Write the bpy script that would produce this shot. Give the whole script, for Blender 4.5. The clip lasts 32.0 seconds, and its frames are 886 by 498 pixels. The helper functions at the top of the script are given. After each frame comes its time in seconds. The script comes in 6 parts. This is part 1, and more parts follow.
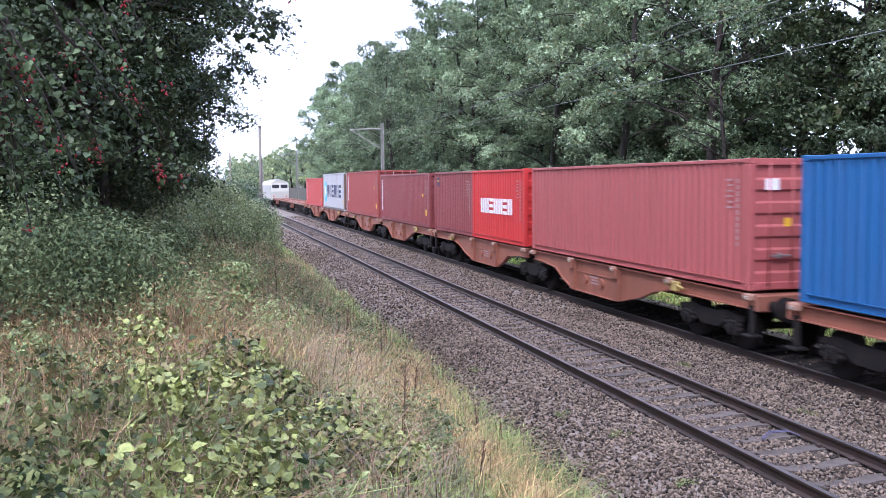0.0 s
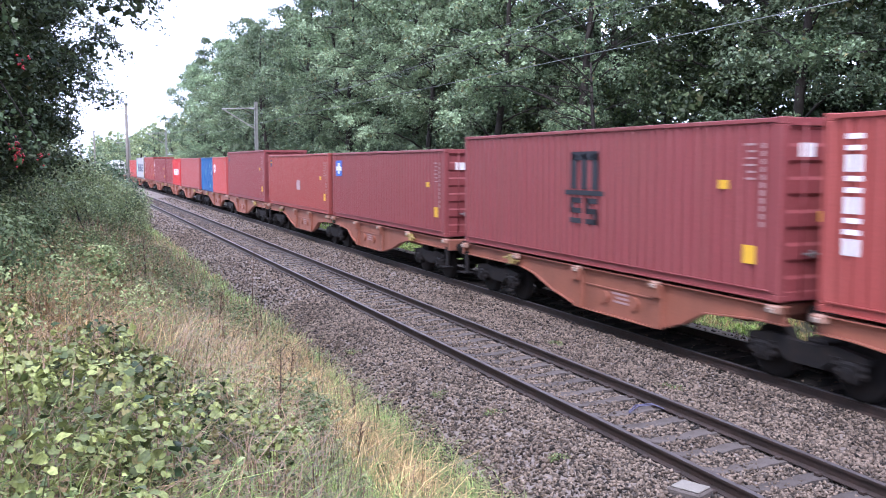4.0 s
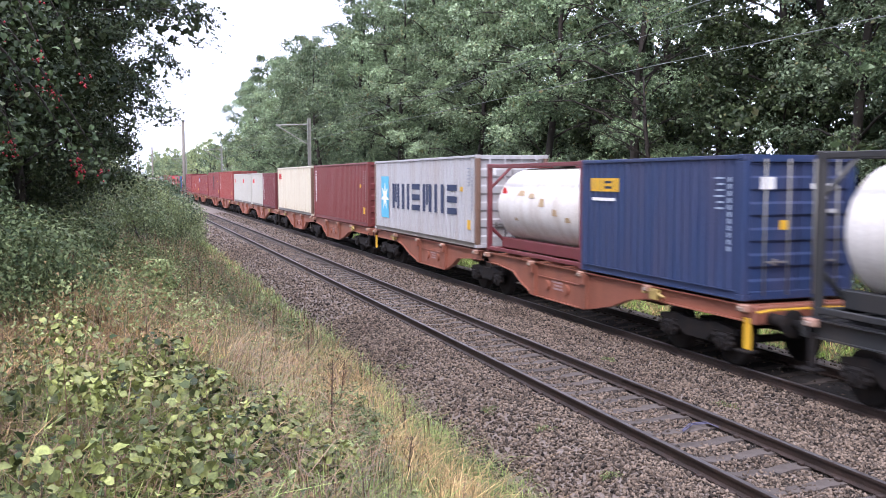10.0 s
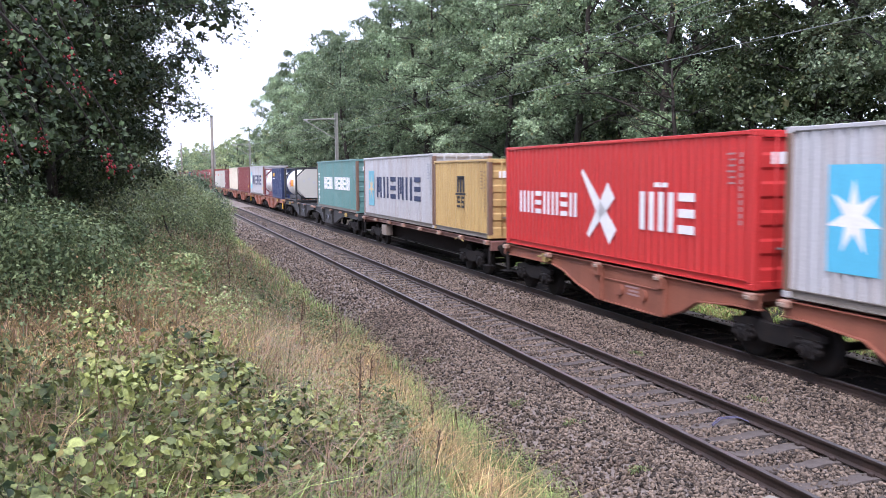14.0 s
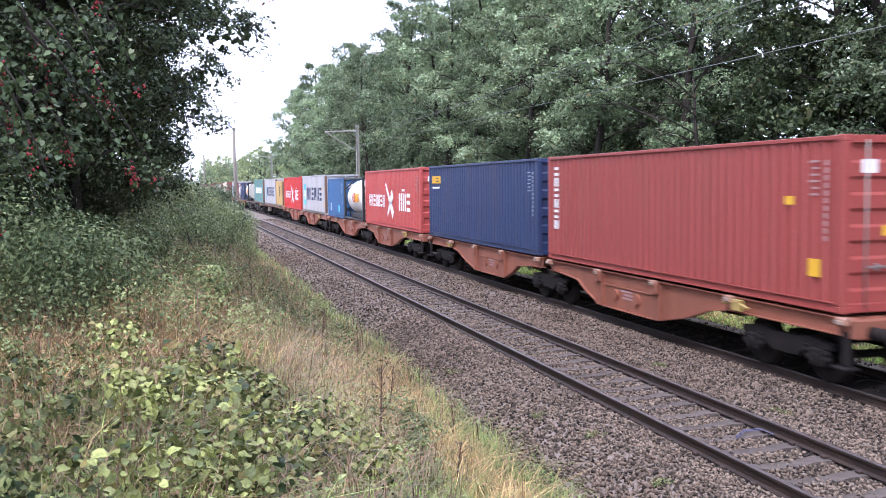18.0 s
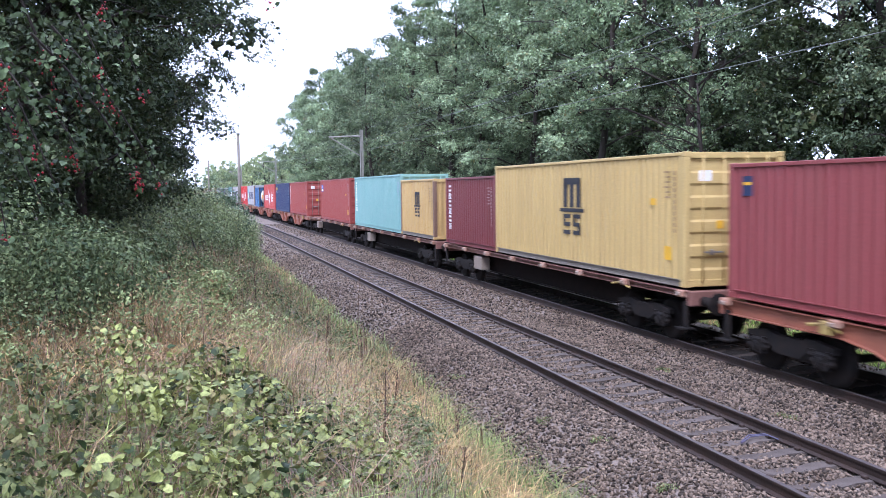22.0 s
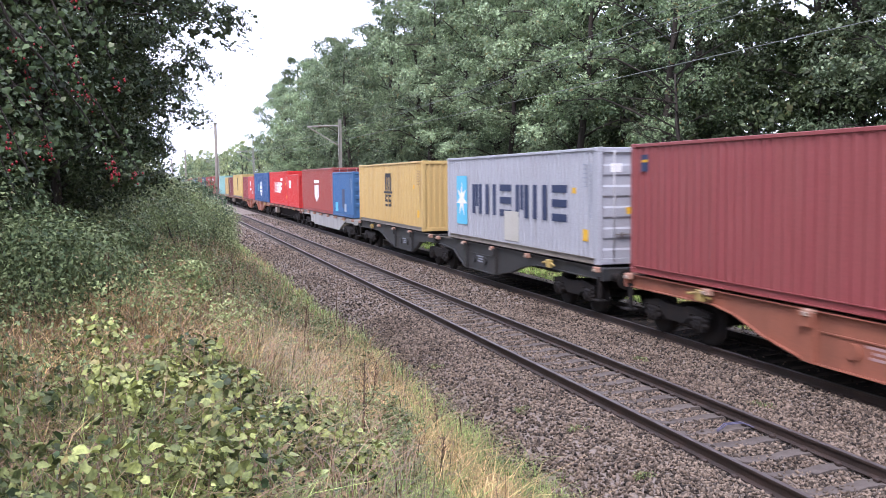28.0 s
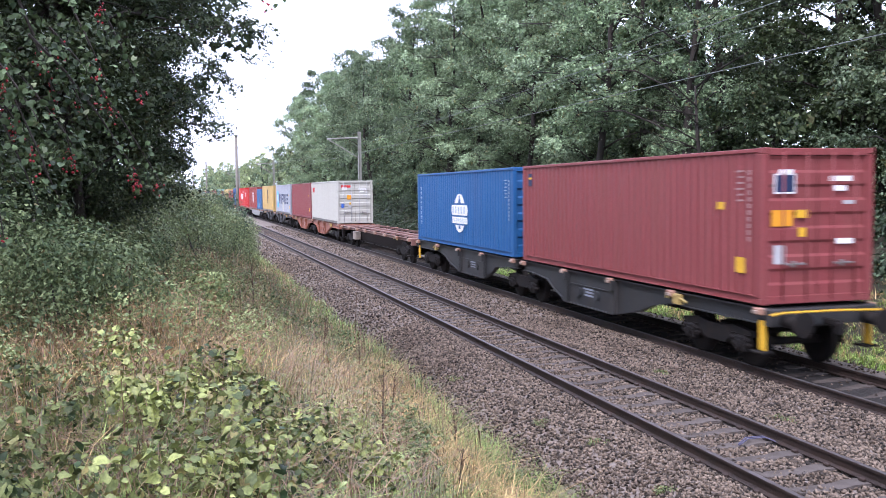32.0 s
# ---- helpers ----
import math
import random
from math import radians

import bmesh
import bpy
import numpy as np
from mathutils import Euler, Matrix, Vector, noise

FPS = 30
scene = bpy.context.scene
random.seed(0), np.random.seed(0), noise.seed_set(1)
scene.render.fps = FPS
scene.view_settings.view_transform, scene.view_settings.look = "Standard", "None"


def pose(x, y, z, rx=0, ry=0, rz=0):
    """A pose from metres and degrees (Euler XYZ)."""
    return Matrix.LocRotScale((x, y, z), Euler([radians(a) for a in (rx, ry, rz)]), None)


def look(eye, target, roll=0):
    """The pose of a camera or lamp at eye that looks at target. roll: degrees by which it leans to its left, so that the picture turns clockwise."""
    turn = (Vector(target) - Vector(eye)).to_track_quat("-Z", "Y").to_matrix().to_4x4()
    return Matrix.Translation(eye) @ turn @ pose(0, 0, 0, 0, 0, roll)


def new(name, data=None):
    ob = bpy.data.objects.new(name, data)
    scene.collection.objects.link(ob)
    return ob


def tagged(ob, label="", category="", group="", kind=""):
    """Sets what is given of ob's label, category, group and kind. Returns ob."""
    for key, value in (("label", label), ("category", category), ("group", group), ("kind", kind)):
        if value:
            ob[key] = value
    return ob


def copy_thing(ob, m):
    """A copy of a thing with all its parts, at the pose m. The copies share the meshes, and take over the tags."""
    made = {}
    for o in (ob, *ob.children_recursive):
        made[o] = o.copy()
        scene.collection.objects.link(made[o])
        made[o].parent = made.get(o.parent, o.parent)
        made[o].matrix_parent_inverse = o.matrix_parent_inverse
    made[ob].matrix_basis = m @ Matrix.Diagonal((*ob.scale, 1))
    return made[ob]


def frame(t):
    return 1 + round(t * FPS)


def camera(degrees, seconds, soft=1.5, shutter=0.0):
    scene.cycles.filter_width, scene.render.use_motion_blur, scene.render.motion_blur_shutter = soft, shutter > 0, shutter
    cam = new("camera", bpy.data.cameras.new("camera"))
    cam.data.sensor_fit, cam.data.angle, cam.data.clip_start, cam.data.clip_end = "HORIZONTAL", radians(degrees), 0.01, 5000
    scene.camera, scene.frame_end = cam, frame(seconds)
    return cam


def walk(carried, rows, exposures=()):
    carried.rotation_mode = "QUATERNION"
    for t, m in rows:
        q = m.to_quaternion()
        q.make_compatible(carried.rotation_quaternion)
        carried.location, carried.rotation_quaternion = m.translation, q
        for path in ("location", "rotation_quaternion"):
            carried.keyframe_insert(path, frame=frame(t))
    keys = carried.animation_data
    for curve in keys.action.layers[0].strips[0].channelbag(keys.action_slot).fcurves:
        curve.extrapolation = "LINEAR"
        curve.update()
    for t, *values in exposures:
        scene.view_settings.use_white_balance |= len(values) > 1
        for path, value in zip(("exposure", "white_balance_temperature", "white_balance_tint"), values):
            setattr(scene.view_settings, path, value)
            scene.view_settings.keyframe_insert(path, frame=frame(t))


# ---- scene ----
cam = camera(51.65, 32.0, soft=0.8, shutter=0.32)
EYE = (0.0, 0.0, 3.477)
# seconds, yaw, pitch, roll of the hand-held camera, which stands in one spot
PATH = [
    (0.0, -14.42, -4.21, 0.42),
    (0.5, -14.14, -4.40, 0.30),
    (1.0, -13.00, -4.50, 0.28),
    (1.5, -12.59, -4.25, 0.24),
    (2.0, -13.29, -4.14, 0.26),
    (2.5, -14.98, -4.26, 0.11),
    (3.0, -17.39, -4.55, -0.07),
    (3.5, -19.93, -5.01, 0.06),
    (4.0, -22.12, -5.37, -0.03),
    (4.5, -22.94, -5.55, 0.29),
    (6.5, -20.31, -5.22, 0.14),
    (7.0, -19.28, -4.88, 0.17),
    (7.5, -18.83, -4.79, 0.23),
    (8.0, -18.83, -4.94, 0.16),
    (8.5, -18.51, -4.94, 0.15),
    (9.0, -18.49, -4.70, 0.02),
    (9.5, -18.95, -4.55, -0.08),
    (10.0, -18.93, -4.43, 0.08),
    (10.5, -18.47, -4.45, 0.14),
    (11.0, -18.68, -4.61, 0.16),
    (11.5, -18.36, -4.88, 0.33),
    (12.0, -17.74, -5.03, 0.43),
    (12.5, -17.55, -5.06, 0.43),
    (13.0, -17.42, -5.09, 0.50),
    (13.5, -17.43, -5.01, 0.42),
    (14.0, -17.25, -4.82, 0.39),
    (14.5, -16.58, -4.52, 0.41),
    (16.5, -16.09, -4.19, 0.54),
    (17.0, -16.01, -4.22, 0.44),
    (17.5, -16.12, -4.19, 0.37),
    (18.0, -15.95, -4.10, 0.60),
    (18.5, -15.77, -4.03, 0.75),
    (19.0, -15.91, -3.99, 0.65),
    (19.5, -15.83, -3.96, 0.66),
    (20.0, -15.41, -4.01, 0.78),
    (20.5, -15.17, -4.22, 0.85),
    (21.0, -15.45, -4.16, 0.77),
    (21.5, -15.66, -4.00, 0.73),
    (22.0, -15.70, -3.79, 0.66),
    (22.5, -15.62, -3.68, 0.65),
    (23.0, -15.71, -3.80, 0.71),
    (23.5, -15.70, -4.03, 0.82),
    (24.0, -15.74, -4.10, 0.85),
    (24.5, -15.87, -4.24, 0.88),
    (26.5, -16.23, -4.23, 0.87),
    (27.0, -16.50, -4.23, 0.75),
    (27.5, -16.86, -4.35, 0.68),
    (28.0, -17.03, -4.43, 0.59),
    (28.5, -17.12, -4.45, 0.48),
    (29.0, -16.91, -4.39, 0.65),
    (29.5, -16.64, -4.33, 0.70),
    (30.0, -16.32, -4.24, 0.63),
    (30.5, -16.11, -4.11, 0.59),
    (31.0, -15.97, -3.94, 0.66),
    (31.5, -16.03, -3.78, 0.63),
    (32.0, -15.83, -3.67, 0.58),
]
# slow changes of exposure and white balance: seconds, stops, kelvin
EXPOSURE = ((0.0, 1.0, 5650), (4.0, 1.18, 5600), (7.0, 0.86, 5800), (9.0, 0.90, 5950), (11.0, 1.02, 6200), (13.0, 0.92, 5980), (17.0, 0.95, 5980), (19.0, 1.18, 5750),
            (22.0, 1.0, 5550), (24.0, 1.05, 5600), (28.0, 1.02, 6100), (32.0, 1.02, 5850))
walk(cam, [(t, pose(*EYE, 90 + p, r, y)) for t, y, p, r in PATH],
     exposures=[(t, e, k, 25) for t, e, k in EXPOSURE])

# ---- light: white overcast sky, soft high sun ----
world = bpy.data.worlds.new("world")
scene.world = world
world.use_nodes = True
wn, wl = world.node_tree.nodes, world.node_tree.links
sky = wn.new("ShaderNodeTexSky")
sky.sky_type, sky.sun_disc = "NISHITA", False
sky.sun_elevation, sky.sun_rotation = radians(55), radians(222)
sky.air_density, sky.dust_density, sky.ozone_density = 1.0, 4.0, 1.0
cloud = wn.new("ShaderNodeMix")
cloud.data_type = "RGBA"
cloud.inputs["Factor"].default_value = 0.82
cloud.inputs[7].default_value = (9.9, 10.9, 12.4, 1)
wl.new(sky.outputs["Color"], cloud.inputs[6])
wl.new(cloud.outputs[2], wn["Background"].inputs["Color"])
wn["Background"].inputs["Strength"].default_value = 0.13
sun = new("sun", bpy.data.lights.new("sun", "SUN"))
sun.data.energy, sun.data.angle, sun.data.color = 1.6, radians(14), (1.0, 0.97, 0.92)
sun.matrix_world = look((0, 0, 42), (20, 22, 0))


# ---- mesh tools ----
class Geo:
    """Collects vertices and faces of one part."""

    def __init__(self):
        self.v, self.f = [], []

    def add(self, verts, faces):
        n = len(self.v)
        self.v += [tuple(p) for p in verts]
        self.f += [tuple(i + n for i in q) for q in faces]
        return self

    def box(self, x0, x1, y0, y1, z0, z1, c=0.0):
        """A block; c chamfers its edges."""
        if c <= 0:
            vs = [(x, y, z) for z in (z0, z1) for y in (y0, y1) for x in (x0, x1)]
            return self.add(vs, [(0, 2, 3, 1), (4, 5, 7, 6), (0, 1, 5, 4), (2, 6, 7, 3), (0, 4, 6, 2), (1, 3, 7, 5)])
        c = min(c, (x1 - x0) * 0.45, (y1 - y0) * 0.45, (z1 - z0) * 0.45)
        vs, idx = [], {}
        for sz in (0, 1):
            for sy in (0, 1):
                for sx in (0, 1):
                    x, y, z = (x0, x1)[sx], (y0, y1)[sy], (z0, z1)[sz]
                    ix, iy, iz = x + (c, -c)[sx], y + (c, -c)[sy], z + (c, -c)[sz]
                    for a, p in enumerate(((x, iy, iz), (ix, y, iz), (ix, iy, z))):
                        idx[sx, sy, sz, a] = len(vs)
                        vs.append(p)
        I = idx
        fs = []
        for s in (0, 1):
            q = [I[s, 0, 0, 0], I[s, 1, 0, 0], I[s, 1, 1, 0], I[s, 0, 1, 0]]
            fs.append(q if s else q[::-1])
            q = [I[0, s, 0, 1], I[0, s, 1, 1], I[1, s, 1, 1], I[1, s, 0, 1]]
            fs.append(q if s else q[::-1])
            q = [I[0, 0, s, 2], I[1, 0, s, 2], I[1, 1, s, 2], I[0, 1, s, 2]]
            fs.append(q if s else q[::-1])
        for a in (0, 1):
            for b in (0, 1):
                fs.append([I[a, b, 0, 0], I[a, b, 0, 1], I[a, b, 1, 1], I[a, b, 1, 0]])
                fs.append([I[a, 0, b, 0], I[a, 0, b, 2], I[a, 1, b, 2], I[a, 1, b, 0]])
                fs.append([I[0, a, b, 1], I[0, a, b, 2], I[1, a, b, 2], I[1, a, b, 1]])
        for sz in (0, 1):
            for sy in (0, 1):
                for sx in (0, 1):
                    fs.append([I[sx, sy, sz, a] for a in (0, 1, 2)])
        return self.add(vs, fs)

    def prism(self, pts, axis, a, b):
        """A polygon of (u, v) pushed along an axis from a to b: x takes (y, z), y takes (x, z), z takes (x, y)."""
        def at(u, v, w):
            return (w, u, v) if axis == "x" else (u, w, v) if axis == "y" else (u, v, w)
        n = len(pts)
        vs = [at(u, v, a) for u, v in pts] + [at(u, v, b) for u, v in pts]
        fs = [tuple(range(n)), tuple(range(2 * n - 1, n - 1, -1))]
        fs += [(i, (i + 1) % n, n + (i + 1) % n, n + i) for i in range(n)]
        return self.add(vs, fs)

    def lathe(self, axis, centre, prof, n=16, caps=True):
        """Rings of (along, radius) round an axis through centre."""
        vs, fs = [], []
        for w, r in prof:
            for i in range(n):
                a = 2 * math.pi * i / n
                u, v = r * math.cos(a), r * math.sin(a)
                p = (w, u, v) if axis == "x" else (u, w, v) if axis == "y" else (u, v, w)
                vs.append((centre[0] + p[0], centre[1] + p[1], centre[2] + p[2]))
        for k in range(len(prof) - 1):
            for i in range(n):
                j = (i + 1) % n
                fs.append((k * n + i, k * n + j, k * n + n + j, k * n + n + i))
        if caps:
            fs += [tuple(range(n))[::-1], tuple(range((len(prof) - 1) * n, len(prof) * n))]
        return self.add(vs, fs)

    def tube(self, pts, radii, n=6):
        """A tapering tube along points."""
        pts = [Vector(p) for p in pts]
        vs, fs = [], []
        for k, p in enumerate(pts):
            d = (pts[min(k + 1, len(pts) - 1)] - pts[max(k - 1, 0)]).normalized()
            u = d.cross(Vector((0.31, 0.17, 0.93)) if abs(d.z) < 0.9 else Vector((1, 0, 0))).normalized()
            w = d.cross(u)
            r = radii[k] if isinstance(radii, (list, tuple)) else radii
            for i in range(n):
                a = 2 * math.pi * i / n
                vs.append(p + u * (r * math.cos(a)) + w * (r * math.sin(a)))
        for k in range(len(pts) - 1):
            for i in range(n):
                j = (i + 1) % n
                fs.append((k * n + i, k * n + j, k * n + n + j, k * n + n + i))
        fs += [tuple(range(n))[::-1], tuple(range((len(pts) - 1) * n, len(pts) * n))]
        return self.add(vs, fs)

    def mesh(self, name, smooth=False):
        me = bpy.data.meshes.new(name)
        me.from_pydata(self.v, [], self.f)
        bm = bmesh.new()
        bm.from_mesh(me)
        bmesh.ops.recalc_face_normals(bm, faces=bm.faces)
        bm.to_mesh(me)
        bm.free()
        if smooth:
            me.polygons.foreach_set("use_smooth", [True] * len(me.polygons))
        me.update()
        return me


def fast_mesh(name, verts, faces, smooth=False):
    """A mesh from numpy arrays: verts (n, 3), faces (m, k)."""
    me = bpy.data.meshes.new(name)
    m, k = faces.shape
    me.vertices.add(len(verts))
    me.vertices.foreach_set("co", np.ascontiguousarray(verts, np.float32).ravel())
    me.loops.add(m * k)
    me.loops.foreach_set("vertex_index", np.ascontiguousarray(faces, np.int32).ravel())
    me.polygons.add(m)
    me.polygons.foreach_set("loop_start", np.arange(m, dtype=np.int32) * k)
    if smooth:
        me.polygons.foreach_set("use_smooth", np.ones(m, dtype=bool))
    me.update(calc_edges=True)
    return me


def place(name, me, material, parent=None, label="", at=None):
    """Links a mesh as one object, with its material on the object."""
    if not me.materials:
        me.materials.append(material)
    ob = new(name, me)
    if me.materials[0] != material:
        ob.material_slots[0].link = "OBJECT"
        ob.material_slots[0].material = material
    if parent is not None:
        ob.parent = parent
    if at is not None:
        ob.matrix_basis = at
    if label:
        ob["label"] = label
    return ob


def part(name, geo, material, parent, label="", at=None, smooth=False):
    return place(name, geo.mesh(name, smooth), material, parent, label, at)


# ---- materials ----
def material(name, col, col2=None, scale=3.0, rough=0.6, metal=0.0, bump=0.1, fine=40.0, streak=False, island=0.0, rand=0.0, amount=0.6, spec=0.4):
    """Two colours mixed by coarse and fine noise, with relief; streak pulls the stains down; island and rand vary each piece."""
    m = bpy.data.materials.new(name)
    m.use_nodes = True
    nt = m.node_tree
    N, L = nt.nodes, nt.links
    bsdf = N["Principled BSDF"]
    tc = N.new("ShaderNodeTexCoord")
    mp = N.new("ShaderNodeMapping")
    mp.inputs["Scale"].default_value = (1, 1, 0.12) if streak else (1, 1, 1)
    L.new(tc.outputs["Object"], mp.inputs["Vector"])
    big = N.new("ShaderNodeTexNoise")
    big.inputs["Scale"].default_value, big.inputs["Detail"].default_value = scale, 5
    L.new(mp.outputs["Vector"], big.inputs["Vector"])
    sm = N.new("ShaderNodeTexNoise")
    sm.inputs["Scale"].default_value, sm.inputs["Detail"].default_value = fine, 3
    L.new(tc.outputs["Object"], sm.inputs["Vector"])
    ramp = N.new("ShaderNodeMapRange")
    ramp.inputs["From Min"].default_value, ramp.inputs["From Max"].default_value = 0.42, 0.72
    ramp.inputs["To Max"].default_value = amount
    L.new(big.outputs["Fac"], ramp.inputs["Value"])
    mix = N.new("ShaderNodeMix")
    mix.data_type = "RGBA"
    mix.inputs[6].default_value = (*col, 1)
    mix.inputs[7].default_value = (*(col2 or [c * 0.6 for c in col]), 1)
    L.new(ramp.outputs["Result"], mix.inputs["Factor"])
    hsv = N.new("ShaderNodeHueSaturation")
    L.new(mix.outputs[2], hsv.inputs["Color"])
    val = N.new("ShaderNodeMath")
    val.operation = "MULTIPLY_ADD"
    val.inputs[1].default_value, val.inputs[2].default_value = 0.5, 0.75
    L.new(sm.outputs["Fac"], val.inputs[0])
    last = val.outputs[0]
    if island or rand:
        src = N.new("ShaderNodeNewGeometry").outputs["Random Per Island"] if island else N.new("ShaderNodeObjectInfo").outputs["Random"]
        k = island or rand
        r = N.new("ShaderNodeMapRange")
        r.inputs["To Min"].default_value, r.inputs["To Max"].default_value = 1 - k, 1 + k
        L.new(src, r.inputs["Value"])
        mul = N.new("ShaderNodeMath")
        mul.operation = "MULTIPLY"
        L.new(last, mul.inputs[0])
        L.new(r.outputs["Result"], mul.inputs[1])
        last = mul.outputs[0]
    L.new(last, hsv.inputs["Value"])
    L.new(hsv.outputs["Color"], bsdf.inputs["Base Color"])
    rr = N.new("ShaderNodeMapRange")
    rr.inputs["To Min"].default_value, rr.inputs["To Max"].default_value = max(0.05, rough - 0.12), min(1, rough + 0.15)
    L.new(big.outputs["Fac"], rr.inputs["Value"])
    L.new(rr.outputs["Result"], bsdf.inputs["Roughness"])
    bsdf.inputs["Metallic"].default_value = metal
    bsdf.inputs["Specular IOR Level"].default_value = spec
    if bump:
        b = N.new("ShaderNodeBump")
        b.inputs["Strength"].default_value, b.inputs["Distance"].default_value = bump, 0.02
        L.new(sm.outputs["Fac"], b.inputs["Height"])
        L.new(b.outputs["Normal"], bsdf.inputs["Normal"])
    return m


def leaf_material(name, dark, light, odd=None, odd_share=0.06, clump=0.5, passing=0.25, rough=0.45, gloss=0.5):
    """Leaves: each its own shade, drifting in clumps, a few of an odd colour; some light passes through."""
    m = bpy.data.materials.new(name)
    m.use_nodes = True
    nt = m.node_tree
    N, L = nt.nodes, nt.links
    bsdf = N["Principled BSDF"]
    geo = N.new("ShaderNodeNewGeometry")
    tc = N.new("ShaderNodeTexCoord")
    no = N.new("ShaderNodeTexNoise")
    no.inputs["Scale"].default_value, no.inputs["Detail"].default_value = clump, 3
    L.new(tc.outputs["Object"], no.inputs["Vector"])
    add = N.new("ShaderNodeMath")
    add.operation = "MULTIPLY_ADD"
    add.inputs[1].default_value = 0.55
    L.new(geo.outputs["Random Per Island"], add.inputs[0])
    L.new(no.outputs["Fac"], add.inputs[2])
    mr = N.new("ShaderNodeMapRange")
    mr.inputs["From Min"].default_value, mr.inputs["From Max"].default_value = 0.48, 1.02
    L.new(add.outputs[0], mr.inputs["Value"])
    mix = N.new("ShaderNodeMix")
    mix.data_type = "RGBA"
    mix.inputs[6].default_value, mix.inputs[7].default_value = (*dark, 1), (*light, 1)
    L.new(mr.outputs["Result"], mix.inputs["Factor"])
    col = mix.outputs[2]
    if odd:
        w = N.new("ShaderNodeTexWhiteNoise")
        w.noise_dimensions = "1D"
        L.new(geo.outputs["Random Per Island"], w.inputs["W"])
        lt = N.new("ShaderNodeMath")
        lt.operation = "LESS_THAN"
        lt.inputs[1].default_value = odd_share
        L.new(w.outputs["Value"], lt.inputs[0])
        mo = N.new("ShaderNodeMix")
        mo.data_type = "RGBA"
        L.new(lt.outputs[0], mo.inputs["Factor"])
        L.new(col, mo.inputs[6])
        mo.inputs[7].default_value = (*odd, 1)
        col = mo.outputs[2]
    info = N.new("ShaderNodeObjectInfo")
    own = N.new("ShaderNodeMapRange")
    own.inputs["To Min"].default_value, own.inputs["To Max"].default_value = 0.68, 1.32
    L.new(info.outputs["Random"], own.inputs["Value"])
    each = N.new("ShaderNodeTexWhiteNoise")
    each.noise_dimensions = "1D"
    L.new(geo.outputs["Random Per Island"], each.inputs["W"])
    ea = N.new("ShaderNodeMapRange")
    ea.inputs["To Min"].default_value, ea.inputs["To Max"].default_value = 0.55, 1.4
    L.new(each.outputs["Value"], ea.inputs["Value"])
    both = N.new("ShaderNodeMath")
    both.operation = "MULTIPLY"
    L.new(own.outputs["Result"], both.inputs[0])
    L.new(ea.outputs["Result"], both.inputs[1])
    tone = N.new("ShaderNodeHueSaturation")
    vein = N.new("ShaderNodeTexNoise")
    vein.inputs["Scale"].default_value, vein.inputs["Detail"].default_value = 55.0, 2
    L.new(tc.outputs["Object"], vein.inputs["Vector"])
    spot = N.new("ShaderNodeMapRange")
    spot.inputs["From Min"].default_value, spot.inputs["From Max"].default_value = 0.3, 0.7
    spot.inputs["To Min"].default_value, spot.inputs["To Max"].default_value = 0.65, 1.3
    L.new(vein.outputs["Fac"], spot.inputs["Value"])
    all_ = N.new("ShaderNodeMath")
    all_.operation = "MULTIPLY"
    L.new(both.outputs[0], all_.inputs[0])
    L.new(spot.outputs["Result"], all_.inputs[1])
    L.new(all_.outputs[0], tone.inputs["Value"])
    L.new(col, tone.inputs["Color"])
    col = tone.outputs["Color"]
    L.new(col, bsdf.inputs["Base Color"])
    bsdf.inputs["Roughness"].default_value = rough
    bsdf.inputs["Specular IOR Level"].default_value = gloss
    tr = N.new("ShaderNodeBsdfTranslucent")
    dim = N.new("ShaderNodeMix")
    dim.data_type = "RGBA"
    dim.inputs["Factor"].default_value = passing
    dim.inputs[6].default_value = (0, 0, 0, 1)
    L.new(col, dim.inputs[7])
    L.new(dim.outputs[2], tr.inputs["Color"])
    mx = N.new("ShaderNodeAddShader")
    L.new(bsdf.outputs[0], mx.inputs[0])
    L.new(tr.outputs[0], mx.inputs[1])
    L.new(mx.outputs[0], N["Material Output"].inputs["Surface"])
    return m


def paint(name, col, dirt=(0.16, 0.09, 0.06), amount=0.35):
    """Weathered container paint with vertical dirt streaks."""
    return material(name, col, tuple(a * 0.55 + b * 0.45 for a, b in zip(col, dirt)), 1.6, 0.5, 0.0, 0.05, 25.0, True, amount=amount)


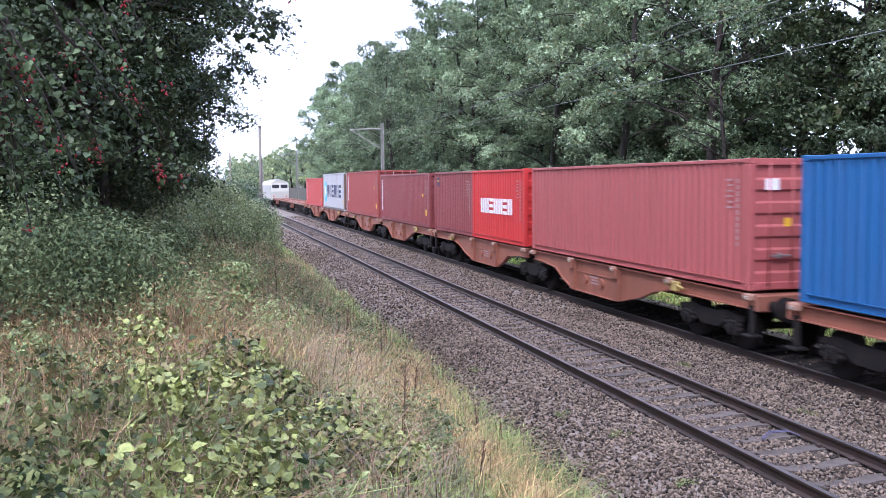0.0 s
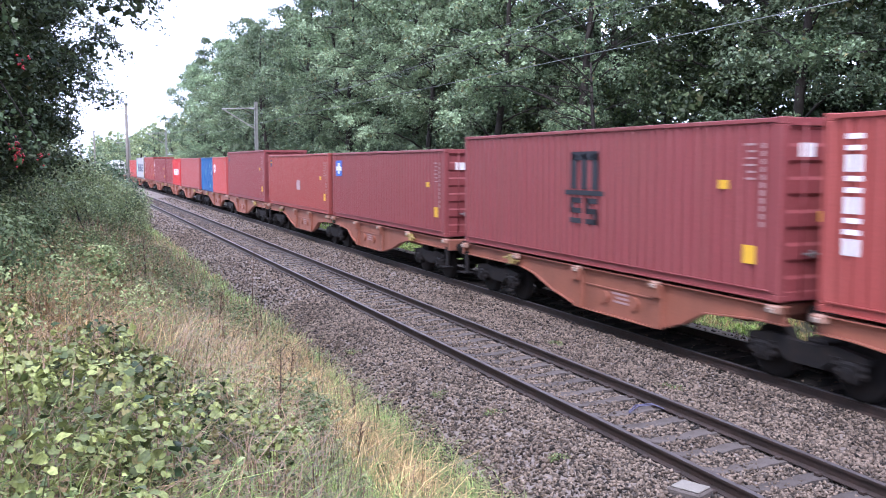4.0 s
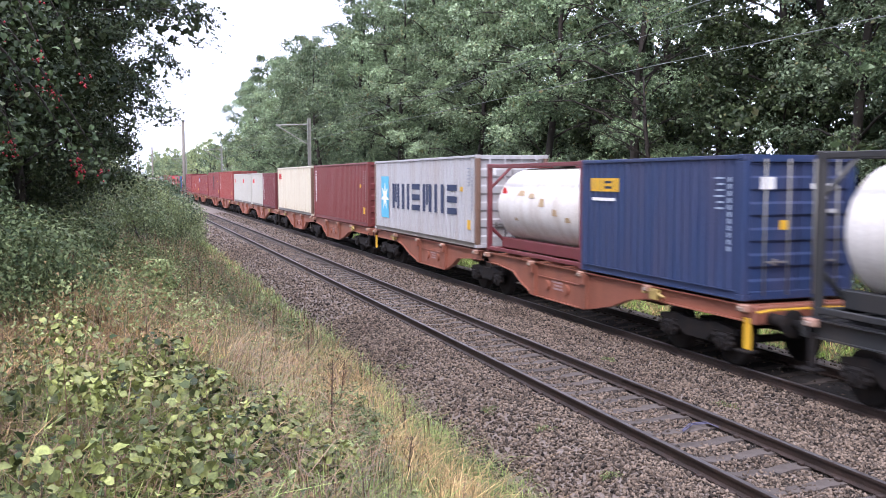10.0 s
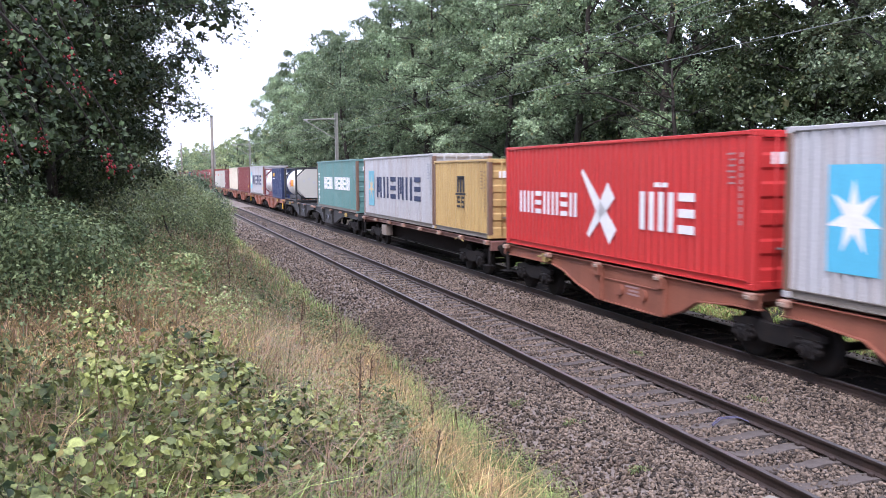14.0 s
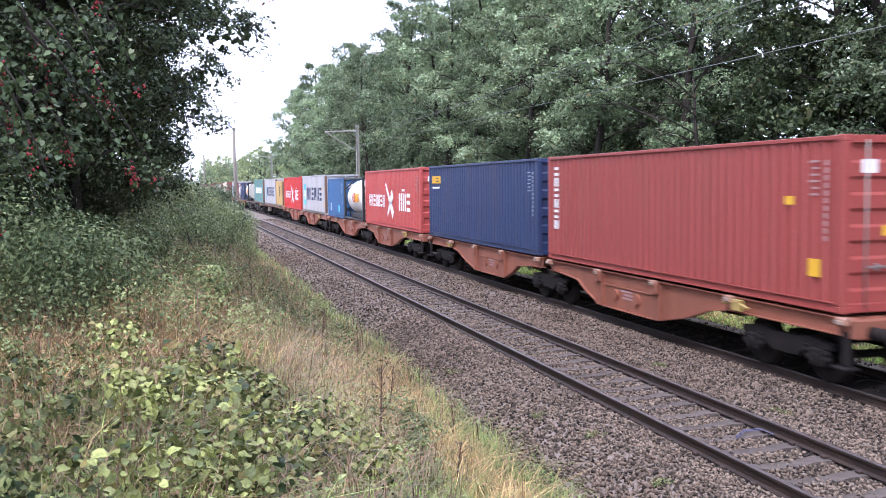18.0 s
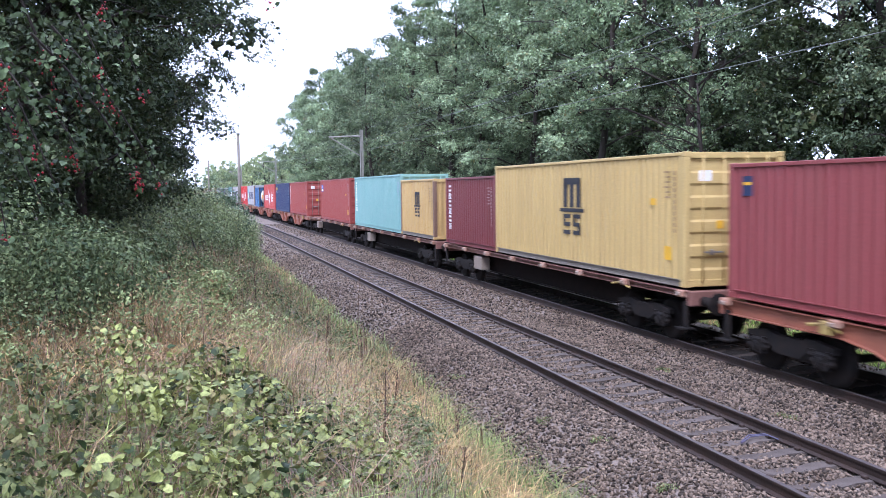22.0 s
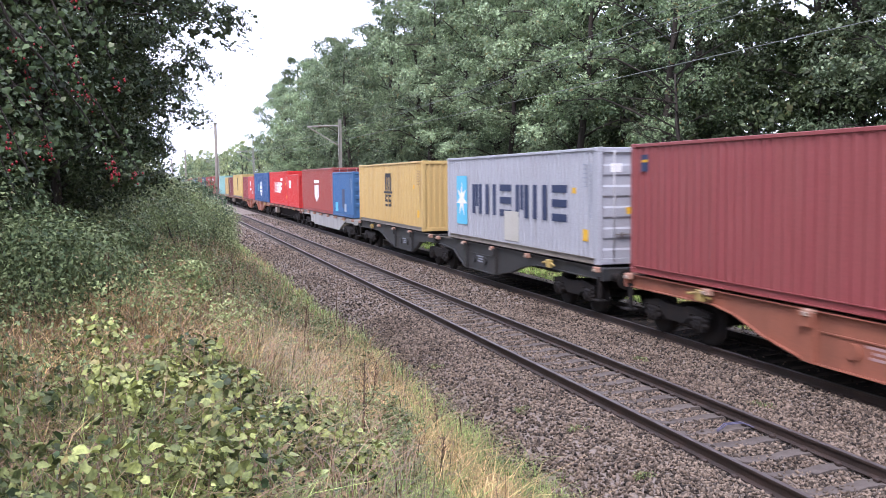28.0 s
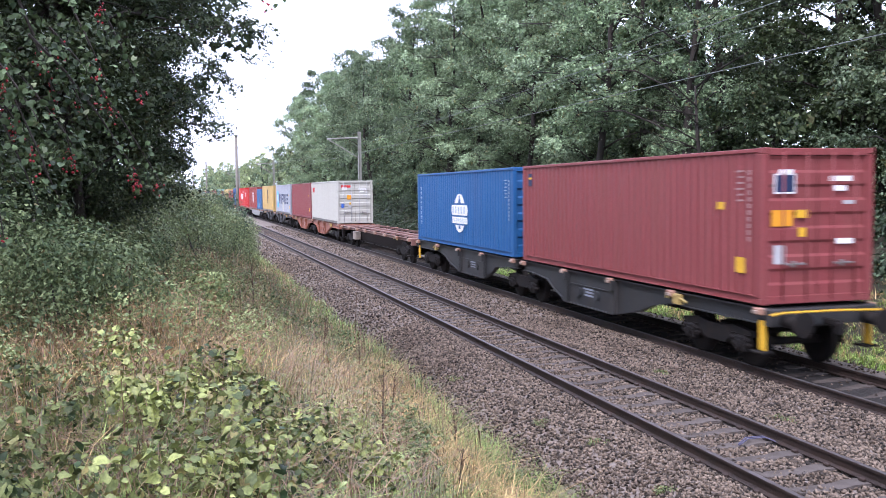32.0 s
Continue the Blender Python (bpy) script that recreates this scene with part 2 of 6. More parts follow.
PAINT = {
    "brown": paint("paint_brown_red", (0.235, 0.055, 0.056)),
    "oxblood": paint("paint_oxblood", (0.190, 0.046, 0.044)),
    "maroon": paint("paint_maroon", (0.165, 0.037, 0.042)),
    "faded": paint("paint_faded_red", (0.37, 0.094, 0.088), amount=0.25),
    "rust": paint("paint_rust_red", (0.30, 0.062, 0.052)),
    "red": paint("paint_red", (0.52, 0.035, 0.032), amount=0.2),
    "coral": paint("paint_coral_red", (0.46, 0.082, 0.072), amount=0.25),
    "blue": paint("paint_blue", (0.014, 0.104, 0.275), amount=0.25),
    "midblue": paint("paint_mid_blue", (0.040, 0.13, 0.285), amount=0.3),
    "navy": paint("paint_navy", (0.024, 0.045, 0.115), amount=0.35),
    "grey": paint("paint_light_grey", (0.44, 0.445, 0.455), (0.26, 0.15, 0.07), 0.6),
    "silver": paint("paint_silver_grey", (0.36, 0.375, 0.41), amount=0.2),
    "cream": paint("paint_cream", (0.62, 0.575, 0.455), (0.36, 0.20, 0.08), 0.35),
    "white": paint("paint_white", (0.48, 0.47, 0.415), (0.32, 0.27, 0.19), 0.3),
    "yellow": paint("paint_ochre", (0.52, 0.365, 0.140), amount=0.35),
    "sand": paint("paint_sand", (0.52, 0.365, 0.145), (0.20, 0.09, 0.04), 0.5),
    "lemon": paint("paint_yellow", (0.52, 0.385, 0.150), amount=0.35),
    "teal": paint("paint_teal", (0.115, 0.25, 0.235), (0.25, 0.13, 0.06), 0.35),
    "aqua": paint("paint_turquoise", (0.21, 0.395, 0.37), (0.14, 0.22, 0.22), 0.35),
    "worn": paint("paint_worn_edge", (0.19, 0.115, 0.080), (0.09, 0.055, 0.04), 0.6),
    "orange": paint("paint_wagon_orange", (0.285, 0.105, 0.066), (0.085, 0.05, 0.036), 0.8),
    "oxide": paint("paint_wagon_oxide", (0.21, 0.105, 0.085), (0.06, 0.042, 0.034), 0.75),
    "black": paint("paint_wagon_black", (0.030, 0.032, 0.034), (0.10, 0.075, 0.055), 0.5),
    "grime": paint("paint_grimy_grey", (0.20, 0.18, 0.155), (0.07, 0.05, 0.04), 0.5),
    "box": paint("paint_dusty_beige", (0.27, 0.225, 0.185), (0.11, 0.08, 0.06), 0.6),
    "royal": paint("paint_royal_blue", (0.026, 0.085, 0.215), amount=0.25),
    "petrol": paint("paint_petrol_blue", (0.025, 0.17, 0.27), amount=0.25),
    "near_black": material("paint_near_black_brown", (0.013, 0.010, 0.009), (0.024, 0.017, 0.014), 4, 0.95, 0, 0.1, spec=0.1),
    "ash": paint("paint_wagon_grey", (0.34, 0.34, 0.33), (0.12, 0.09, 0.07), 0.6),
}
MARK = {
    "white": material("marking_white", (0.80, 0.80, 0.79), bump=0, amount=0.2),
    "black": material("marking_black", (0.022, 0.024, 0.03), (0.05, 0.05, 0.06), bump=0, amount=0.3),
    "navy": material("marking_navy", (0.02, 0.035, 0.09), bump=0, amount=0.3),
    "yellow": material("marking_yellow", (0.72, 0.42, 0.03), bump=0, amount=0.2),
    "blue": material("marking_blue", (0.05, 0.14, 0.5), bump=0, amount=0.2),
    "sky": material("marking_sky_blue", (0.10, 0.48, 0.68), bump=0, amount=0.2),
    "duck": material("marking_duck_egg_blue", (0.16, 0.42, 0.50), bump=0, amount=0.2),
    "red": material("marking_red", (0.62, 0.03, 0.03), bump=0, amount=0.2),
    "amber": material("marking_amber", (0.75, 0.32, 0.02), bump=0, amount=0.2),
    "dull": material("marking_dull_yellow", (0.42, 0.31, 0.10), (0.2, 0.13, 0.06), bump=0, amount=0.7),
    "tan": material("marking_faded_tan", (0.58, 0.43, 0.24), bump=0, amount=0.2),
    "grey": material("marking_grey", (0.45, 0.45, 0.46), bump=0, amount=0.2),
}
FAINT = {c: material("faint_mark_" + c, v, bump=0, amount=0.4) for c, v in (("red", (0.40, 0.26, 0.25)), ("blue", (0.34, 0.42, 0.52)), ("pale", (0.30, 0.33, 0.38)), ("sand", (0.30, 0.20, 0.10)))}
STAIN = {"grey": material("rusty_stain_on_grey", (0.33, 0.29, 0.25), (0.38, 0.36, 0.34), bump=0, amount=0.6), "sand": material("rusty_stain_on_yellow", (0.38, 0.22, 0.075), (0.48, 0.30, 0.10), bump=0, amount=0.6),
         "cream": material("rusty_stain_on_cream", (0.44, 0.31, 0.17), (0.55, 0.45, 0.30), bump=0, amount=0.6)}
STAIN["yellow"] = STAIN["sand"]
OILY_SHADE = material("oily_shaded_ballast", (0.030, 0.026, 0.024), (0.014, 0.012, 0.011), 16, 0.85, 0, 1.0, 38)
LITTER = material("leaf_litter", (0.040, 0.034, 0.020), (0.022, 0.026, 0.012), 1.5, 0.95, 0, 0.8, 14)
STEEL_DARK = material("oily_dark_steel", (0.011, 0.010, 0.010), (0.030, 0.022, 0.017), 6, 0.8, 0.0, 0.2, spec=0.2)
STEEL = material("worn_steel", (0.30, 0.29, 0.28), (0.16, 0.10, 0.07), 8, 0.45, 0.6, 0.1)
BRACKET = material("worn_pinkish_steel", (0.36, 0.19, 0.13), (0.42, 0.34, 0.28), 9, 0.6, 0.1, 0.1)
TIP = material("rubbed_bracket_steel", (0.34, 0.27, 0.22), (0.20, 0.13, 0.09), 14, 0.6, 0.1, 0.1)
GALV = material("galvanised_steel", (0.33, 0.325, 0.29), (0.23, 0.22, 0.19), 3, 0.6, 0.3, 0.1)
RAIL = material("rusty_rail", (0.032, 0.022, 0.018), (0.060, 0.036, 0.027), 4, 0.6, 0.1, 0.3)
RAIL_TOP = material("worn_rail_head", (0.13, 0.12, 0.118), (0.06, 0.045, 0.036), 2, 0.42, 0.5, 0.05)
SLEEPER = material("weathered_concrete", (0.096, 0.079, 0.069), (0.046, 0.036, 0.030), 5, 0.9, 0, 0.4, 60, rand=0.2)
STONE = material("granite_ballast", (0.142, 0.108, 0.081), (0.070, 0.049, 0.036), 1.2, 0.9, 0, 0.3, 50, island=0.95)
BED = material("ballast_bed", (0.215, 0.178, 0.153), (0.115, 0.091, 0.075), 22, 0.95, 0, 1.0, 38)
SOIL = material("grassy_soil", (0.062, 0.048, 0.030), (0.036, 0.042, 0.018), 0.9, 0.95, 0, 0.8, 14)
BARK = material("bark", (0.036, 0.029, 0.023), (0.018, 0.016, 0.013), 5, 0.9, 0, 0.5, 30)
WIRE = material("weathered_copper_wire", (0.20, 0.22, 0.205), bump=0)
POST = material("stained_concrete_post", (0.22, 0.20, 0.17), (0.12, 0.10, 0.08), 2, 0.9, 0, 0.2)
TANK = material("painted_tank_jacket", (0.74, 0.72, 0.67), (0.46, 0.38, 0.29), 2.2, 0.5, 0.0, 0.03, 20, True, amount=0.5)


# ---- the lie of the land ----
TRACK_NEAR, TRACK_FAR, DECK = 7.35, 11.39, 1.30


def bend(y):
    """How far the line has swung to the side at y: a very wide curve, then straight on."""
    if y <= 0:
        return 0.0
    return -5e-5 * y * y if y < 260 else -3.38 - 0.026 * (y - 260)


def ease(a, b, x):
    u = min(1.0, max(0.0, (x - a) / (b - a)))
    return u * u * (3 - 2 * u)


def ground_z(x, y):
    """Height of the soil: the bank with the camera, the cess, the trackbed and the wooded bank beyond."""
    x -= bend(y)
    near = ease(60, 0, abs(y))
    if x < 8:
        z = -0.62 + 2.35 * (1 - ease(-0.6, 5.0, x)) + 0.5 * (1 - ease(-9, 0.5, x))
        z += 0.10 * noise.noise((x * 0.7, y * 0.5, 0.0)) * (1 - ease(3.4, 4.6, x))
    else:
        z = -0.55 + 2.6 * ease(15.2, 20.5, x) + 1.5 * ease(21, 40, x)
        z += 0.15 * noise.noise((x * 0.5, y * 0.4, 7.0)) * ease(15, 17, x)
    far = ease(180, 900, abs(y)) * ease(20, 160, abs(x - 9))
    return z + far * 14 + ease(60, 400, abs(x - 9)) * 8


def sheet(name, xs, ys, height, mat, **tags):
    """A grid over xs and ys that follows the bend of the line."""
    verts = np.array([(x + bend(y), y, height(x + bend(y), y)) for y in ys for x in xs], np.float32)
    n, m = len(xs), len(ys)
    i = np.arange((m - 1) * n).reshape(m - 1, n)[:, :-1].ravel()
    return tagged(place(name, fast_mesh(name, verts, np.stack([i, i + 1, i + 1 + n, i + n], 1), True), mat), **tags)


def spread(*spans):
    out = []
    for a, b, step in spans:
        n = max(1, round((b - a) / step))
        out += [a + (b - a) * k / n for k in range(n)]
    return out + [spans[-1][1]]


sheet("ground", spread((-1500, -100, 200), (-100, -12, 8), (-12, -4, 1), (-4, 6, 0.25), (6, 14, 1), (14, 22, 0.4), (22, 60, 5), (60, 1500, 240)),
      spread((-1500, -100, 200), (-100, -5, 12), (-5, 40, 0.4), (40, 120, 2), (120, 300, 12), (300, 2500, 200)), ground_z, SOIL,
      label="rough grassy soil bank beside the railway", category="ground", kind="structure")


def ballast_z(x, y):
    u = x - bend(y)
    z = -0.215 - 0.42 * (1 - ease(4.35, 5.75, u)) - 0.42 * ease(13.2, 14.4, u)
    for c in (TRACK_NEAR, TRACK_FAR):
        d = abs(u - c)
        z += 0.058 * ease(0.80, 0.95, d) * ease(1.75, 1.35, d) + 0.0
    return z + 0.018 * noise.noise((x * 2.1, y * 2.1, 3.0))


sheet("ballast", spread((4.3, 14.5, 0.17)), spread((-700, -20, 60), (-20, -2, 3), (-2, 45, 0.3), (45, 150, 2), (150, 900, 30)), ballast_z, BED,
      label="brown granite ballast under the two tracks", category="ballast", kind="structure")

# oil stain; its near-black tone also holds the shade under the train
tagged(sheet("oily_ballast", [10.72, 11.0, 11.39, 11.78, 12.06], spread((-700, -20, 60), (-20, -2, 3), (-2, 45, 0.3), (45, 150, 2), (150, 900, 30)), lambda x, y: ballast_z(x, y) + 0.02, OILY_SHADE,
             label="oil-stained ballast between the rails of the far track, darkened for the train's shade", category="ballast", kind="structure"))
tagged(sheet("woodland_floor", spread((15.6, 22, 0.4), (22, 44, 4)), spread((-20, 120, 1.0), (120, 420, 12)), lambda x, y: ground_z(x, y) + 0.03, LITTER,
             label="dark leaf litter under the trees", category="ground", kind="structure"))

# loose ballast stones where the camera stands near
rng = np.random.default_rng(5)


def stones(name, count, x0, x1, y0, y1, size):
    x = rng.uniform(x0, x1, count)
    y = y0 + (y1 - y0) * rng.random(count) ** 1.6
    keep = np.ones(count, bool)
    for c in (TRACK_NEAR, TRACK_FAR):
        for r in (-0.7525, 0.7525):
            keep &= np.abs(x - c - r) > 0.10
        on = (np.abs(x - c) < 1.2) & (np.abs(((y - 0.2) / 0.65 + 0.5) % 1 - 0.5) < 0.175)
        keep &= ~(on & (np.abs(x - c) < 0.72) & (rng.random(count) > 0.20))
    x, y = x[keep], y[keep]
    n = len(x)
    z = np.array([ballast_z(a, b) for a, b in zip(x, y)]) + rng.uniform(-0.2, 0.55, n) * size
    octa = np.array([(-1, 0, 0), (1, 0, 0), (0, -1, 0), (0, 1, 0), (0, 0, -1), (0, 0, 1)], np.float32) * 0.62
    v = octa[None] * rng.uniform(0.5, 1.25, (n, 1, 3)) * np.array([1, 1, 0.8]) * size + rng.normal(0, 0.16 * size, (n, 6, 3))
    a, b = rng.uniform(0, 6.28, n), rng.uniform(-0.7, 0.7, n)
    ca, sa, cb, sb = np.cos(a)[:, None], np.sin(a)[:, None], np.cos(b)[:, None], np.sin(b)[:, None]
    y1_, z1_ = v[..., 1] * cb - v[..., 2] * sb, v[..., 1] * sb + v[..., 2] * cb
    w = np.stack([v[..., 0] * ca - y1_ * sa, v[..., 0] * sa + y1_ * ca, z1_], -1)
    w += np.stack([x + np.array([bend(q) for q in y]), y, z], -1)[:, None]
    f = np.array([(1, 3, 5), (3, 0, 5), (0, 2, 5), (2, 1, 5), (3, 1, 4), (0, 3, 4), (2, 0, 4), (1, 2, 4)])
    faces = (f[None] + (np.arange(n) * 6)[:, None, None]).reshape(-1, 3)
    ob = place(name, fast_mesh(name, w.reshape(-1, 3), faces), STONE)
    return tagged(ob, "loose angular brown and grey granite stones between the rails", "ballast stones", kind="stuff")


stones("ballast_stones", 86000, 4.35, 10.5, 5.5, 24, 0.052)
stones("ballast_stones", 30000, 4.35, 10.5, 19, 50, 0.064)
stones("ballast_stones", 11000, 4.4, 10.3, 45, 100, 0.085)
stones("ballast_stones", 3000, 10.7, 14.2, 9, 40, 0.06)

# ---- rails and sleepers ----
RAIL_YS = spread((-620, 0, 60), (0, 150, 6), (150, 260, 10), (260, 700, 60))


def rail(cx):
    """One flat-bottomed rail: rusty web and foot, worn head."""
    foot = [(-0.07, -0.165), (0.07, -0.165), (0.07, -0.155), (0.012, -0.135), (0.010, -0.045), (0.034, -0.036), (0.034, -0.008),
            (-0.034, -0.008), (-0.034, -0.036), (-0.010, -0.045), (-0.012, -0.135), (-0.07, -0.155)]
    head = [(-0.034, -0.010), (0.034, -0.010), (0.031, -0.002), (0.022, 0.0), (-0.022, 0.0), (-0.031, -0.002)]
    made = []
    for prof in (foot, head):
        n = len(prof)
        vs = [(cx + bend(y) + px, y, pz) for y in RAIL_YS for px, pz in prof]
        fs = [(k * n + i, k * n + (i + 1) % n, k * n + n + (i + 1) % n, k * n + n + i) for k in range(len(RAIL_YS) - 1) for i in range(n)]
        made.append(Geo().add(vs, fs))
    return made


SLEEPER_YS = [0.2 + 0.65 * k for k in range(-30, 400)]
SLEEPER_MESH = Geo().prism([(-1.25, -0.36), (1.25, -0.36), (1.25, -0.19), (1.1, -0.168), (0.42, -0.168), (0.25, -0.195), (-0.25, -0.195), (-0.42, -0.168),
                            (-1.1, -0.168), (-1.25, -0.19)], "y", -0.115, 0.115).mesh("sleeper")
CLIP_MESH = Geo().box(-0.135, -0.075, -0.045, 0.045, -0.168, -0.125, 0.01).box(0.075, 0.135, -0.045, 0.045, -0.168, -0.125, 0.01).mesh("rail_clip")

tracks = []
for kind, cx in (("near", TRACK_NEAR), ("far", TRACK_FAR)):
    track = tagged(new("railway_track"), "standard-gauge track, rusty rails on concrete sleepers in brown ballast", "railway track", "pair of running lines", "structure")
    tracks.append(track)
    for side in (-0.7525, 0.7525):
        foot, head = rail(cx + side)
        r = part("rail", foot, RAIL, track)
        part("rail_head", head, RAIL_TOP, r, "worn shiny running surface")


# ---- overhead line ----
def mast(x, y, top, arm_to, arm_z):
    """An H-section mast with a cantilever arm over the line."""
    x += bend(y)
    base = ground_z(x, y) - 0.2
    m = tagged(new("catenary_mast"), "grey galvanised steel overhead-line mast with a cantilever arm", "catenary mast", "overhead line masts")
    m.matrix_basis = pose(x, y, base)
    h = top - base
    g = Geo().box(-0.13, -0.115, -0.13, 0.13, 0, h).box(0.115, 0.13, -0.13, 0.13, 0, h).box(-0.115, 0.115, -0.008, 0.008, 0, h)
    part("post", g, GALV, m)
    part("base_block", Geo().box(-0.35, 0.35, -0.35, 0.35, -0.3, 0.25, 0.03), SLEEPER, m)
    if arm_to is None:
        return m
    d = arm_to + bend(y) - x
    za = arm_z - base
    part("arm", Geo().tube([(0, 0, za + 0.06), (d, 0, za - 0.05)], 0.06, 8), GALV, m)
    part("stay", Geo().tube([(0, 0, za - 1.75), (d * 0.95, 0, za - 0.12)], 0.05, 8), GALV, m)
    for q in (0.12, 0.93):
        part("insulator", Geo().lathe("x", (d * q, 0, za + (0.03 if q < 0.5 else -0.06)), [(-0.2, 0.03)] + [(-0.2 + 0.05 * i, 0.075 if i % 2 else 0.04) for i in range(1, 8)] + [(0.2, 0.03)], 8), MARK["grey"], m)
    return m


for y in (9.0, 79.5, 150.0, 221.0):
    mast(15.3, y, 8.65, 12.45, 8.08)
for y in (79.5, 150.0, 221.0):
    x = 4.75 + bend(y)
    post = tagged(new("line_post"), "tall slim weathered post beside the near track", "post", "line posts")
    post.matrix_basis = pose(x, y, ground_z(x, y) - 0.2)
    part("shaft", Geo().lathe("z", (0, 0, 0), [(0, 0.15), (9.0, 0.11)], 10), POST, post, smooth=True)
    part("cap", Geo().box(-0.16, 0.16, -0.16, 0.16, 9.0, 9.12, 0.02), POST, post)


def wire(name, x, z, sag, r, label):
    """A wire hung from mast to mast along the line."""
    pts = []
    stops = (-61.5, 9.0, 79.5, 150.0, 221.0, 292.0)
    for a, b in zip(stops, stops[1:]):
        pts += [(x + bend(a + (b - a) * k / 16), a + (b - a) * k / 16, z - 4 * sag * (k / 16) * (1 - k / 16)) for k in range(16)]
    ob = place(name, Geo().tube(pts, r, 5).mesh(name), WIRE)
    return tagged(ob, label, "overhead wire", "overhead line wires", "structure")


wire("contact_wire", TRACK_NEAR, 5.12, 0.02, 0.006, "thin copper contact wire over the near track")
wire("messenger_wire", TRACK_NEAR, 5.86, 0.42, 0.006, "thin sagging messenger wire over the near track")
wire("return_wire", 14.8, 8.50, 0.05, 0.006, "return wire along the mast tops")
wire("feeder_wire", 14.8, 7.76, 0.05, 0.006, "feeder wire along the masts")


# ---- containers ----
CACHE = {}


def cached(key, make, smooth=False):
    if key not in CACHE:
        CACHE[key] = make().mesh(key[0], smooth)
    return CACHE[key]


def corrugated(length, height, depth, pitch, horizontal=False):
    """A trapezoid-ribbed sheet in the plane x = 0 that faces -x; ribs run up, or along when horizontal."""
    g = Geo()
    n = max(2, round((height if horizontal else length) / pitch))
    span = height if horizontal else length
    prof = []
    for i in range(n):
        a = -span / 2 + span * i / n
        p = span / n
        prof += [(a, 0.0), (a + p * 0.40, 0.0), (a + p * 0.5, depth), (a + p * 0.90, depth)]
    prof.append((span / 2, 0.0))
    vs, k = [], len(prof)
    for e in (0, 1):
        for u, d in prof:
            vs.append((d, -length / 2 if e == 0 else length / 2, u) if horizontal else (d, u, e * height))
    fs = [(i, i + 1, k + i + 1, k + i) for i in range(k - 1)]
    back = len(vs)
    vs += [(x + 0.004, y, z) for x, y, z in vs]
    fs += [(back + i + 1, back + i, back + k + i, back + k + i + 1) for i in range(k - 1)]
    return g.add(vs, fs)


def stains(c, colour, length, height):
    """Tapering rust runs on the ribs of a worn container's side."""
    g = Geo()
    r = np.random.default_rng(int(length * 10) + len(colour))
    span = length - 0.34
    n = round(span / 0.278)
    for i in range(n):
        y0 = -span / 2 + span * i / n
        for low in (True, False):
            if r.random() > (0.75 if low else 0.35):
                continue
            a = y0 + r.uniform(0.005, 0.04)
            b = a + r.uniform(0.03, 0.065)
            run_ = r.uniform(0.08, 0.85) * r.random() + 0.05
            z0, z1 = (0.17, 0.17 + run_) if low else (height - 0.1, height - 0.1 - run_)
            m = (a + b) / 2 + r.uniform(-0.01, 0.01)
            g.prism([(a, z0), (b, z0), (m + 0.012, (z0 + z1) / 2), (m, z1), (m - 0.010, (z0 + z1) / 2)], "x", -1.219 + 0.0185, -1.219 + 0.0225)
    tagged(part("rust_stains", g, STAIN[colour], c, "rust runs down the ribs"), kind="stuff")


def lattice(name, mat, parent, blocks, x, label=""):
    """Flat marks of one colour laid on the side at x: blocks of (y0, y1, z0, z1)."""
    g = Geo()
    for y0, y1, z0, z1 in blocks:
        g.box(x - 0.004, x, y0, y1, z0, z1)
    return part(name, g, mat, parent, label)


def glyphs(y, z, w, h, n, vertical=False, gap=0.3, stroke=0.26):
    """A row, or a column, of n letter-sized shapes of plain bars; y is the end nearer the front of the train."""
    out = []
    for i in range(n):
        if vertical:
            z1 = z - i * h * (1 + gap)
            s = h * 0.32
            if i % 2:  # two upright bars
                out += [(y - w * 0.42, y, z1 - h, z1), (y - w, y - w * 0.62, z1 - h, z1)]
            else:  # two level bars
                out += [(y - w, y, z1 - s, z1), (y - w, y, z1 - h, z1 - h + s)]
            continue
        a = y - i * w * (1 + gap)
        s = w * stroke
        if i % 3 == 2:  # three level bars
            out += [(a - w, a, z + h * q, z + h * (q + 0.21)) for q in (0.0, 0.395, 0.79)]
        else:  # upright bars
            out += [(a - s * 1.25, a, z, z + h), (a - w, a - w + s * 1.25, z, z + h)]
            if i % 3 == 0 and w > 0.6:
                out.append((a - w / 2 - s / 2, a - w / 2 + s / 2, z + h * 0.25, z + h))
    return out


def star(name, y, z, r, points, mat, parent, x, r2=0.38):
    pts = []
    for i in range(points * 2):
        a = math.pi * i / points
        q = r if i % 2 == 0 else r * r2
        pts.append((y + q * math.sin(a), z + q * math.cos(a)))
    return part(name, Geo().prism(pts, "x", x - 0.008, x - 0.004), mat, parent)


def disc(name, y, z, r, mat, parent, x, thick=0.004, n=24):
    pts = [(y + r * math.sin(2 * math.pi * i / n), z + r * math.cos(2 * math.pi * i / n)) for i in range(n)]
    return part(name, Geo().prism(pts, "x", x - thick, x), mat, parent)


def door_label(c, L2, x0, x1, z0, z1, mat, words=""):
    return part("door_label", Geo().box(x0, x1, -L2 + 0.026, -L2 + 0.034, z0, z1), mat, c, words)


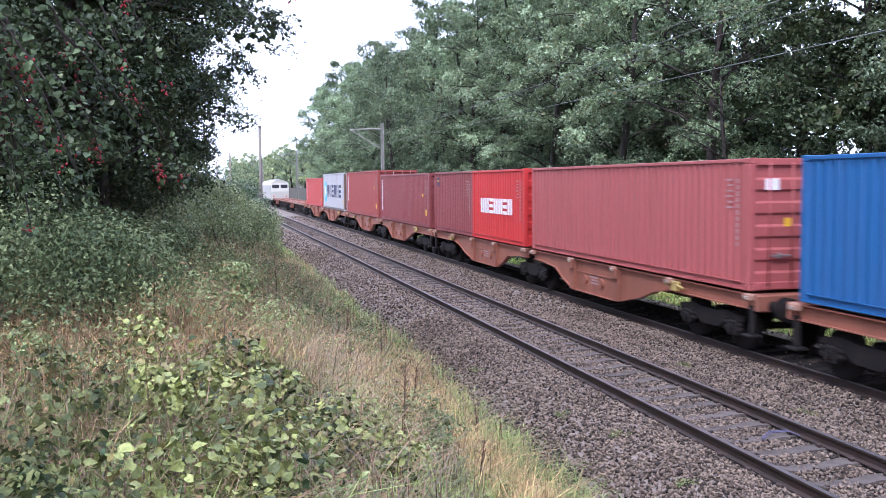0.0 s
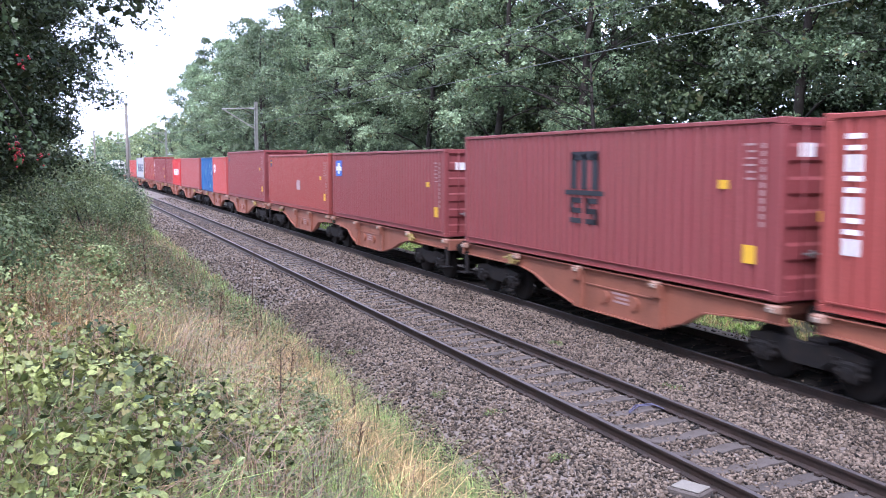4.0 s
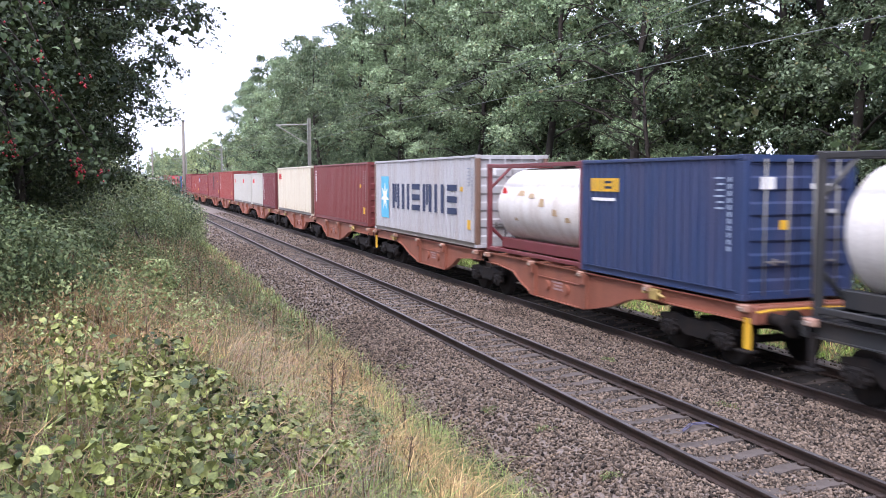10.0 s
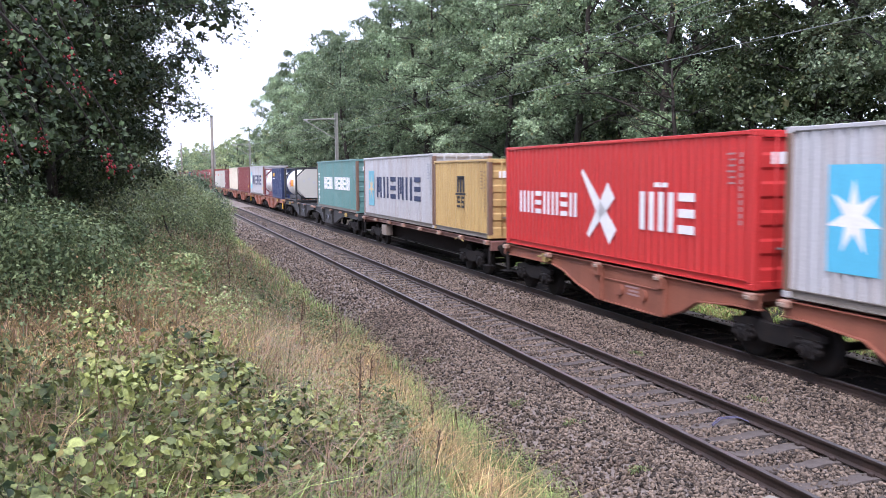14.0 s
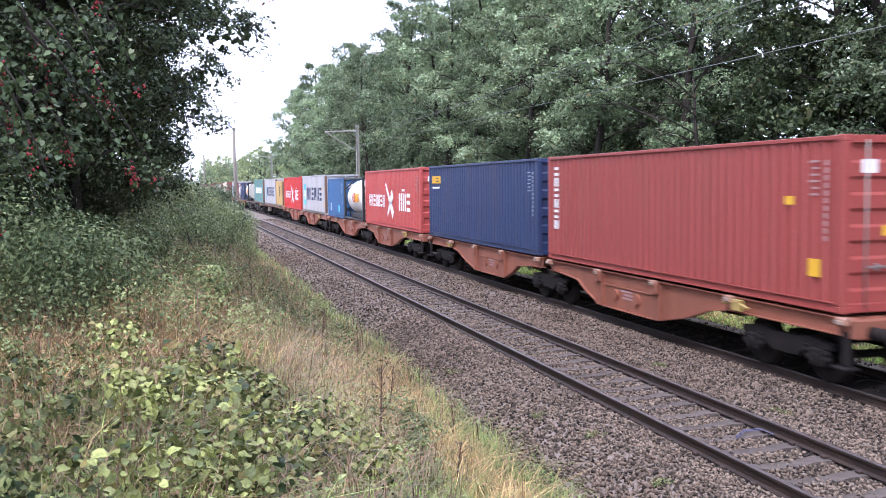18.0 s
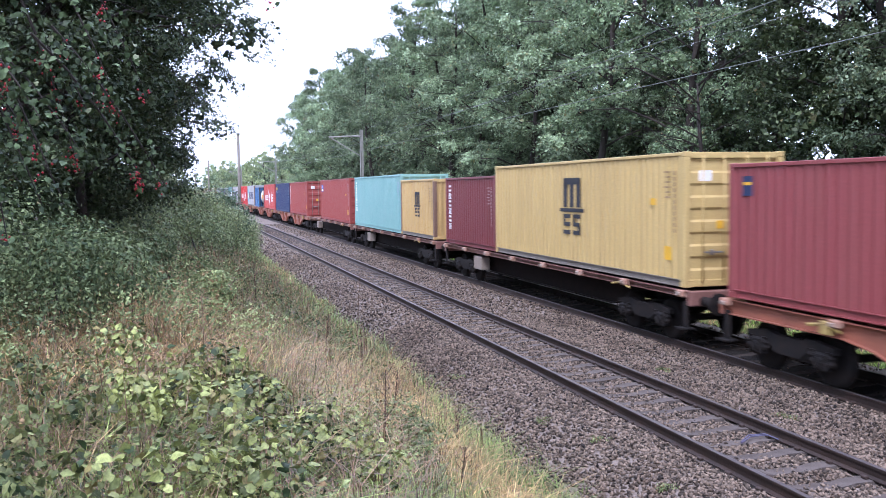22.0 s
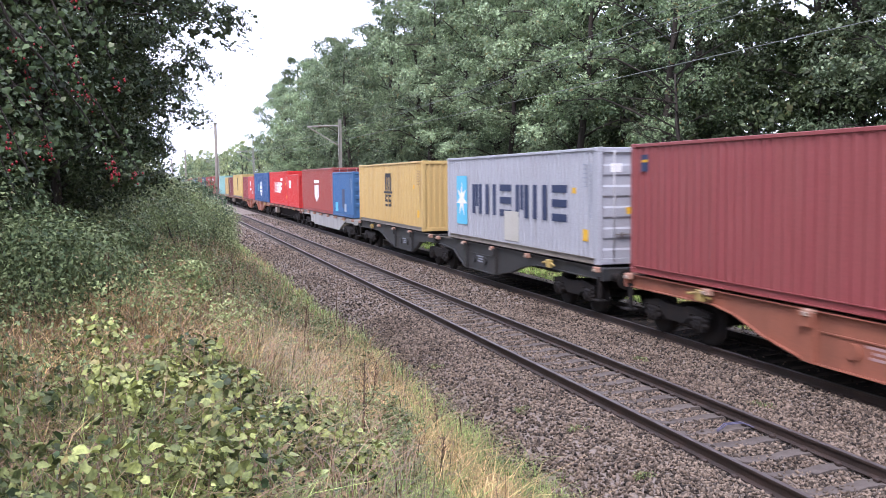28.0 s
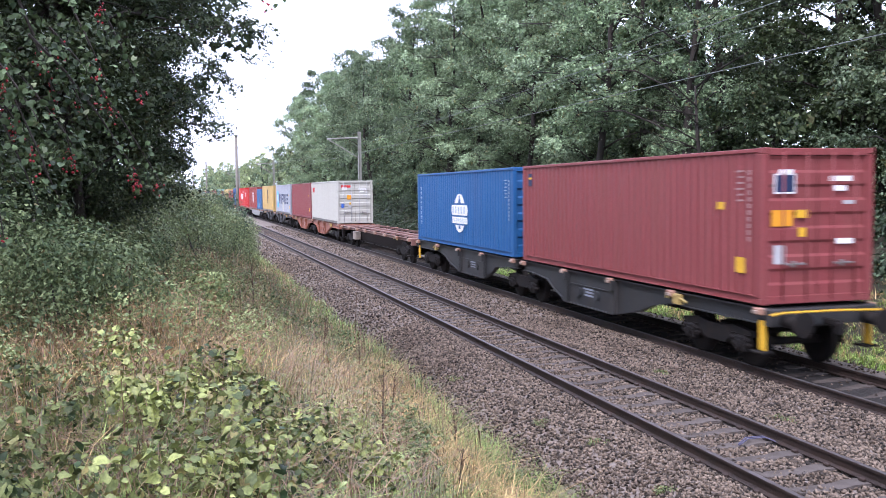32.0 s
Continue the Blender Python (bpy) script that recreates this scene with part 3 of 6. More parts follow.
def container(colour, length, height, words, front=0.0, plain_end=False, post=None):
    """A ribbed steel shipping container: frame, ribbed sides, roof, front wall, door leaves with lock rods. Length runs along y, doors at -y."""
    W2, L2 = 1.219, length / 2
    mat = PAINT[colour]
    big = length > 8
    c = tagged(new("shipping_container"), words, "shipping container", "containers on the freight train")
    key = (round(length, 2), round(height, 2))
    for sx in (-1, 1):
        for sy in (-1, 1):
            place("corner_post", cached(("corner_post", key), lambda: Geo().box(-0.075, 0.075, -0.085, 0.085, 0.11, height - 0.11, 0.015)), PAINT["worn"] if colour in ("teal", "grey", "cream", "sand") else mat, c,
                  at=pose(sx * (W2 - 0.075), sy * (L2 - 0.085), 0))
            for z in (0, height - 0.118):
                place("corner_casting", cached(("corner_casting",), lambda: Geo().box(-0.081, 0.081, -0.089, 0.089, 0, 0.118, 0.012)), mat, c,
                      at=pose(sx * (W2 - 0.081), sy * (L2 - 0.089), z))
        place("bottom_rail", cached(("bottom_rail", key), lambda: Geo().prism([(-0.05, 0.012), (0.03, 0.012), (0.03, 0.165), (-0.045, 0.165), (-0.045, 0.148), (-0.012, 0.148), (-0.012, 0.03), (-0.05, 0.03)], "y", -L2 + 0.17, L2 - 0.17)),
              PAINT["grime" if colour in ("teal", "grey", "silver", "cream", "white", "sand", "yellow", "lemon") else colour], c, "grimy bottom rail", at=pose(sx * (W2 - 0.052), 0, 0, 0, 0, 0 if sx < 0 else 180))
        place("top_rail", cached(("top_rail", key), lambda: Geo().box(-0.03, 0.03, -L2 + 0.17, L2 - 0.17, height - 0.085, height - 0.01, 0.01)), mat, c, at=pose(sx * (W2 - 0.033), 0, 0))
        place("side_panel", cached(("side_panel", key), lambda: corrugated(length - 0.34, height - 0.24, 0.042, 0.278)), mat, c,
              at=pose(sx * (W2 - 0.022), 0, 0.155, 0, 0, 0 if sx < 0 else 180))
    place("roof", cached(("roof", key), lambda: Geo().box(-W2 + 0.04, W2 - 0.04, -L2 + 0.08, L2 - 0.08, height - 0.06, height - 0.022, 0.008)), mat, c)
    place("floor", cached(("floor", key), lambda: Geo().box(-W2 + 0.06, W2 - 0.06, -L2 + 0.1, L2 - 0.1, 0.06, 0.14)), STEEL_DARK, c)
    place("front_wall", cached(("front_wall", key), lambda: corrugated(2 * W2 - 0.3, height - 0.24, 0.045, 0.25)), mat, c, at=pose(0, L2 - 0.03, 0.14, 0, 0, -90))
    for name, z0, z1 in (("front_header", height - 0.13, height - 0.01), ("front_sill", 0.01, 0.16)):
        place(name, cached((name, key), lambda: Geo().box(-W2 + 0.16, W2 - 0.16, -0.06, 0.06, z0, z1, 0.01)), mat, c, at=pose(0, L2 - 0.07, 0))
    for name, z0, z1 in (("door_header", height - 0.14, height - 0.01), ("door_sill", 0.01, 0.16)):
        place(name, cached((name, key), lambda: Geo().box(-W2 + 0.16, W2 - 0.16, -0.06, 0.06, z0, z1, 0.01)), mat, c, at=pose(0, -L2 + 0.07, 0))
    if plain_end:
        place("end_wall", cached(("end_wall", key), lambda: corrugated(2 * W2 - 0.3, height - 0.24, 0.045, 0.25)), mat, c, at=pose(0, -L2 + 0.03, 0.14, 0, 0, 90))
    else:
        dw, dh = W2 - 0.16, height - 0.30
        for sx in (-1, 1):
            leaf = place("door", cached(("door", key), lambda: corrugated(dw - 0.02, dh, 0.036, dh / 5.0, True)), mat, c, at=pose(sx * (dw / 2 + 0.003), -L2 + 0.035, 0.15 + dh / 2, 0, 0, 90))
            for q in (-0.26, 0.22):
                place("lock_rod", cached(("lock_rod", key), lambda: Geo().lathe("z", (0, 0, 0), [(-dh / 2 - 0.07, 0.017), (dh / 2 + 0.07, 0.017)], 8), True), GALV if colour in ("navy", "rust") else mat if colour not in ("white", "cream", "grey", "silver") else MARK["grey"], leaf,
                            at=pose(-0.035, q * dw, 0))
            place("door_handle", cached(("door_handle",), lambda: Geo().box(-0.05, -0.03, -0.26, 0.2, -0.02, 0.02, 0.006).box(-0.06, -0.028, -0.02, 0.06, -0.06, 0.06, 0.006)), STEEL, leaf,
                  "galvanised handle", at=pose(0, 0, -dh * 0.27))
    if not plain_end and colour not in ("cream",):
        for x0, x1, z0, z1, tone in ((0.25, 0.75, height - 0.62, height - 0.52, "white"), (0.35, 0.62, height - 0.80, height - 0.70, "white"), (0.55, 0.85, height - 1.05, height - 0.98, "grey"),
                                     (-0.85, -0.55, height - 0.62, height - 0.40, "white"), (-0.42, -0.22, 1.25, 1.42, "yellow")):
            door_label(c, L2, x0, x1, z0, z1, MARK[tone])
    # small code marks near the door end of the side
    if colour not in ("cream", "white"):
        tint = FAINT["blue" if colour in ("navy", "blue", "midblue", "teal", "aqua") else "pale" if colour in ("grey", "silver") else "sand" if colour in ("yellow", "sand", "lemon") else "red"]
        g = []
        for k in range(6):
            zz = height - 0.40 - k * 0.11
            g.append((-L2 + 0.62, -L2 + 0.62 + (0.26, 0.18, 0.22)[k % 3], zz - 0.035, zz))
        for k in range(11):
            zz = height - 0.40 - k * 0.125
            g.append((-L2 + 0.40, -L2 + 0.47, zz - 0.085, zz))
        lattice("code_panel", tint, c, g, -W2 + 0.020, "small unreadable code marks")["kind"] = "stuff"
    return c


def logo(c, kind, length, height):
    """Side markings in plain shapes, on the side that faces the camera. y runs to the front of the train."""
    X, L2 = -1.219 + 0.018, length / 2
    if kind == "star_words":
        part("logo_square", Geo().box(X - 0.004, X, L2 - 2.2, L2 - 1.05, 0.55, 2.25), MARK["sky"], c, "light blue square")
        star("logo_star", L2 - 1.62, 1.42, 0.60, 7, MARK["white"], c, X)
        lattice("brand_letters", MARK["navy"], c, glyphs(L2 - 2.75, 0.98, 0.98, 0.98, 6, gap=0.36, stroke=0.24), X, "dark letter-sized shapes")
    elif kind == "star_pale":
        part("logo_square", Geo().box(X - 0.004, X, L2 - 2.2, L2 - 1.05, 0.55, 2.25), MARK["duck"], c, "faded blue square")
        star("logo_star", L2 - 1.62, 1.42, 0.60, 7, MARK["tan"], c, X, 0.30)
        lattice("brand_letters", MARK["navy"], c, glyphs(L2 - 2.75, 0.98, 0.98, 0.98, 6, gap=0.36, stroke=0.24), X, "dark letter-sized shapes")
    elif kind in ("column_white", "column_pale"):
        lattice("brand_letters", MARK["white"], c, glyphs(L2 - 0.42, height - 0.30, 0.30, 0.24, 6, True, 0.24), X, "column of white letter-sized bars")
    elif kind == "msc":
        s = 1.0 if length > 8 else 0.72
        y, z = -0.15 if length > 8 else -0.1, height * 0.56
        b = [(y - 0.62 * s + 0.43 * s * i, y - 0.62 * s + 0.43 * s * i + 0.25 * s, z, z + 0.75 * s) for i in range(3)]
        b += [(y - 0.62 * s, y + 0.49 * s, z + 0.62 * s, z + 0.80 * s), (y - 0.85 * s, y + 0.75 * s, z - 0.13 * s, z - 0.03 * s)]
        for q in (-0.62, 0.02):
            b += [(y + q * s, y + (q + 0.48) * s, z - (0.30 + 0.22 * i) * s, z - (0.19 + 0.22 * i) * s) for i in range(3)]
            b += [(y + (q + 0.34) * s, y + (q + 0.48) * s, z - 0.52 * s, z - 0.19 * s)]
            if q < 0:
                b += [(y + q * s, y + (q + 0.14) * s, z - 0.74 * s, z - 0.41 * s)]
        lattice("brand_mark", MARK["black"], c, b, X, "black block emblem")
    elif kind == "hsud":
        lattice("brand_letters", MARK["white"], c, glyphs(L2 - 1.1, 1.0, 0.42, 0.62, 7, gap=0.34, stroke=0.28), X, "white letter-sized shapes")
        lattice("brand_letters", MARK["white"], c, glyphs(-2.0, 0.88, 0.60, 0.84, 3, gap=0.30, stroke=0.28) + [(-3.15, -2.9, 1.82, 1.92), (-2.85, -2.6, 1.82, 1.92)], X, "white letter-sized shapes")
        g = Geo()
        for a, b_ in (((0.9, 2.18), (-0.75, 0.62)), ((0.55, 0.58), (-0.65, 1.72))):
            d = Vector((b_[0] - a[0], b_[1] - a[1])).normalized()
            n = Vector((-d.y, d.x)) * 0.17
            g.prism([(a[0] + n.x * 0.4, a[1] + n.y * 0.4), (a[0] - n.x * 0.4, a[1] - n.y * 0.4), (b_[0] - n.x * 1.5, b_[1] - n.y * 1.5), (b_[0] + n.x * 1.5, b_[1] + n.y * 1.5)], "x", X - 0.004, X)
        part("brand_mark", g, MARK["white"], c, "white crossed flag shape")
    elif kind == "china":
        lattice("brand_letters", MARK["white"], c, glyphs(L2 - 2.55, 1.18, 0.50, 0.72, 5, gap=0.12, stroke=0.34) + glyphs(L2 - 6.0, 1.18, 0.50, 0.72, 8, gap=0.10, stroke=0.34), X, "white letter-sized shapes")
        lattice("side_script", MARK["white"], c, [q for i in range(4) for q in ((L2 - 0.95, L2 - 0.50, 2.05 - i * 0.5, 2.13 - i * 0.5), (L2 - 0.85, L2 - 0.60, 1.88 - i * 0.5, 1.95 - i * 0.5), (L2 - 0.76, L2 - 0.69, 1.80 - i * 0.5, 2.22 - i * 0.5))], X, "white script strokes")
    elif kind == "corner_red":
        lattice("brand_letters", MARK["red"], c, glyphs(L2 - 0.62, height - 0.78, 0.33, 0.36, 3, gap=0.10, stroke=0.34), X, "red letter-sized shapes")
    elif kind == "corner_red_small":
        lattice("brand_letters", MARK["red"], c, glyphs(L2 - 0.55, height - 0.80, 0.30, 0.30, 3, gap=0.06, stroke=0.36), X, "red letter-sized shapes")
        star("hazard_label", -L2 + 2.2, height - 1.15, 0.24, 4, MARK["grey"], c, X, 0.75)
    elif kind == "hyundai":
        lattice("brand_letters", MARK["white"], c, glyphs(L2 - 1.1, 1.0, 0.46, 0.55, 7, gap=0.16, stroke=0.34), X, "white letter-sized shapes")
    elif kind == "block_u":
        lattice("brand_mark", MARK["white"], c, [(L2 - 1.25, L2 - 0.95, 1.55, 2.05), (L2 - 1.0, L2 - 0.6, 1.45, 1.62), (L2 - 0.75, L2 - 0.5, 1.55, 2.05)], X, "white block emblem")
    elif kind == "cosco":
        disc("logo_disc", -0.2, 1.30, 0.74, MARK["white"], c, X)
        lattice("logo_bar", PAINT["blue"], c, [(-0.95, 0.55, 0.84, 1.68)], X - 0.004)
        part("logo_band", Geo().prism([(-1.26, 1.41), (-1.16, 1.22), (0.76, 1.22), (0.86, 1.41), (0.76, 1.61), (-1.16, 1.61)], "x", X - 0.012, X - 0.008), MARK["white"], c)
        lattice("logo_band", MARK["white"], c, [(-1.18, 0.78, 0.90, 1.15)], X - 0.008)
        lattice("logo_letters", FAINT["blue"], c, [(0.55 - 0.36 * i, 0.68 - 0.36 * i, 1.28, 1.55) for i in range(5)], X - 0.012, "letter-sized bars")
        lattice("logo_letters", FAINT["blue"], c, [(0.62 - 0.24 * i, 0.68 - 0.24 * i, 0.95, 1.10) for i in range(8)], X - 0.012, "letter-sized bars")
        star("logo_star", -0.2, 1.78, 0.24, 3, PAINT["blue"], c, X, 0.45)
        star("logo_star", -0.2, 0.78, 0.16, 3, PAINT["blue"], c, X, 0.45)
        lattice("brand_column", FAINT["blue"], c, [q for i in range(8) for q in ((L2 - 0.70, L2 - 0.45, 2.28 - 0.21 * i, 2.31 - 0.21 * i), (L2 - 0.62, L2 - 0.54, 2.18 - 0.21 * i, 2.34 - 0.21 * i))], X, "column of white bars")
    elif kind == "hmm":
        g = Geo()
        y0 = L2 - 3.6
        for k, wide in ((0.0, 0.34), (0.72, 0.34), (1.36, 0.30), (1.86, 0.42), (2.46, 0.34), (2.98, 0.46), (3.60, 0.40)):
            g.prism([(y0 - k, 1.05), (y0 - k - wide, 1.05), (y0 - k - wide - 0.2, 1.95), (y0 - k - 0.2, 1.95)], "x", X - 0.004, X)
        for z, far in ((1.30, 0.75), (1.68, 1.0), (2.06, 1.25)):
            g.prism([(y0 - 4.1, z), (y0 - 4.1 - far, z), (y0 - 4.15 - far, z + 0.24), (y0 - 4.15, z + 0.24)], "x", X - 0.004, X)
        part("brand_letters", g, MARK["white"], c, "slanted white letter-sized shapes")
    elif kind == "seaco":
        lattice("brand_letters", MARK["yellow"], c, glyphs(L2 - 0.45, height - 0.72, 0.30, 0.30, 4, gap=0.06, stroke=0.36), X, "yellow letter-sized shapes")
        lattice("brand_bar", MARK["white"], c, [(L2 - 1.55, L2 - 0.5, height - 0.93, height - 0.86)], X, "thin white bar")
    elif kind == "tal":
        disc("logo_disc", 0.35, 1.75, 0.32, MARK["white"], c, X)
        lattice("brand_letters", MARK["white"], c, glyphs(1.05, 1.02, 0.20, 0.22, 7, gap=0.12, stroke=0.36), X, "white letter-sized shapes")
        part("grey_patch", Geo().box(X - 0.004, X, -2.1, -1.5, 0.6, 1.0), MARK["grey"], c)
    elif kind == "cai":
        part("logo_square", Geo().box(X - 0.004, X, L2 - 1.75, L2 - 0.65, 1.5, 2.1), MARK["white"], c, "white square emblem")
        lattice("logo_gaps", PAINT["red"], c, [(L2 - 1.0, L2 - 0.9, 1.6, 2.0), (L2 - 1.4, L2 - 1.3, 1.6, 2.0)], X - 0.004)
    elif kind == "shield":
        g = Geo().prism([(-0.9, 1.8), (-0.9, 1.0), (-0.1, 0.65), (0.7, 1.0), (0.7, 1.8)], "x", X - 0.004, X)
        part("logo_shield", g, MARK["white"], c, "white shield emblem")
        lattice("logo_bar", MARK["white"], c, [(-1.1, 0.9, 1.92, 2.12)], X)
        lattice("logo_gaps", PAINT["rust"], c, [(-0.45, -0.36, 0.75, 1.8), (0.15, 0.24, 0.75, 1.8)], X - 0.004)
    elif kind == "blue_cross":
        part("logo_square", Geo().box(X - 0.004, X, L2 - 1.35, L2 - 0.5, height - 0.95, height - 0.32), MARK["blue"], c, "blue square emblem")
        lattice("logo_cross", MARK["white"], c, [(L2 - 1.3, L2 - 0.55, height - 0.72, height - 0.56), (L2 - 1.05, L2 - 0.80, height - 0.85, height - 0.42)], X - 0.004)
    elif kind == "flag":
        part("logo_square", Geo().box(X - 0.004, X, L2 - 1.25, L2 - 0.45, height - 0.85, height - 0.38), MARK["blue"], c, "small blue and white flag emblem")
        lattice("logo_stripe", MARK["white"], c, [(L2 - 1.2, L2 - 0.5, height - 0.80, height - 0.68), (L2 - 0.75, L2 - 0.5, height - 0.60, height - 0.46)], X - 0.004)
    elif kind == "badge":
        part("logo_square", Geo().box(X - 0.004, X, L2 - 0.75, L2 - 0.45, height - 0.62, height - 0.25), MARK["navy"], c, "small navy and yellow badge")
        lattice("logo_stripe", MARK["yellow"], c, [(L2 - 0.72, L2 - 0.48, height - 0.42, height - 0.36)], X - 0.004)
    if kind in ("badge", "msc", "column_white", "flag", "blue_cross", "hmm", "star_words") and length > 8:
        for q in ((-L2 + 0.55, -L2 + 0.85, 0.55, 0.85), (-L2 + 1.25, -L2 + 1.5, height - 1.15, height - 1.0)):
            lattice("warning_label", MARK["yellow"], c, [q], X, "yellow warning label")


def tank_container(frame_colour, words, stripe):
    """A 20-foot tank container: cylinder with domed ends in a box frame."""
    H, W2, L2 = 2.591, 1.219, 3.029
    c = tagged(new("tank_container"), words, "tank container", "containers on the freight train")
    fm = PAINT[frame_colour]
    prof = [(-2.86, 0.12), (-2.82, 0.55), (-2.72, 0.88), (-2.55, 1.05), (-2.40, 1.09), (2.40, 1.09), (2.55, 1.05), (2.72, 0.88), (2.82, 0.55), (2.86, 0.12)]
    part("tank", Geo().lathe("y", (0, 0, 1.36), prof, 40), TANK, c, "white insulated tank jacket", smooth=True)
    for y in (-1.25, 1.25):
        part("seam_band", Geo().lathe("y", (0, y, 1.36), [(-0.03, 1.096), (0.03, 1.096)], 40), TANK, c, smooth=True)
    for sx in (-1, 1):
        for sy in (-1, 1):
            part("corner_post", Geo().box(sx * (W2 - 0.07) - 0.07, sx * (W2 - 0.07) + 0.07, sy * (L2 - 0.07) - 0.07, sy * (L2 - 0.07) + 0.07, 0, H, 0.015), fm, c)
        for z in (0.05, H - 0.12):
            part("side_rail", Geo().box(sx * (W2 - 0.06) - 0.045, sx * (W2 - 0.06) + 0.045, -L2 + 0.14, L2 - 0.14, z, z + 0.10, 0.01), fm, c)
        part("saddle", Geo().box(sx * 0.7 - 0.1, sx * 0.7 + 0.1, -L2 + 0.2, L2 - 0.2, 0.12, 0.42, 0.02), fm, c)
    for sy in (-1, 1):
        for z in (0.0, H - 0.12):
            part("end_rail", Geo().box(-W2 + 0.14, W2 - 0.14, sy * (L2 - 0.06) - 0.05, sy * (L2 - 0.06) + 0.05, z, z + 0.12, 0.01), fm, c)
        g = Geo()
        for sx in (-1, 1):
            for z, s in ((0.1, 1), (H - 0.1, -1)):
                g.tube([(sx * (W2 - 0.1), sy * (L2 - 0.07), z + s * 0.62), (sx * (W2 - 0.75), sy * (L2 - 0.07), z)], 0.05, 6)
        part("end_brace", g, fm, c)
    n = 8
    pts = [(1.17 * math.cos(math.pi / n + 2 * math.pi * i / n), 1.36 + 1.17 * math.sin(math.pi / n + 2 * math.pi * i / n)) for i in range(n)]
    part("end_plate", Geo().prism(pts, "y", -L2 + 0.03, -L2 + 0.06), PAINT["white"], c, "white octagonal end plate")
    g = Geo()
    for k in range(4):
        x, z = (-0.55, -0.15, 0.2, 0.45)[k], (1.55, 1.7, 1.45, 1.15)[k]
        g.prism([(x, z - 0.13), (x + 0.13, z), (x, z + 0.13), (x - 0.13, z)], "y", -L2 + 0.024, -L2 + 0.03)
    part("hazard_label", g, MARK["grey"], c)
    part("hazard_label", Geo().prism([(0.55, 0.85), (0.7, 1.0), (0.55, 1.15), (0.4, 1.0)], "y", -L2 + 0.022, -L2 + 0.028), MARK["red"], c, "red diamond label")
    part("walkway", Geo().box(-0.35, 0.35, -L2 + 0.2, L2 - 0.2, H - 0.09, H - 0.05), STEEL, c)
    part("manhole", Geo().lathe("z", (0, 0.3, 2.44), [(0, 0.3), (0.1, 0.3), (0.12, 0.2)], 16), STEEL, c)
    if stripe:
        def patch(name, y0, y1, a0, a1, mat, label):
            g = Geo()
            m = 8
            vs = [(-1.10 * math.cos(a0 + (a1 - a0) * i / m), y, 1.36 + 1.10 * math.sin(a0 + (a1 - a0) * i / m)) for y in (y0, y1) for i in range(m + 1)]
            g.add(vs, [(i, i + 1, m + 2 + i, m + 1 + i) for i in range(m)])
            part(name, g, mat, c, label, smooth=True)
        patch("brand_panel", -1.15, 0.10, -0.22, 0.24, MARK["amber"], "orange-yellow brand panel")
        patch("brand_mark", 0.15, 0.38, -0.25, 0.28, MARK["red"], "red curved mark")
        patch("brand_mark", 0.55, 0.78, -0.25, 0.28, MARK["red"], "red curved mark")
    else:
        disc("brand_mark", 2.1, 1.75, 0.16, MARK["red"], c, -1.02)
        g = Geo()
        for y, a, w_, h_ in ((0.9, 0.30, 0.5, 0.14), (0.2, 0.25, 0.4, 0.12), (-0.5, 0.05, 0.35, 0.2), (-1.3, -0.15, 0.3, 0.16), (-2.0, -0.28, 0.3, 0.12), (1.2, -0.35, 0.25, 0.08)):
            vs = [(-1.101 * math.cos(a + h_ * v), y + w_ * (u - 0.5) * (1 - 0.3 * v), 1.36 + 1.101 * math.sin(a + h_ * v)) for u in (0, 1) for v in (0, 0.5, 1)]
            g.add(vs, [(0, 1, 4, 3), (1, 2, 5, 4)])
        tagged(part("scuffed_spots", g, STAIN["cream"], c, "scuffed brown patches", smooth=True), kind="stuff")
    return c


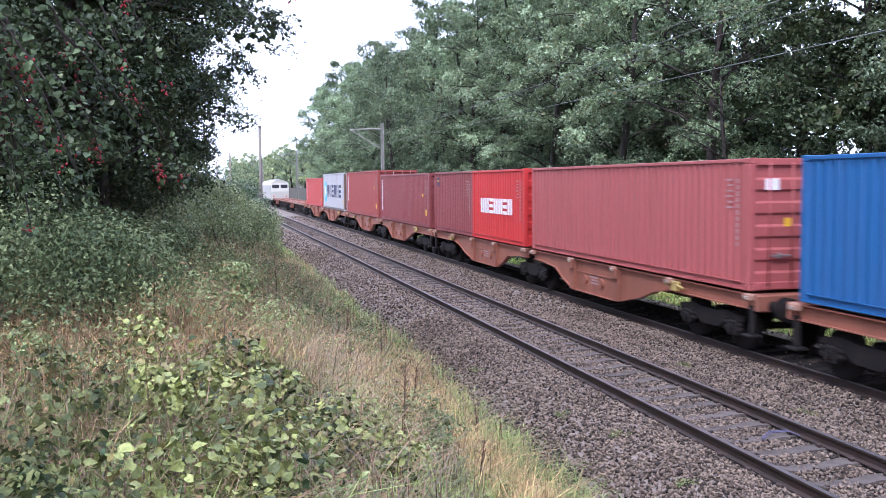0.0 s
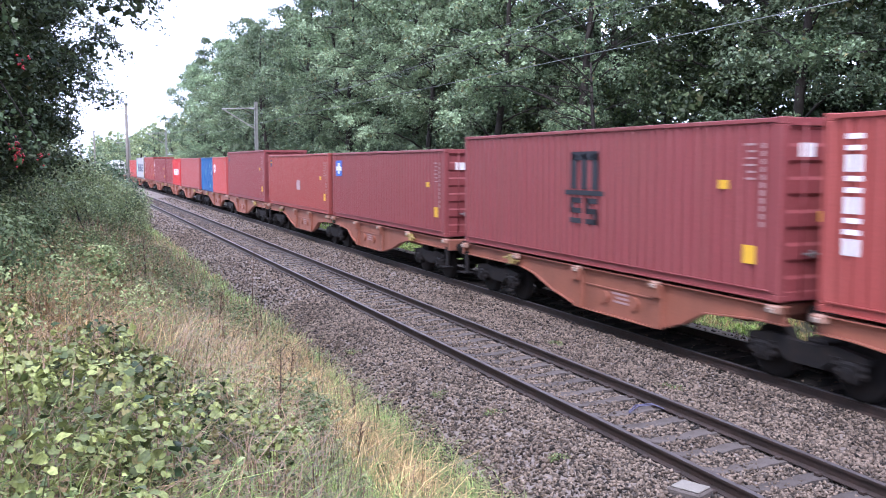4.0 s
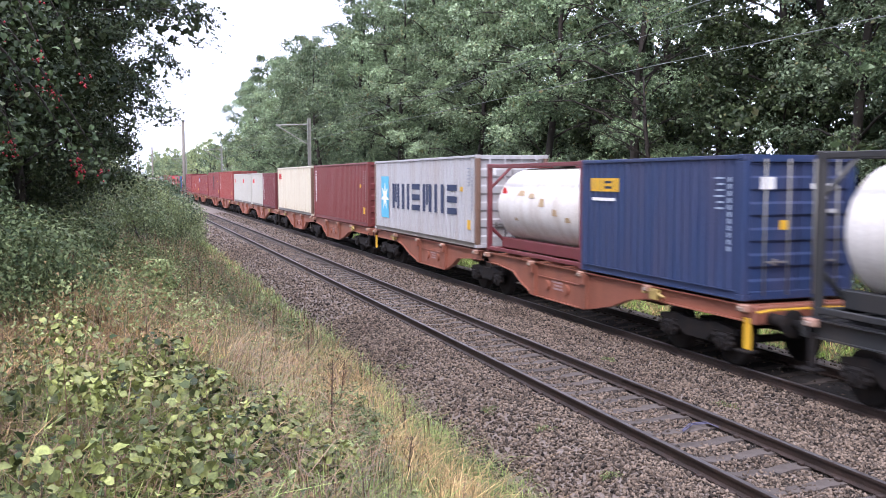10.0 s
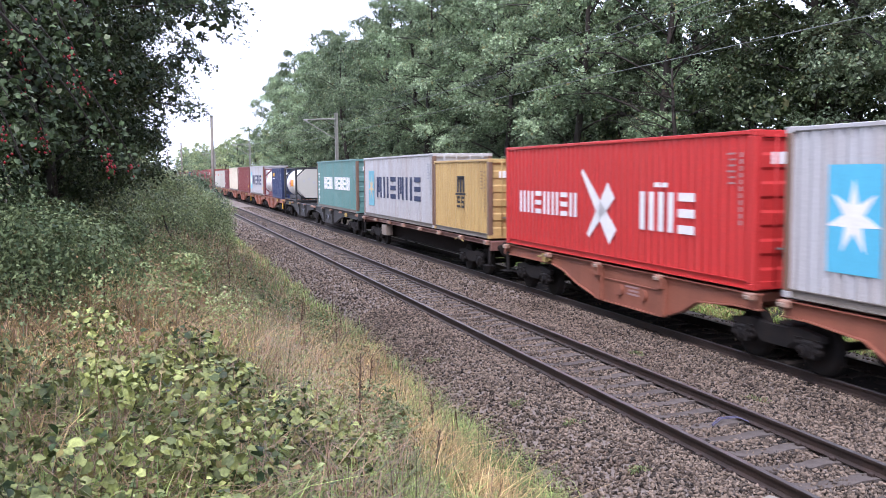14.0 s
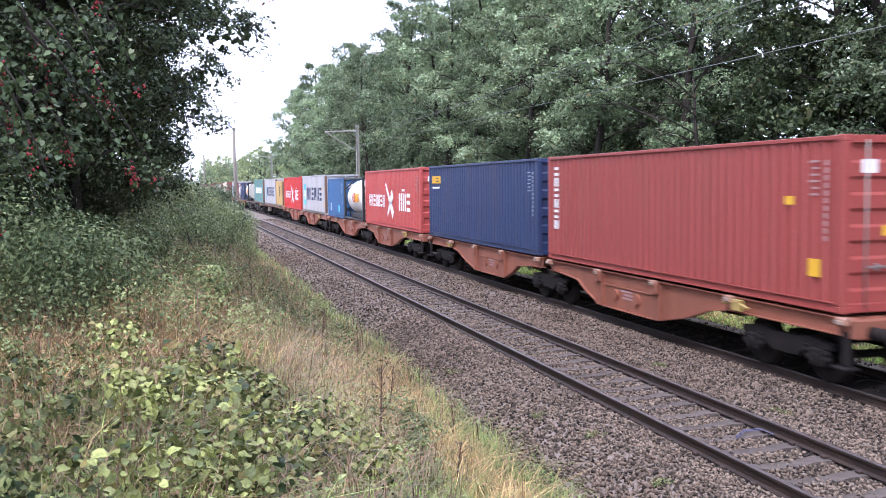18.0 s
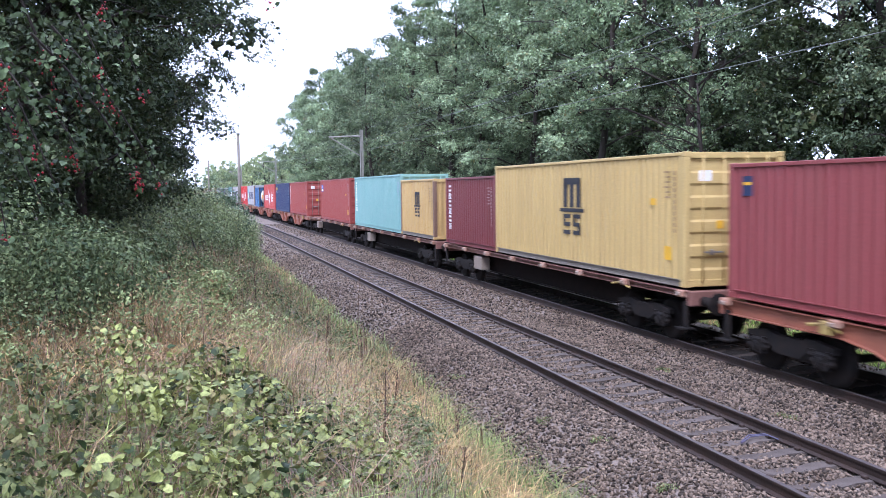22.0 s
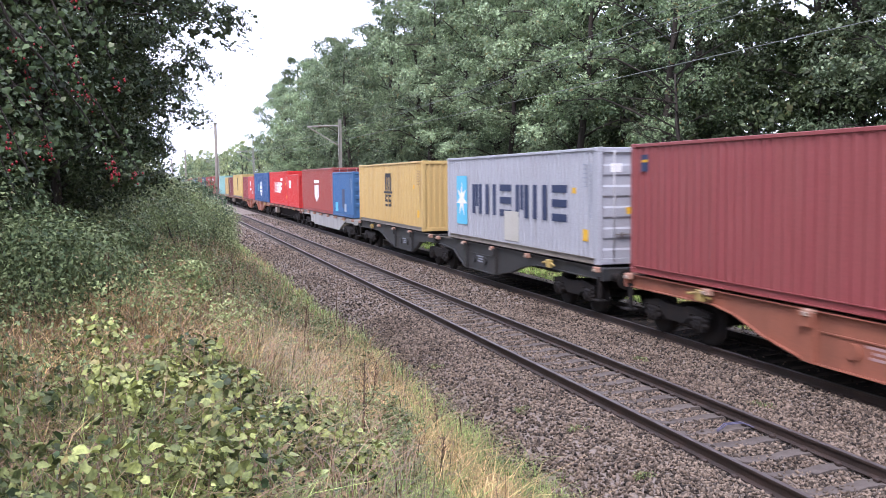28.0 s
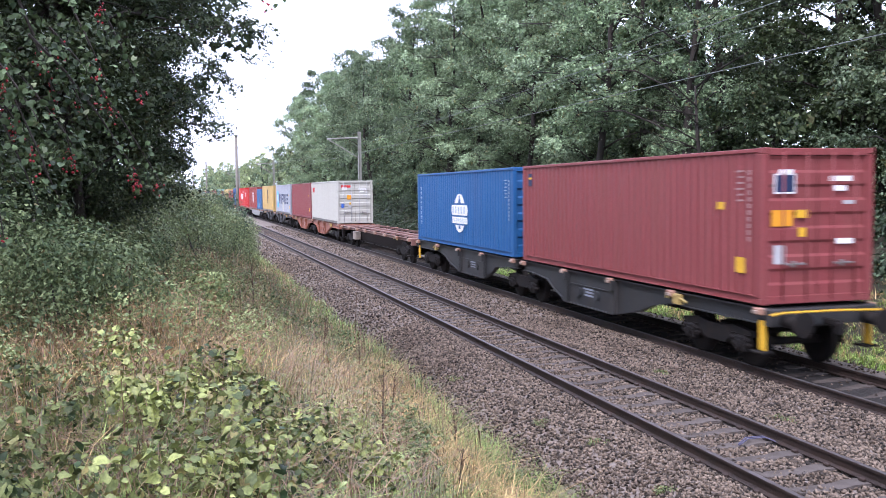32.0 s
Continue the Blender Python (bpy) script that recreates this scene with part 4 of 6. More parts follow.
# ---- wagons ----
def bogie(parent, y):
    """A two-axle bogie: side frames, springs, axle boxes, bolster and four wheels."""
    b = place("bogie", cached(("bogie",), lambda: Geo().box(-0.85, 0.85, -0.22, 0.22, 0.50, 0.78, 0.03).box(-0.5, 0.5, -0.4, 0.4, 0.78, 0.93, 0.03)), STEEL_DARK, parent, "oily dark two-axle bogie", at=pose(0, y, 0))
    side = [(-1.25, 0.62), (-1.25, 0.72), (-0.62, 0.80), (-0.30, 0.74), (0.30, 0.74), (0.62, 0.80), (1.25, 0.72), (1.25, 0.62), (0.62, 0.58), (0.35, 0.40), (-0.35, 0.40), (-0.62, 0.58)]
    for sx in (-1, 1):
        place("side_frame", cached(("side_frame",), lambda: Geo().prism(side, "x", -0.06, 0.06)), STEEL_DARK, b, at=pose(sx * 1.0, 0, 0))
        for sy in (-1, 1):
            place("axle_box", cached(("axle_box",), lambda: Geo().box(-0.11, 0.11, -0.16, 0.16, -0.16, 0.16, 0.03).lathe("x", (0, 0, 0), [(-0.16, 0.09), (0.16, 0.09)], 10)), STEEL_DARK, b, at=pose(sx * 1.0, sy * 0.9, 0.46))
            for q in (-0.24, 0.24):
                coil = [(-0.05 + 0.05 * i / 1, 0.075 if i % 2 else 0.055) for i in range(6)]
                place("spring", cached(("spring",), lambda: Geo().lathe("z", (0, 0, 0), coil, 6)), STEEL_DARK, b, at=pose(sx * 1.04, sy * 0.9 + q, 0.45))
            place("wheel", cached(("wheel",), lambda: Geo().lathe("x", (0, 0, 0), [(-0.065, 0.20), (-0.065, 0.40), (-0.068, 0.46), (0.055, 0.465), (0.068, 0.49), (0.075, 0.49), (0.078, 0.40), (0.03, 0.36), (0.03, 0.2)], 16), True),
                  STEEL_DARK, b, at=pose(sx * 0.755, sy * 0.9, 0.462, 0, 0, 0 if sx < 0 else 180))
    for sy in (-1, 1):
        place("axle", cached(("axle",), lambda: Geo().lathe("x", (0, 0, 0), [(-0.9, 0.08), (0.9, 0.08)], 10), True), STEEL_DARK, b, at=pose(0, sy * 0.9, 0.462))
    return b


def buffers(parent, y, s):
    """Headstock gear at one end; s is the way it points."""
    for sx in (-1, 1):
        b = place("buffer", cached(("buffer",), lambda: Geo().lathe("y", (0, 0, 0), [(0, 0.11), (0.33, 0.11), (0.33, 0.08), (0.50, 0.08)], 12), True), STEEL_DARK, parent, at=pose(sx * 0.875, y, 1.02, 0, 0, 0 if s > 0 else 180))
        place("buffer_head", cached(("buffer_head",), lambda: Geo().lathe("y", (0, 0, 0), [(0.50, 0.10), (0.52, 0.235), (0.545, 0.225), (0.555, 0.1)], 16)), STEEL_DARK, b)
        place("step_post", cached(("step_post",), lambda: Geo().box(-0.03, 0.03, -0.085, 0.085, 0.46, 1.02, 0.01)), MARK["yellow"] if parent.get("bright") else STEEL_DARK, parent, at=pose(sx * 1.16, y - s * 0.25, 0))
        place("footstep", cached(("footstep",), lambda: Geo().box(-0.17, 0.12, -0.17, 0.17, 0.42, 0.46, 0.008)), STEEL_DARK, parent, at=pose(sx * 1.16, y - s * 0.25, 0))
    if parent.get("bright"):
        part("uncoupling_lever", Geo().tube([(-1.25, y + s * 0.10, 1.16), (-1.0, y + s * 0.14, 1.20), (0.2, y + s * 0.14, 1.20), (1.25, y + s * 0.10, 1.16)], 0.022, 6), MARK["yellow"], parent, "yellow uncoupling lever")
    place("draw_hook", cached(("draw_hook",), lambda: Geo().box(-0.05, 0.05, 0, 0.42, -0.06, 0.06, 0.02).box(-0.09, 0.09, 0.34, 0.46, -0.22, 0.02, 0.02)), STEEL_DARK, parent, at=pose(0, y, 1.0, 0, 0, 0 if s > 0 else 180))


def belly_side(L, deep0, deep1, rise0, rise1, top, low, end):
    """Side-beam outline (y, z) from the inner end at 0 to L, deep in its middle."""
    return [(0, end), (rise0 * 0.45, end), (rise0 * 0.75 + deep0 * 0.25, end - 0.10), (deep0 * 0.55 + rise0 * 0.45, end - 0.36), (deep0, low), (deep1, low), (deep1 * 0.55 + rise1 * 0.45, end - 0.36),
            (rise1 * 0.75 + deep1 * 0.25, end - 0.10), (rise1, end), (L, end), (L, top), (0, top)]


def platform(w, colour, y0, s, L, high):
    """One half of a wagon: y0 is its inner end, s points outwards, L its length."""
    mat = PAINT[colour]
    top, end, low = high - 0.06, high - 0.32, 0.36
    out = belly_side(L, 3.3, 6.2, 1.5, 9.0 if L < 13 else 9.6, top, low, end)
    for sx in (-1, 1):
        b = part("side_beam", Geo().prism([(y0 + s * u, v) for u, v in out], "x", sx * 1.10 - 0.012, sx * 1.10 + 0.012), mat, w)
        part("top_flange", Geo().box(sx * 1.10 - 0.09, sx * 1.10 + 0.09, min(y0, y0 + s * L), max(y0, y0 + s * L), top, top + 0.022), mat, b)
        g = Geo()
        for (u0, v0), (u1, v1) in zip(out[:9], out[1:10]):
            g.prism([(y0 + s * u0, v0), (y0 + s * u1, v1), (y0 + s * u1, v1 - 0.022), (y0 + s * u0, v0 - 0.022)], "x", sx * 1.10 - 0.08, sx * 1.10 + 0.08)
        part("bottom_flange", g, mat, b)
        for u in (3.3, 6.2):
            part("stiffener", Geo().prism([(y0 + s * u - 0.14, low), (y0 + s * u + 0.14, low), (y0 + s * u + 0.16, top - 0.05), (y0 + s * u - 0.16, top - 0.05)], "x", sx * 1.11 if sx > 0 else -1.21, 1.21 if sx > 0 else -1.11), mat, b)
        if sx < 0:
            for u in (4.1, 5.2):
                part("lifting_boss", Geo().lathe("x", (sx * 1.135, y0 + s * u, 0.70), [(-0.03, 0.13), (0.025, 0.13), (0.025, 0.085), (-0.02, 0.075)], 16), mat, b)
                part("boss_hole", Geo().lathe("x", (sx * 1.135, y0 + s * u, 0.70), [(-0.015, 0.078), (0.012, 0.078)], 14), STEEL_DARK, b, "dark round hole")
            part("middle_rib", Geo().box(min(sx * 1.112, sx * 1.135), max(sx * 1.112, sx * 1.135), min(y0 + s * 3.48, y0 + s * 6.02), max(y0 + s * 3.48, y0 + s * 6.02), 0.88, 0.91, 0.004), mat, b)
            for u in (3.3, 6.2):
                part("bracket_foot", Geo().prism([(y0 + s * u - 0.20, top - 0.02), (y0 + s * u + 0.20, top - 0.02), (y0 + s * u + 0.16, top - 0.26), (y0 + s * u - 0.16, top - 0.26)], "x", sx * 1.215 if sx > 0 else -1.285, 1.285 if sx > 0 else -1.215), mat, b, "projecting bracket foot")
    part("centre_sill", Geo().box(-0.28, 0.28, min(y0, y0 + s * L), max(y0, y0 + s * L), top - 0.34, top - 0.03, 0.02), mat, w)
    for u in (0.35, 2.0, 3.3, 4.75, 6.2, 7.8, 9.4, L - 0.35):
        part("cross_member", Geo().box(-1.09, 1.09, y0 + s * u - 0.08, y0 + s * u + 0.08, top - 0.16, top + 0.008, 0.01), mat, w)
    for u in (0.15, 3.3, 6.15, 9.1, L - 0.2):
        for sx in (-1, 1):
            k = part("container_bracket", Geo().box(sx * 1.22 - 0.07, sx * 1.22 + 0.07, y0 + s * u - 0.11, y0 + s * u + 0.11, top - 0.10, top + 0.035, 0.02), BRACKET, w, "worn folding container bracket")
            part("bracket_tip", Geo().box(sx * 1.30 - 0.03, sx * 1.30 + 0.03, y0 + s * u - 0.07, y0 + s * u + 0.07, top - 0.08, top - 0.01, 0.01), TIP, k)
    yb = y0 + s * (L - 3.1)
    for sx in (-1, 1):
        g = Geo().tube([(sx * 1.22, yb - 0.35, top - 0.16), (sx * 1.25, yb, top - 0.06), (sx * 1.22, yb + 0.45, top - 0.14)], 0.03, 6)
        g.box(sx * 1.22 - 0.05, sx * 1.22 + 0.05, yb - 0.15, yb + 0.12, top - 0.24, top - 0.02, 0.01)
        part("brake_lever", g, MARK["dull"], w, "dull yellow brake lever")
    lattice("wagon_markings", FAINT["red" if colour == "orange" else "pale"], w, [(y0 + s * 4.65 - 0.3, y0 + s * 4.65 + (0.3, 0.15, 0.22)[i], 0.80 - 0.085 * i, 0.845 - 0.085 * i) for i in range(3)], -1.113, "unreadable wagon markings")["kind"] = "stuff"


def twin_wagon(colour, L1, L2, joint, words, bright=False):
    """An articulated twin container wagon on three bogies. Its origin is the middle of the joint at rail height."""
    w = tagged(new("container_wagon"), words, "freight wagon", "wagons of the freight train")
    w["bright"] = bright
    high = DECK - 0.015
    for s, L in ((1, L1), (-1, L2)):
        platform(w, colour, s * joint / 2, s, L, high)
        ye = s * (joint / 2 + L)
        part("headstock", Geo().box(-1.2, 1.2, ye - 0.08, ye + 0.08, high - 0.36, high - 0.04, 0.02), PAINT[colour], w)
        buffers(w, ye + s * 0.08, s)
        bogie(w, s * (joint / 2 + L - 1.9))
    part("joint_casting", Geo().box(-0.45, 0.45, -joint / 2 - 0.3, joint / 2 + 0.3, high - 0.40, high - 0.10, 0.04), STEEL_DARK, w)
    bogie(w, 0.0)
    return w


def flat_wagon(colour, L, words, belly=False):
    """A 60-foot container flat on two bogies. Its origin is its middle at rail height."""
    w = tagged(new("container_flat_wagon"), words, "freight wagon", "wagons of the freight train")
    mat = PAINT[colour]
    top = DECK - 0.075
    h = L / 2
    for sx in (-1, 1):
        if belly:
            out = [(-h, top - 0.24), (-6.2, top - 0.24), (-4.4, 0.42), (4.4, 0.42), (6.2, top - 0.24), (h, top - 0.24), (h, top), (-h, top)]
            part("side_beam", Geo().prism(out, "x", sx * 1.10 - 0.02, sx * 1.10 + 0.02), mat, w)
        else:
            b = part("side_beam", Geo().box(sx * 1.13 - 0.012, sx * 1.13 + 0.012, -h, h, top - 0.10, top, 0.0), mat, w)
            part("top_flange", Geo().box(sx * 1.13 - 0.10, sx * 1.13 + 0.02, -h, h, top, top + 0.02), mat, b)
            part("bottom_flange", Geo().box(sx * 1.13 - 0.07, sx * 1.13 + 0.02, -h, h, top - 0.12, top - 0.102), mat, b)
            g = part("inner_girder", Geo().prism([(-h + 2.6, top - 0.24), (-h + 4.4, 0.48), (h - 4.4, 0.48), (h - 2.6, top - 0.24), (h - 2.6, top - 0.02), (-h + 2.6, top - 0.02)], "x", sx * 0.70 - 0.015, sx * 0.70 + 0.015), PAINT["near_black"], w, "near-black deep girder")
            part("lower_flange", Geo().box(sx * 0.70 - 0.10, sx * 0.70 + 0.10, -h + 4.4, h - 4.4, 0.455, 0.479), PAINT["near_black"], g)
    for sx in (-1, 1):
        part("centre_sill", Geo().box(sx * 0.30 - 0.09, sx * 0.30 + 0.09, -h, h, top - 0.30, top - 0.005, 0.01), mat, w)
    n = 7
    for i in range(n + 1):
        y = -h + 0.3 + (L - 0.6) * i / n
        part("cross_member", Geo().box(-1.12, 1.12, y - 0.06, y + 0.06, top - 0.15, top - 0.012, 0.01), mat, w)
    for s in (-1, 1):
        part("end_plate", Geo().box(-1.1, 1.1, s * (h - 0.9) - 0.7, s * (h - 0.9) + 0.7, top - 0.05, top - 0.012), mat, w)
    for i in range(8):
        y = -h + 0.25 + (L - 0.5) * i / 7
        for sx in (-1, 1):
            k = part("container_bracket", Geo().box(sx * 1.22 - 0.08, sx * 1.22 + 0.08, y - 0.13, y + 0.13, top - 0.12, top + 0.03, 0.02), BRACKET, w, "worn folding container bracket")
            part("bracket_tip", Geo().box(sx * 1.31 - 0.03, sx * 1.31 + 0.03, y - 0.08, y + 0.08, top - 0.09, top - 0.01, 0.01), TIP, k)
    for sx in (-1, 1):
        part("equipment_box", Geo().box(sx * 1.0 - 0.16, sx * 1.0 + 0.16, h - 4.6, h - 3.7, 0.52, top - 0.23, 0.02), PAINT["ash"] if colour == "ash" else PAINT["box"] if colour == "oxide" else mat, w, "side equipment box")
        part("brake_lever", Geo().tube([(sx * 1.24, -h + 2.6, top - 0.16), (sx * 1.27, -h + 3.0, top - 0.06), (sx * 1.24, -h + 3.5, top - 0.14)], 0.025, 6), MARK["dull"], w, "dull yellow brake lever")
    part("brake_cylinder", Geo().lathe("y", (-0.5, 1.0, 0.72), [(-0.5, 0.16), (0.4, 0.16), (0.5, 0.06)], 12), STEEL_DARK, w)
    for s in (1, -1):
        part("headstock", Geo().box(-1.2, 1.2, s * h - 0.08, s * h + 0.08, top - 0.30, top + 0.02, 0.02), mat, w)
        buffers(w, s * (h + 0.08), s)
        bogie(w, s * (h - 2.3))
    return w


def locomotive(words):
    """A pale box-cab electric locomotive: body, cab windows, roof gear, bogies."""
    w = tagged(new("locomotive"), words, "locomotive")
    body = [(-1.32, 1.0), (1.32, 1.0), (1.32, 3.15), (1.12, 3.62), (0.55, 3.85), (-0.55, 3.85), (-1.12, 3.62), (-1.32, 3.15)]
    part("body", Geo().prism(body, "y", -9.0, 9.0), PAINT["white"], w)
    part("underframe", Geo().box(-1.30, 1.30, -9.1, 9.1, 0.80, 1.0, 0.03), PAINT["black"], w)
    for s in (1, -1):
        part("cab_nose", Geo().prism([(s * 9.0, 1.0), (s * 9.35, 1.0), (s * 9.35, 2.2), (s * 9.0, 3.5)], "x", -1.30, 1.30), PAINT["white"], w)
        for sx in (-1, 1):
            part("cab_window", Geo().box(sx * 0.62 - 0.5, sx * 0.62 + 0.5, s * 9.12 - 0.1, s * 9.12 + 0.14, 2.55, 3.2, 0.03), MARK["black"], w, "dark cab window")
            part("tail_lamp", Geo().lathe("y", (sx * 0.9, s * 9.36, 1.5), [(-0.03, 0.09), (0.03, 0.09)], 12), MARK["red"], w)
            part("side_window", Geo().box(sx * 1.325 - 0.01, sx * 1.325 + 0.01, s * 7.9 - 0.35, s * 7.9 + 0.35, 2.45, 3.05), MARK["black"], w)
        buffers(w, s * 9.2, s)
        bogie(w, s * 5.6)
    for y in (-4, -1.5, 1.5, 4):
        part("side_grille", Geo().box(-1.335, -1.315, y - 0.7, y + 0.7, 1.9, 2.8), MARK["grey"], w)
    part("roof_gear", Geo().box(-0.5, 0.5, -5.0, 5.0, 3.83, 4.0, 0.05), MARK["grey"], w)
    return w


# ---- the freight train, front to rear ----
HC, STD, FORTY, TWENTY = 2.896, 2.591, 12.192, 6.058
MOVERS = []  # thing, distance of its origin along the train, height


def load(front, colour, length, height, mark, words, **more):
    c = container(colour, length, height, words, **more)
    if colour in STAIN:
        stains(c, colour, length, height)
    if mark:
        logo(c, mark, length, height)
    MOVERS.append((c, front - length / 2, DECK))
    return c


def scuffs(c, *patches):
    """Pale scuffed patches on the side: (y0, y1, z0, z1, mark)."""
    for y0, y1, z0, z1, tone in patches:
        part("scuff_patch", Geo().box(-1.219 + 0.012, -1.219 + 0.017, y0, y1, z0, z1), tone, c)


def tank(front, colour, words, stripe):
    c = tank_container(colour, words, stripe)
    MOVERS.append((c, front - TWENTY / 2, DECK))


TWIN_WORDS = {"orange": "orange-brown articulated container wagon with deep side beams", "black": "dark grey articulated container wagon with deep side beams"}


FIRST = {}


def twin(joint, colour="orange", L1=12.45, L2=12.45, gap=0.65, bright=False):
    """joint: where the middle of the joint lies along the train. Wagons of one pattern are copies of the first."""
    key = (colour, L1, L2, gap, bright)
    if key not in FIRST:
        FIRST[key] = w = twin_wagon(colour, L1, L2, gap, TWIN_WORDS[colour], bright)
    else:
        w = copy_thing(FIRST[key], Matrix())
    MOVERS.append((w, joint, 0.0))


def flat(front, colour, words, belly=False):
    key = (colour, belly)
    if key not in FIRST:
        FIRST[key] = w = flat_wagon(colour, 18.7, words, belly)
    else:
        w = tagged(copy_thing(FIRST[key], Matrix()), words)
    MOVERS.append((w, front + 0.15 - 9.35, 0.0))


FLAT_WORDS = "rusty brown sixty-foot container flat wagon carrying boxes"
EMPTY_WORDS = "empty rusty red-brown sixty-foot container flat wagon"

MOVERS.append((locomotive("pale box-cab electric locomotive at the head of the train"), 147.0, 0.0))
flat(134.5, "orange", EMPTY_WORDS)
flat(114.4, "orange", EMPTY_WORDS)
load(93.6, "coral", FORTY, STD, "column_white", "red ribbed steel container on an orange wagon")
load(80.6, "grey", FORTY, HC, "star_words", "light blue-grey container with a blue star square and dark letters")
twin(81.0)
load(67.0, "rust", FORTY, HC, "column_white", "rust-red tall container with a white letter column")
load(54.05, "brown", FORTY, STD, "column_white", "brown-red container with a white letter column")
twin(54.4)
load(40.8, "brown", TWENTY, STD, "badge", "short brown-red container with a small badge")
load(34.7, "red", TWENTY, STD, "hyundai", "short bright red container with white letter shapes")
load(27.9, "faded", FORTY, STD, None, "long faded pinkish red container")
twin(28.25)
c = load(14.12, "blue", TWENTY, STD, None, "short blue container with scuffed patches")
scuffs(c, (0.4, 0.9, 1.25, 1.65, PAINT["petrol"]), (-1.7, -1.3, 1.8, 2.1, PAINT["petrol"]), (-2.3, -2.0, 1.3, 1.6, FAINT["blue"]), (-1.9, -1.2, 0.3, 0.6, PAINT["petrol"]))
load(8.08, "coral", TWENTY, STD, "block_u", "short red container with a white block emblem")
load(1.26, "brown", FORTY, HC, "badge", "tall brown-red container with a small navy badge")
twin(1.65)
c = load(-12.22, "rust", FORTY, STD, "badge", "long rust-red container with a pale patch")
scuffs(c, (-1.0, -0.3, 0.9, 1.35, FAINT["red"]))
load(-25.09, "brown", FORTY, STD, "blue_cross", "long brown-red container with a blue square emblem")
twin(-24.75)
load(-38.79, "brown", FORTY, HC, "msc", "tall brown-red container with a black block emblem")
load(-51.8, "rust", FORTY, HC, "column_white", "tall rust-brown container with a white letter column")
twin(-51.4)
load(-65.4, "white", TWENTY, STD, "corner_red_small", "short white container with a red corner mark")
load(-71.55, "white", TWENTY, STD, "corner_red_small", "short white container with a red corner mark")
load(-78.28, "white", TWENTY, STD, "corner_red_small", "short white container with a red corner mark")
load(-84.40, "maroon", TWENTY, STD, "column_white", "short maroon container with a white letter column")
twin(-77.95)
load(-91.67, "cream", FORTY, HC, "corner_red", "tall stained cream container with a red corner mark")
load(-104.69, "oxblood", FORTY, HC, "column_white", "tall brown-red container with a white letter column")
twin(-104.28)
load(-118.1, "grey", FORTY, HC, "star_words", "stained light grey container with a blue star square and dark letters")
tank(-131.16, "maroon", "white tank container in a maroon frame", False)
load(-137.2, "navy", TWENTY, STD, "seaco", "short navy blue ribbed container with a yellow mark")
twin(-130.75, bright=True)
tank(-145.0, "black", "white tank container in a black frame with an orange brand panel", True)
load(-160.64, "teal", FORTY, HC, "china", "tall teal container with white letter shapes")
twin(-158.9, "black", 13.75, 13.75, 0.7)
flat(-174.6, "oxide", FLAT_WORDS)
load(-174.69, "grey", FORTY, HC, "star_pale", "stained light grey container with a faded star square and dark letters")
load(-187.0, "sand", TWENTY, STD, "msc", "short ochre yellow container with a black block emblem")
load(-194.59, "red", FORTY, HC, "hsud", "tall bright red container with white letters and a flag shape")
load(-207.6, "grey", FORTY, HC, "star_words", "light grey container with a blue star square and dark letters")
twin(-207.2)
c = load(-221.1, "midblue", TWENTY, STD, None, "short blue container with pale patches")
scuffs(c, (1.5, 2.0, 0.4, 0.9, FAINT["blue"]), (-1.6, -1.1, 0.35, 0.8, MARK["sky"]))
tank(-227.45, "black", "white tank container in a dark frame with an orange brand panel", True)
load(-234.32, "coral", FORTY, HC, "hsud", "tall faded red container with white letters and a flag shape")
twin(-233.95)
load(-248.01, "navy", FORTY, HC, "seaco", "tall navy blue container with a yellow mark")
load(-261.0, "rust", FORTY, HC, "column_white", "tall rust-brown container with a white letter column")
twin(-260.65)
flat(-274.8, "oxide", "rusty brown sixty-foot container flat wagon, front third empty")
load(-281.03, "rust", FORTY, HC, "flag", "tall red container with a small flag emblem")
flat(-295.0, "oxide", FLAT_WORDS)
load(-295.09, "aqua", FORTY, HC, "column_pale", "tall plain turquoise container")
load(-307.3, "sand", TWENTY, STD, "msc", "short yellow container with a black block emblem", plain_end=True)
flat(-315.1, "oxide", FLAT_WORDS)
load(-315.2, "maroon", TWENTY, STD, "column_white", "short maroon container with a white letter column and label")
load(-321.3, "lemon", FORTY, HC, "msc", "tall yellow container with a black block emblem")
load(-335.13, "brown", TWENTY, STD, "badge", "short brown-red container with a small badge")
load(-341.2, "coral", TWENTY, STD, "tal", "short red container with a white disc emblem")
c = load(-348.02, "royal", FORTY, HC, "cosco", "tall royal blue container with a white round emblem")
scuffs(c, (1.4, 2.9, 1.0, 1.75, PAINT["petrol"]))
twin(-347.65)
flat(-361.6, "oxide", FLAT_WORDS)
load(-361.72, "red", FORTY, HC, "hmm", "tall bright red container with slanted white letter shapes")
load(-373.95, "red", TWENTY, STD, "cai", "short red container with a white square emblem")
flat(-381.7, "ash", "pale grey sixty-foot container wagon with a deep belly", True)
load(-381.83, "rust", FORTY, HC, "shield", "tall rust-red container with a white shield emblem")
c = load(-394.05, "midblue", TWENTY, STD, None, "short blue container with scuffed pale patches")
scuffs(c, (1.4, 2.2, 0.25, 0.8, MARK["sky"]), (-0.6, 0.1, 0.5, 1.6, PAINT["navy"]), (-1.1, -0.5, 0.3, 0.75, FAINT["blue"]))
load(-401.83, "yellow", FORTY, HC, "msc", "tall ochre yellow container with a black block emblem", plain_end=True)
c = load(-417.45, "silver", FORTY, HC, "star_words", "tall silver-grey container with a blue star square and dark letters")
scuffs(c, (-0.9, 0.3, 0.25, 1.15, PAINT["white"]))
twin(-415.7, "black", 13.75, 13.75, 0.7)
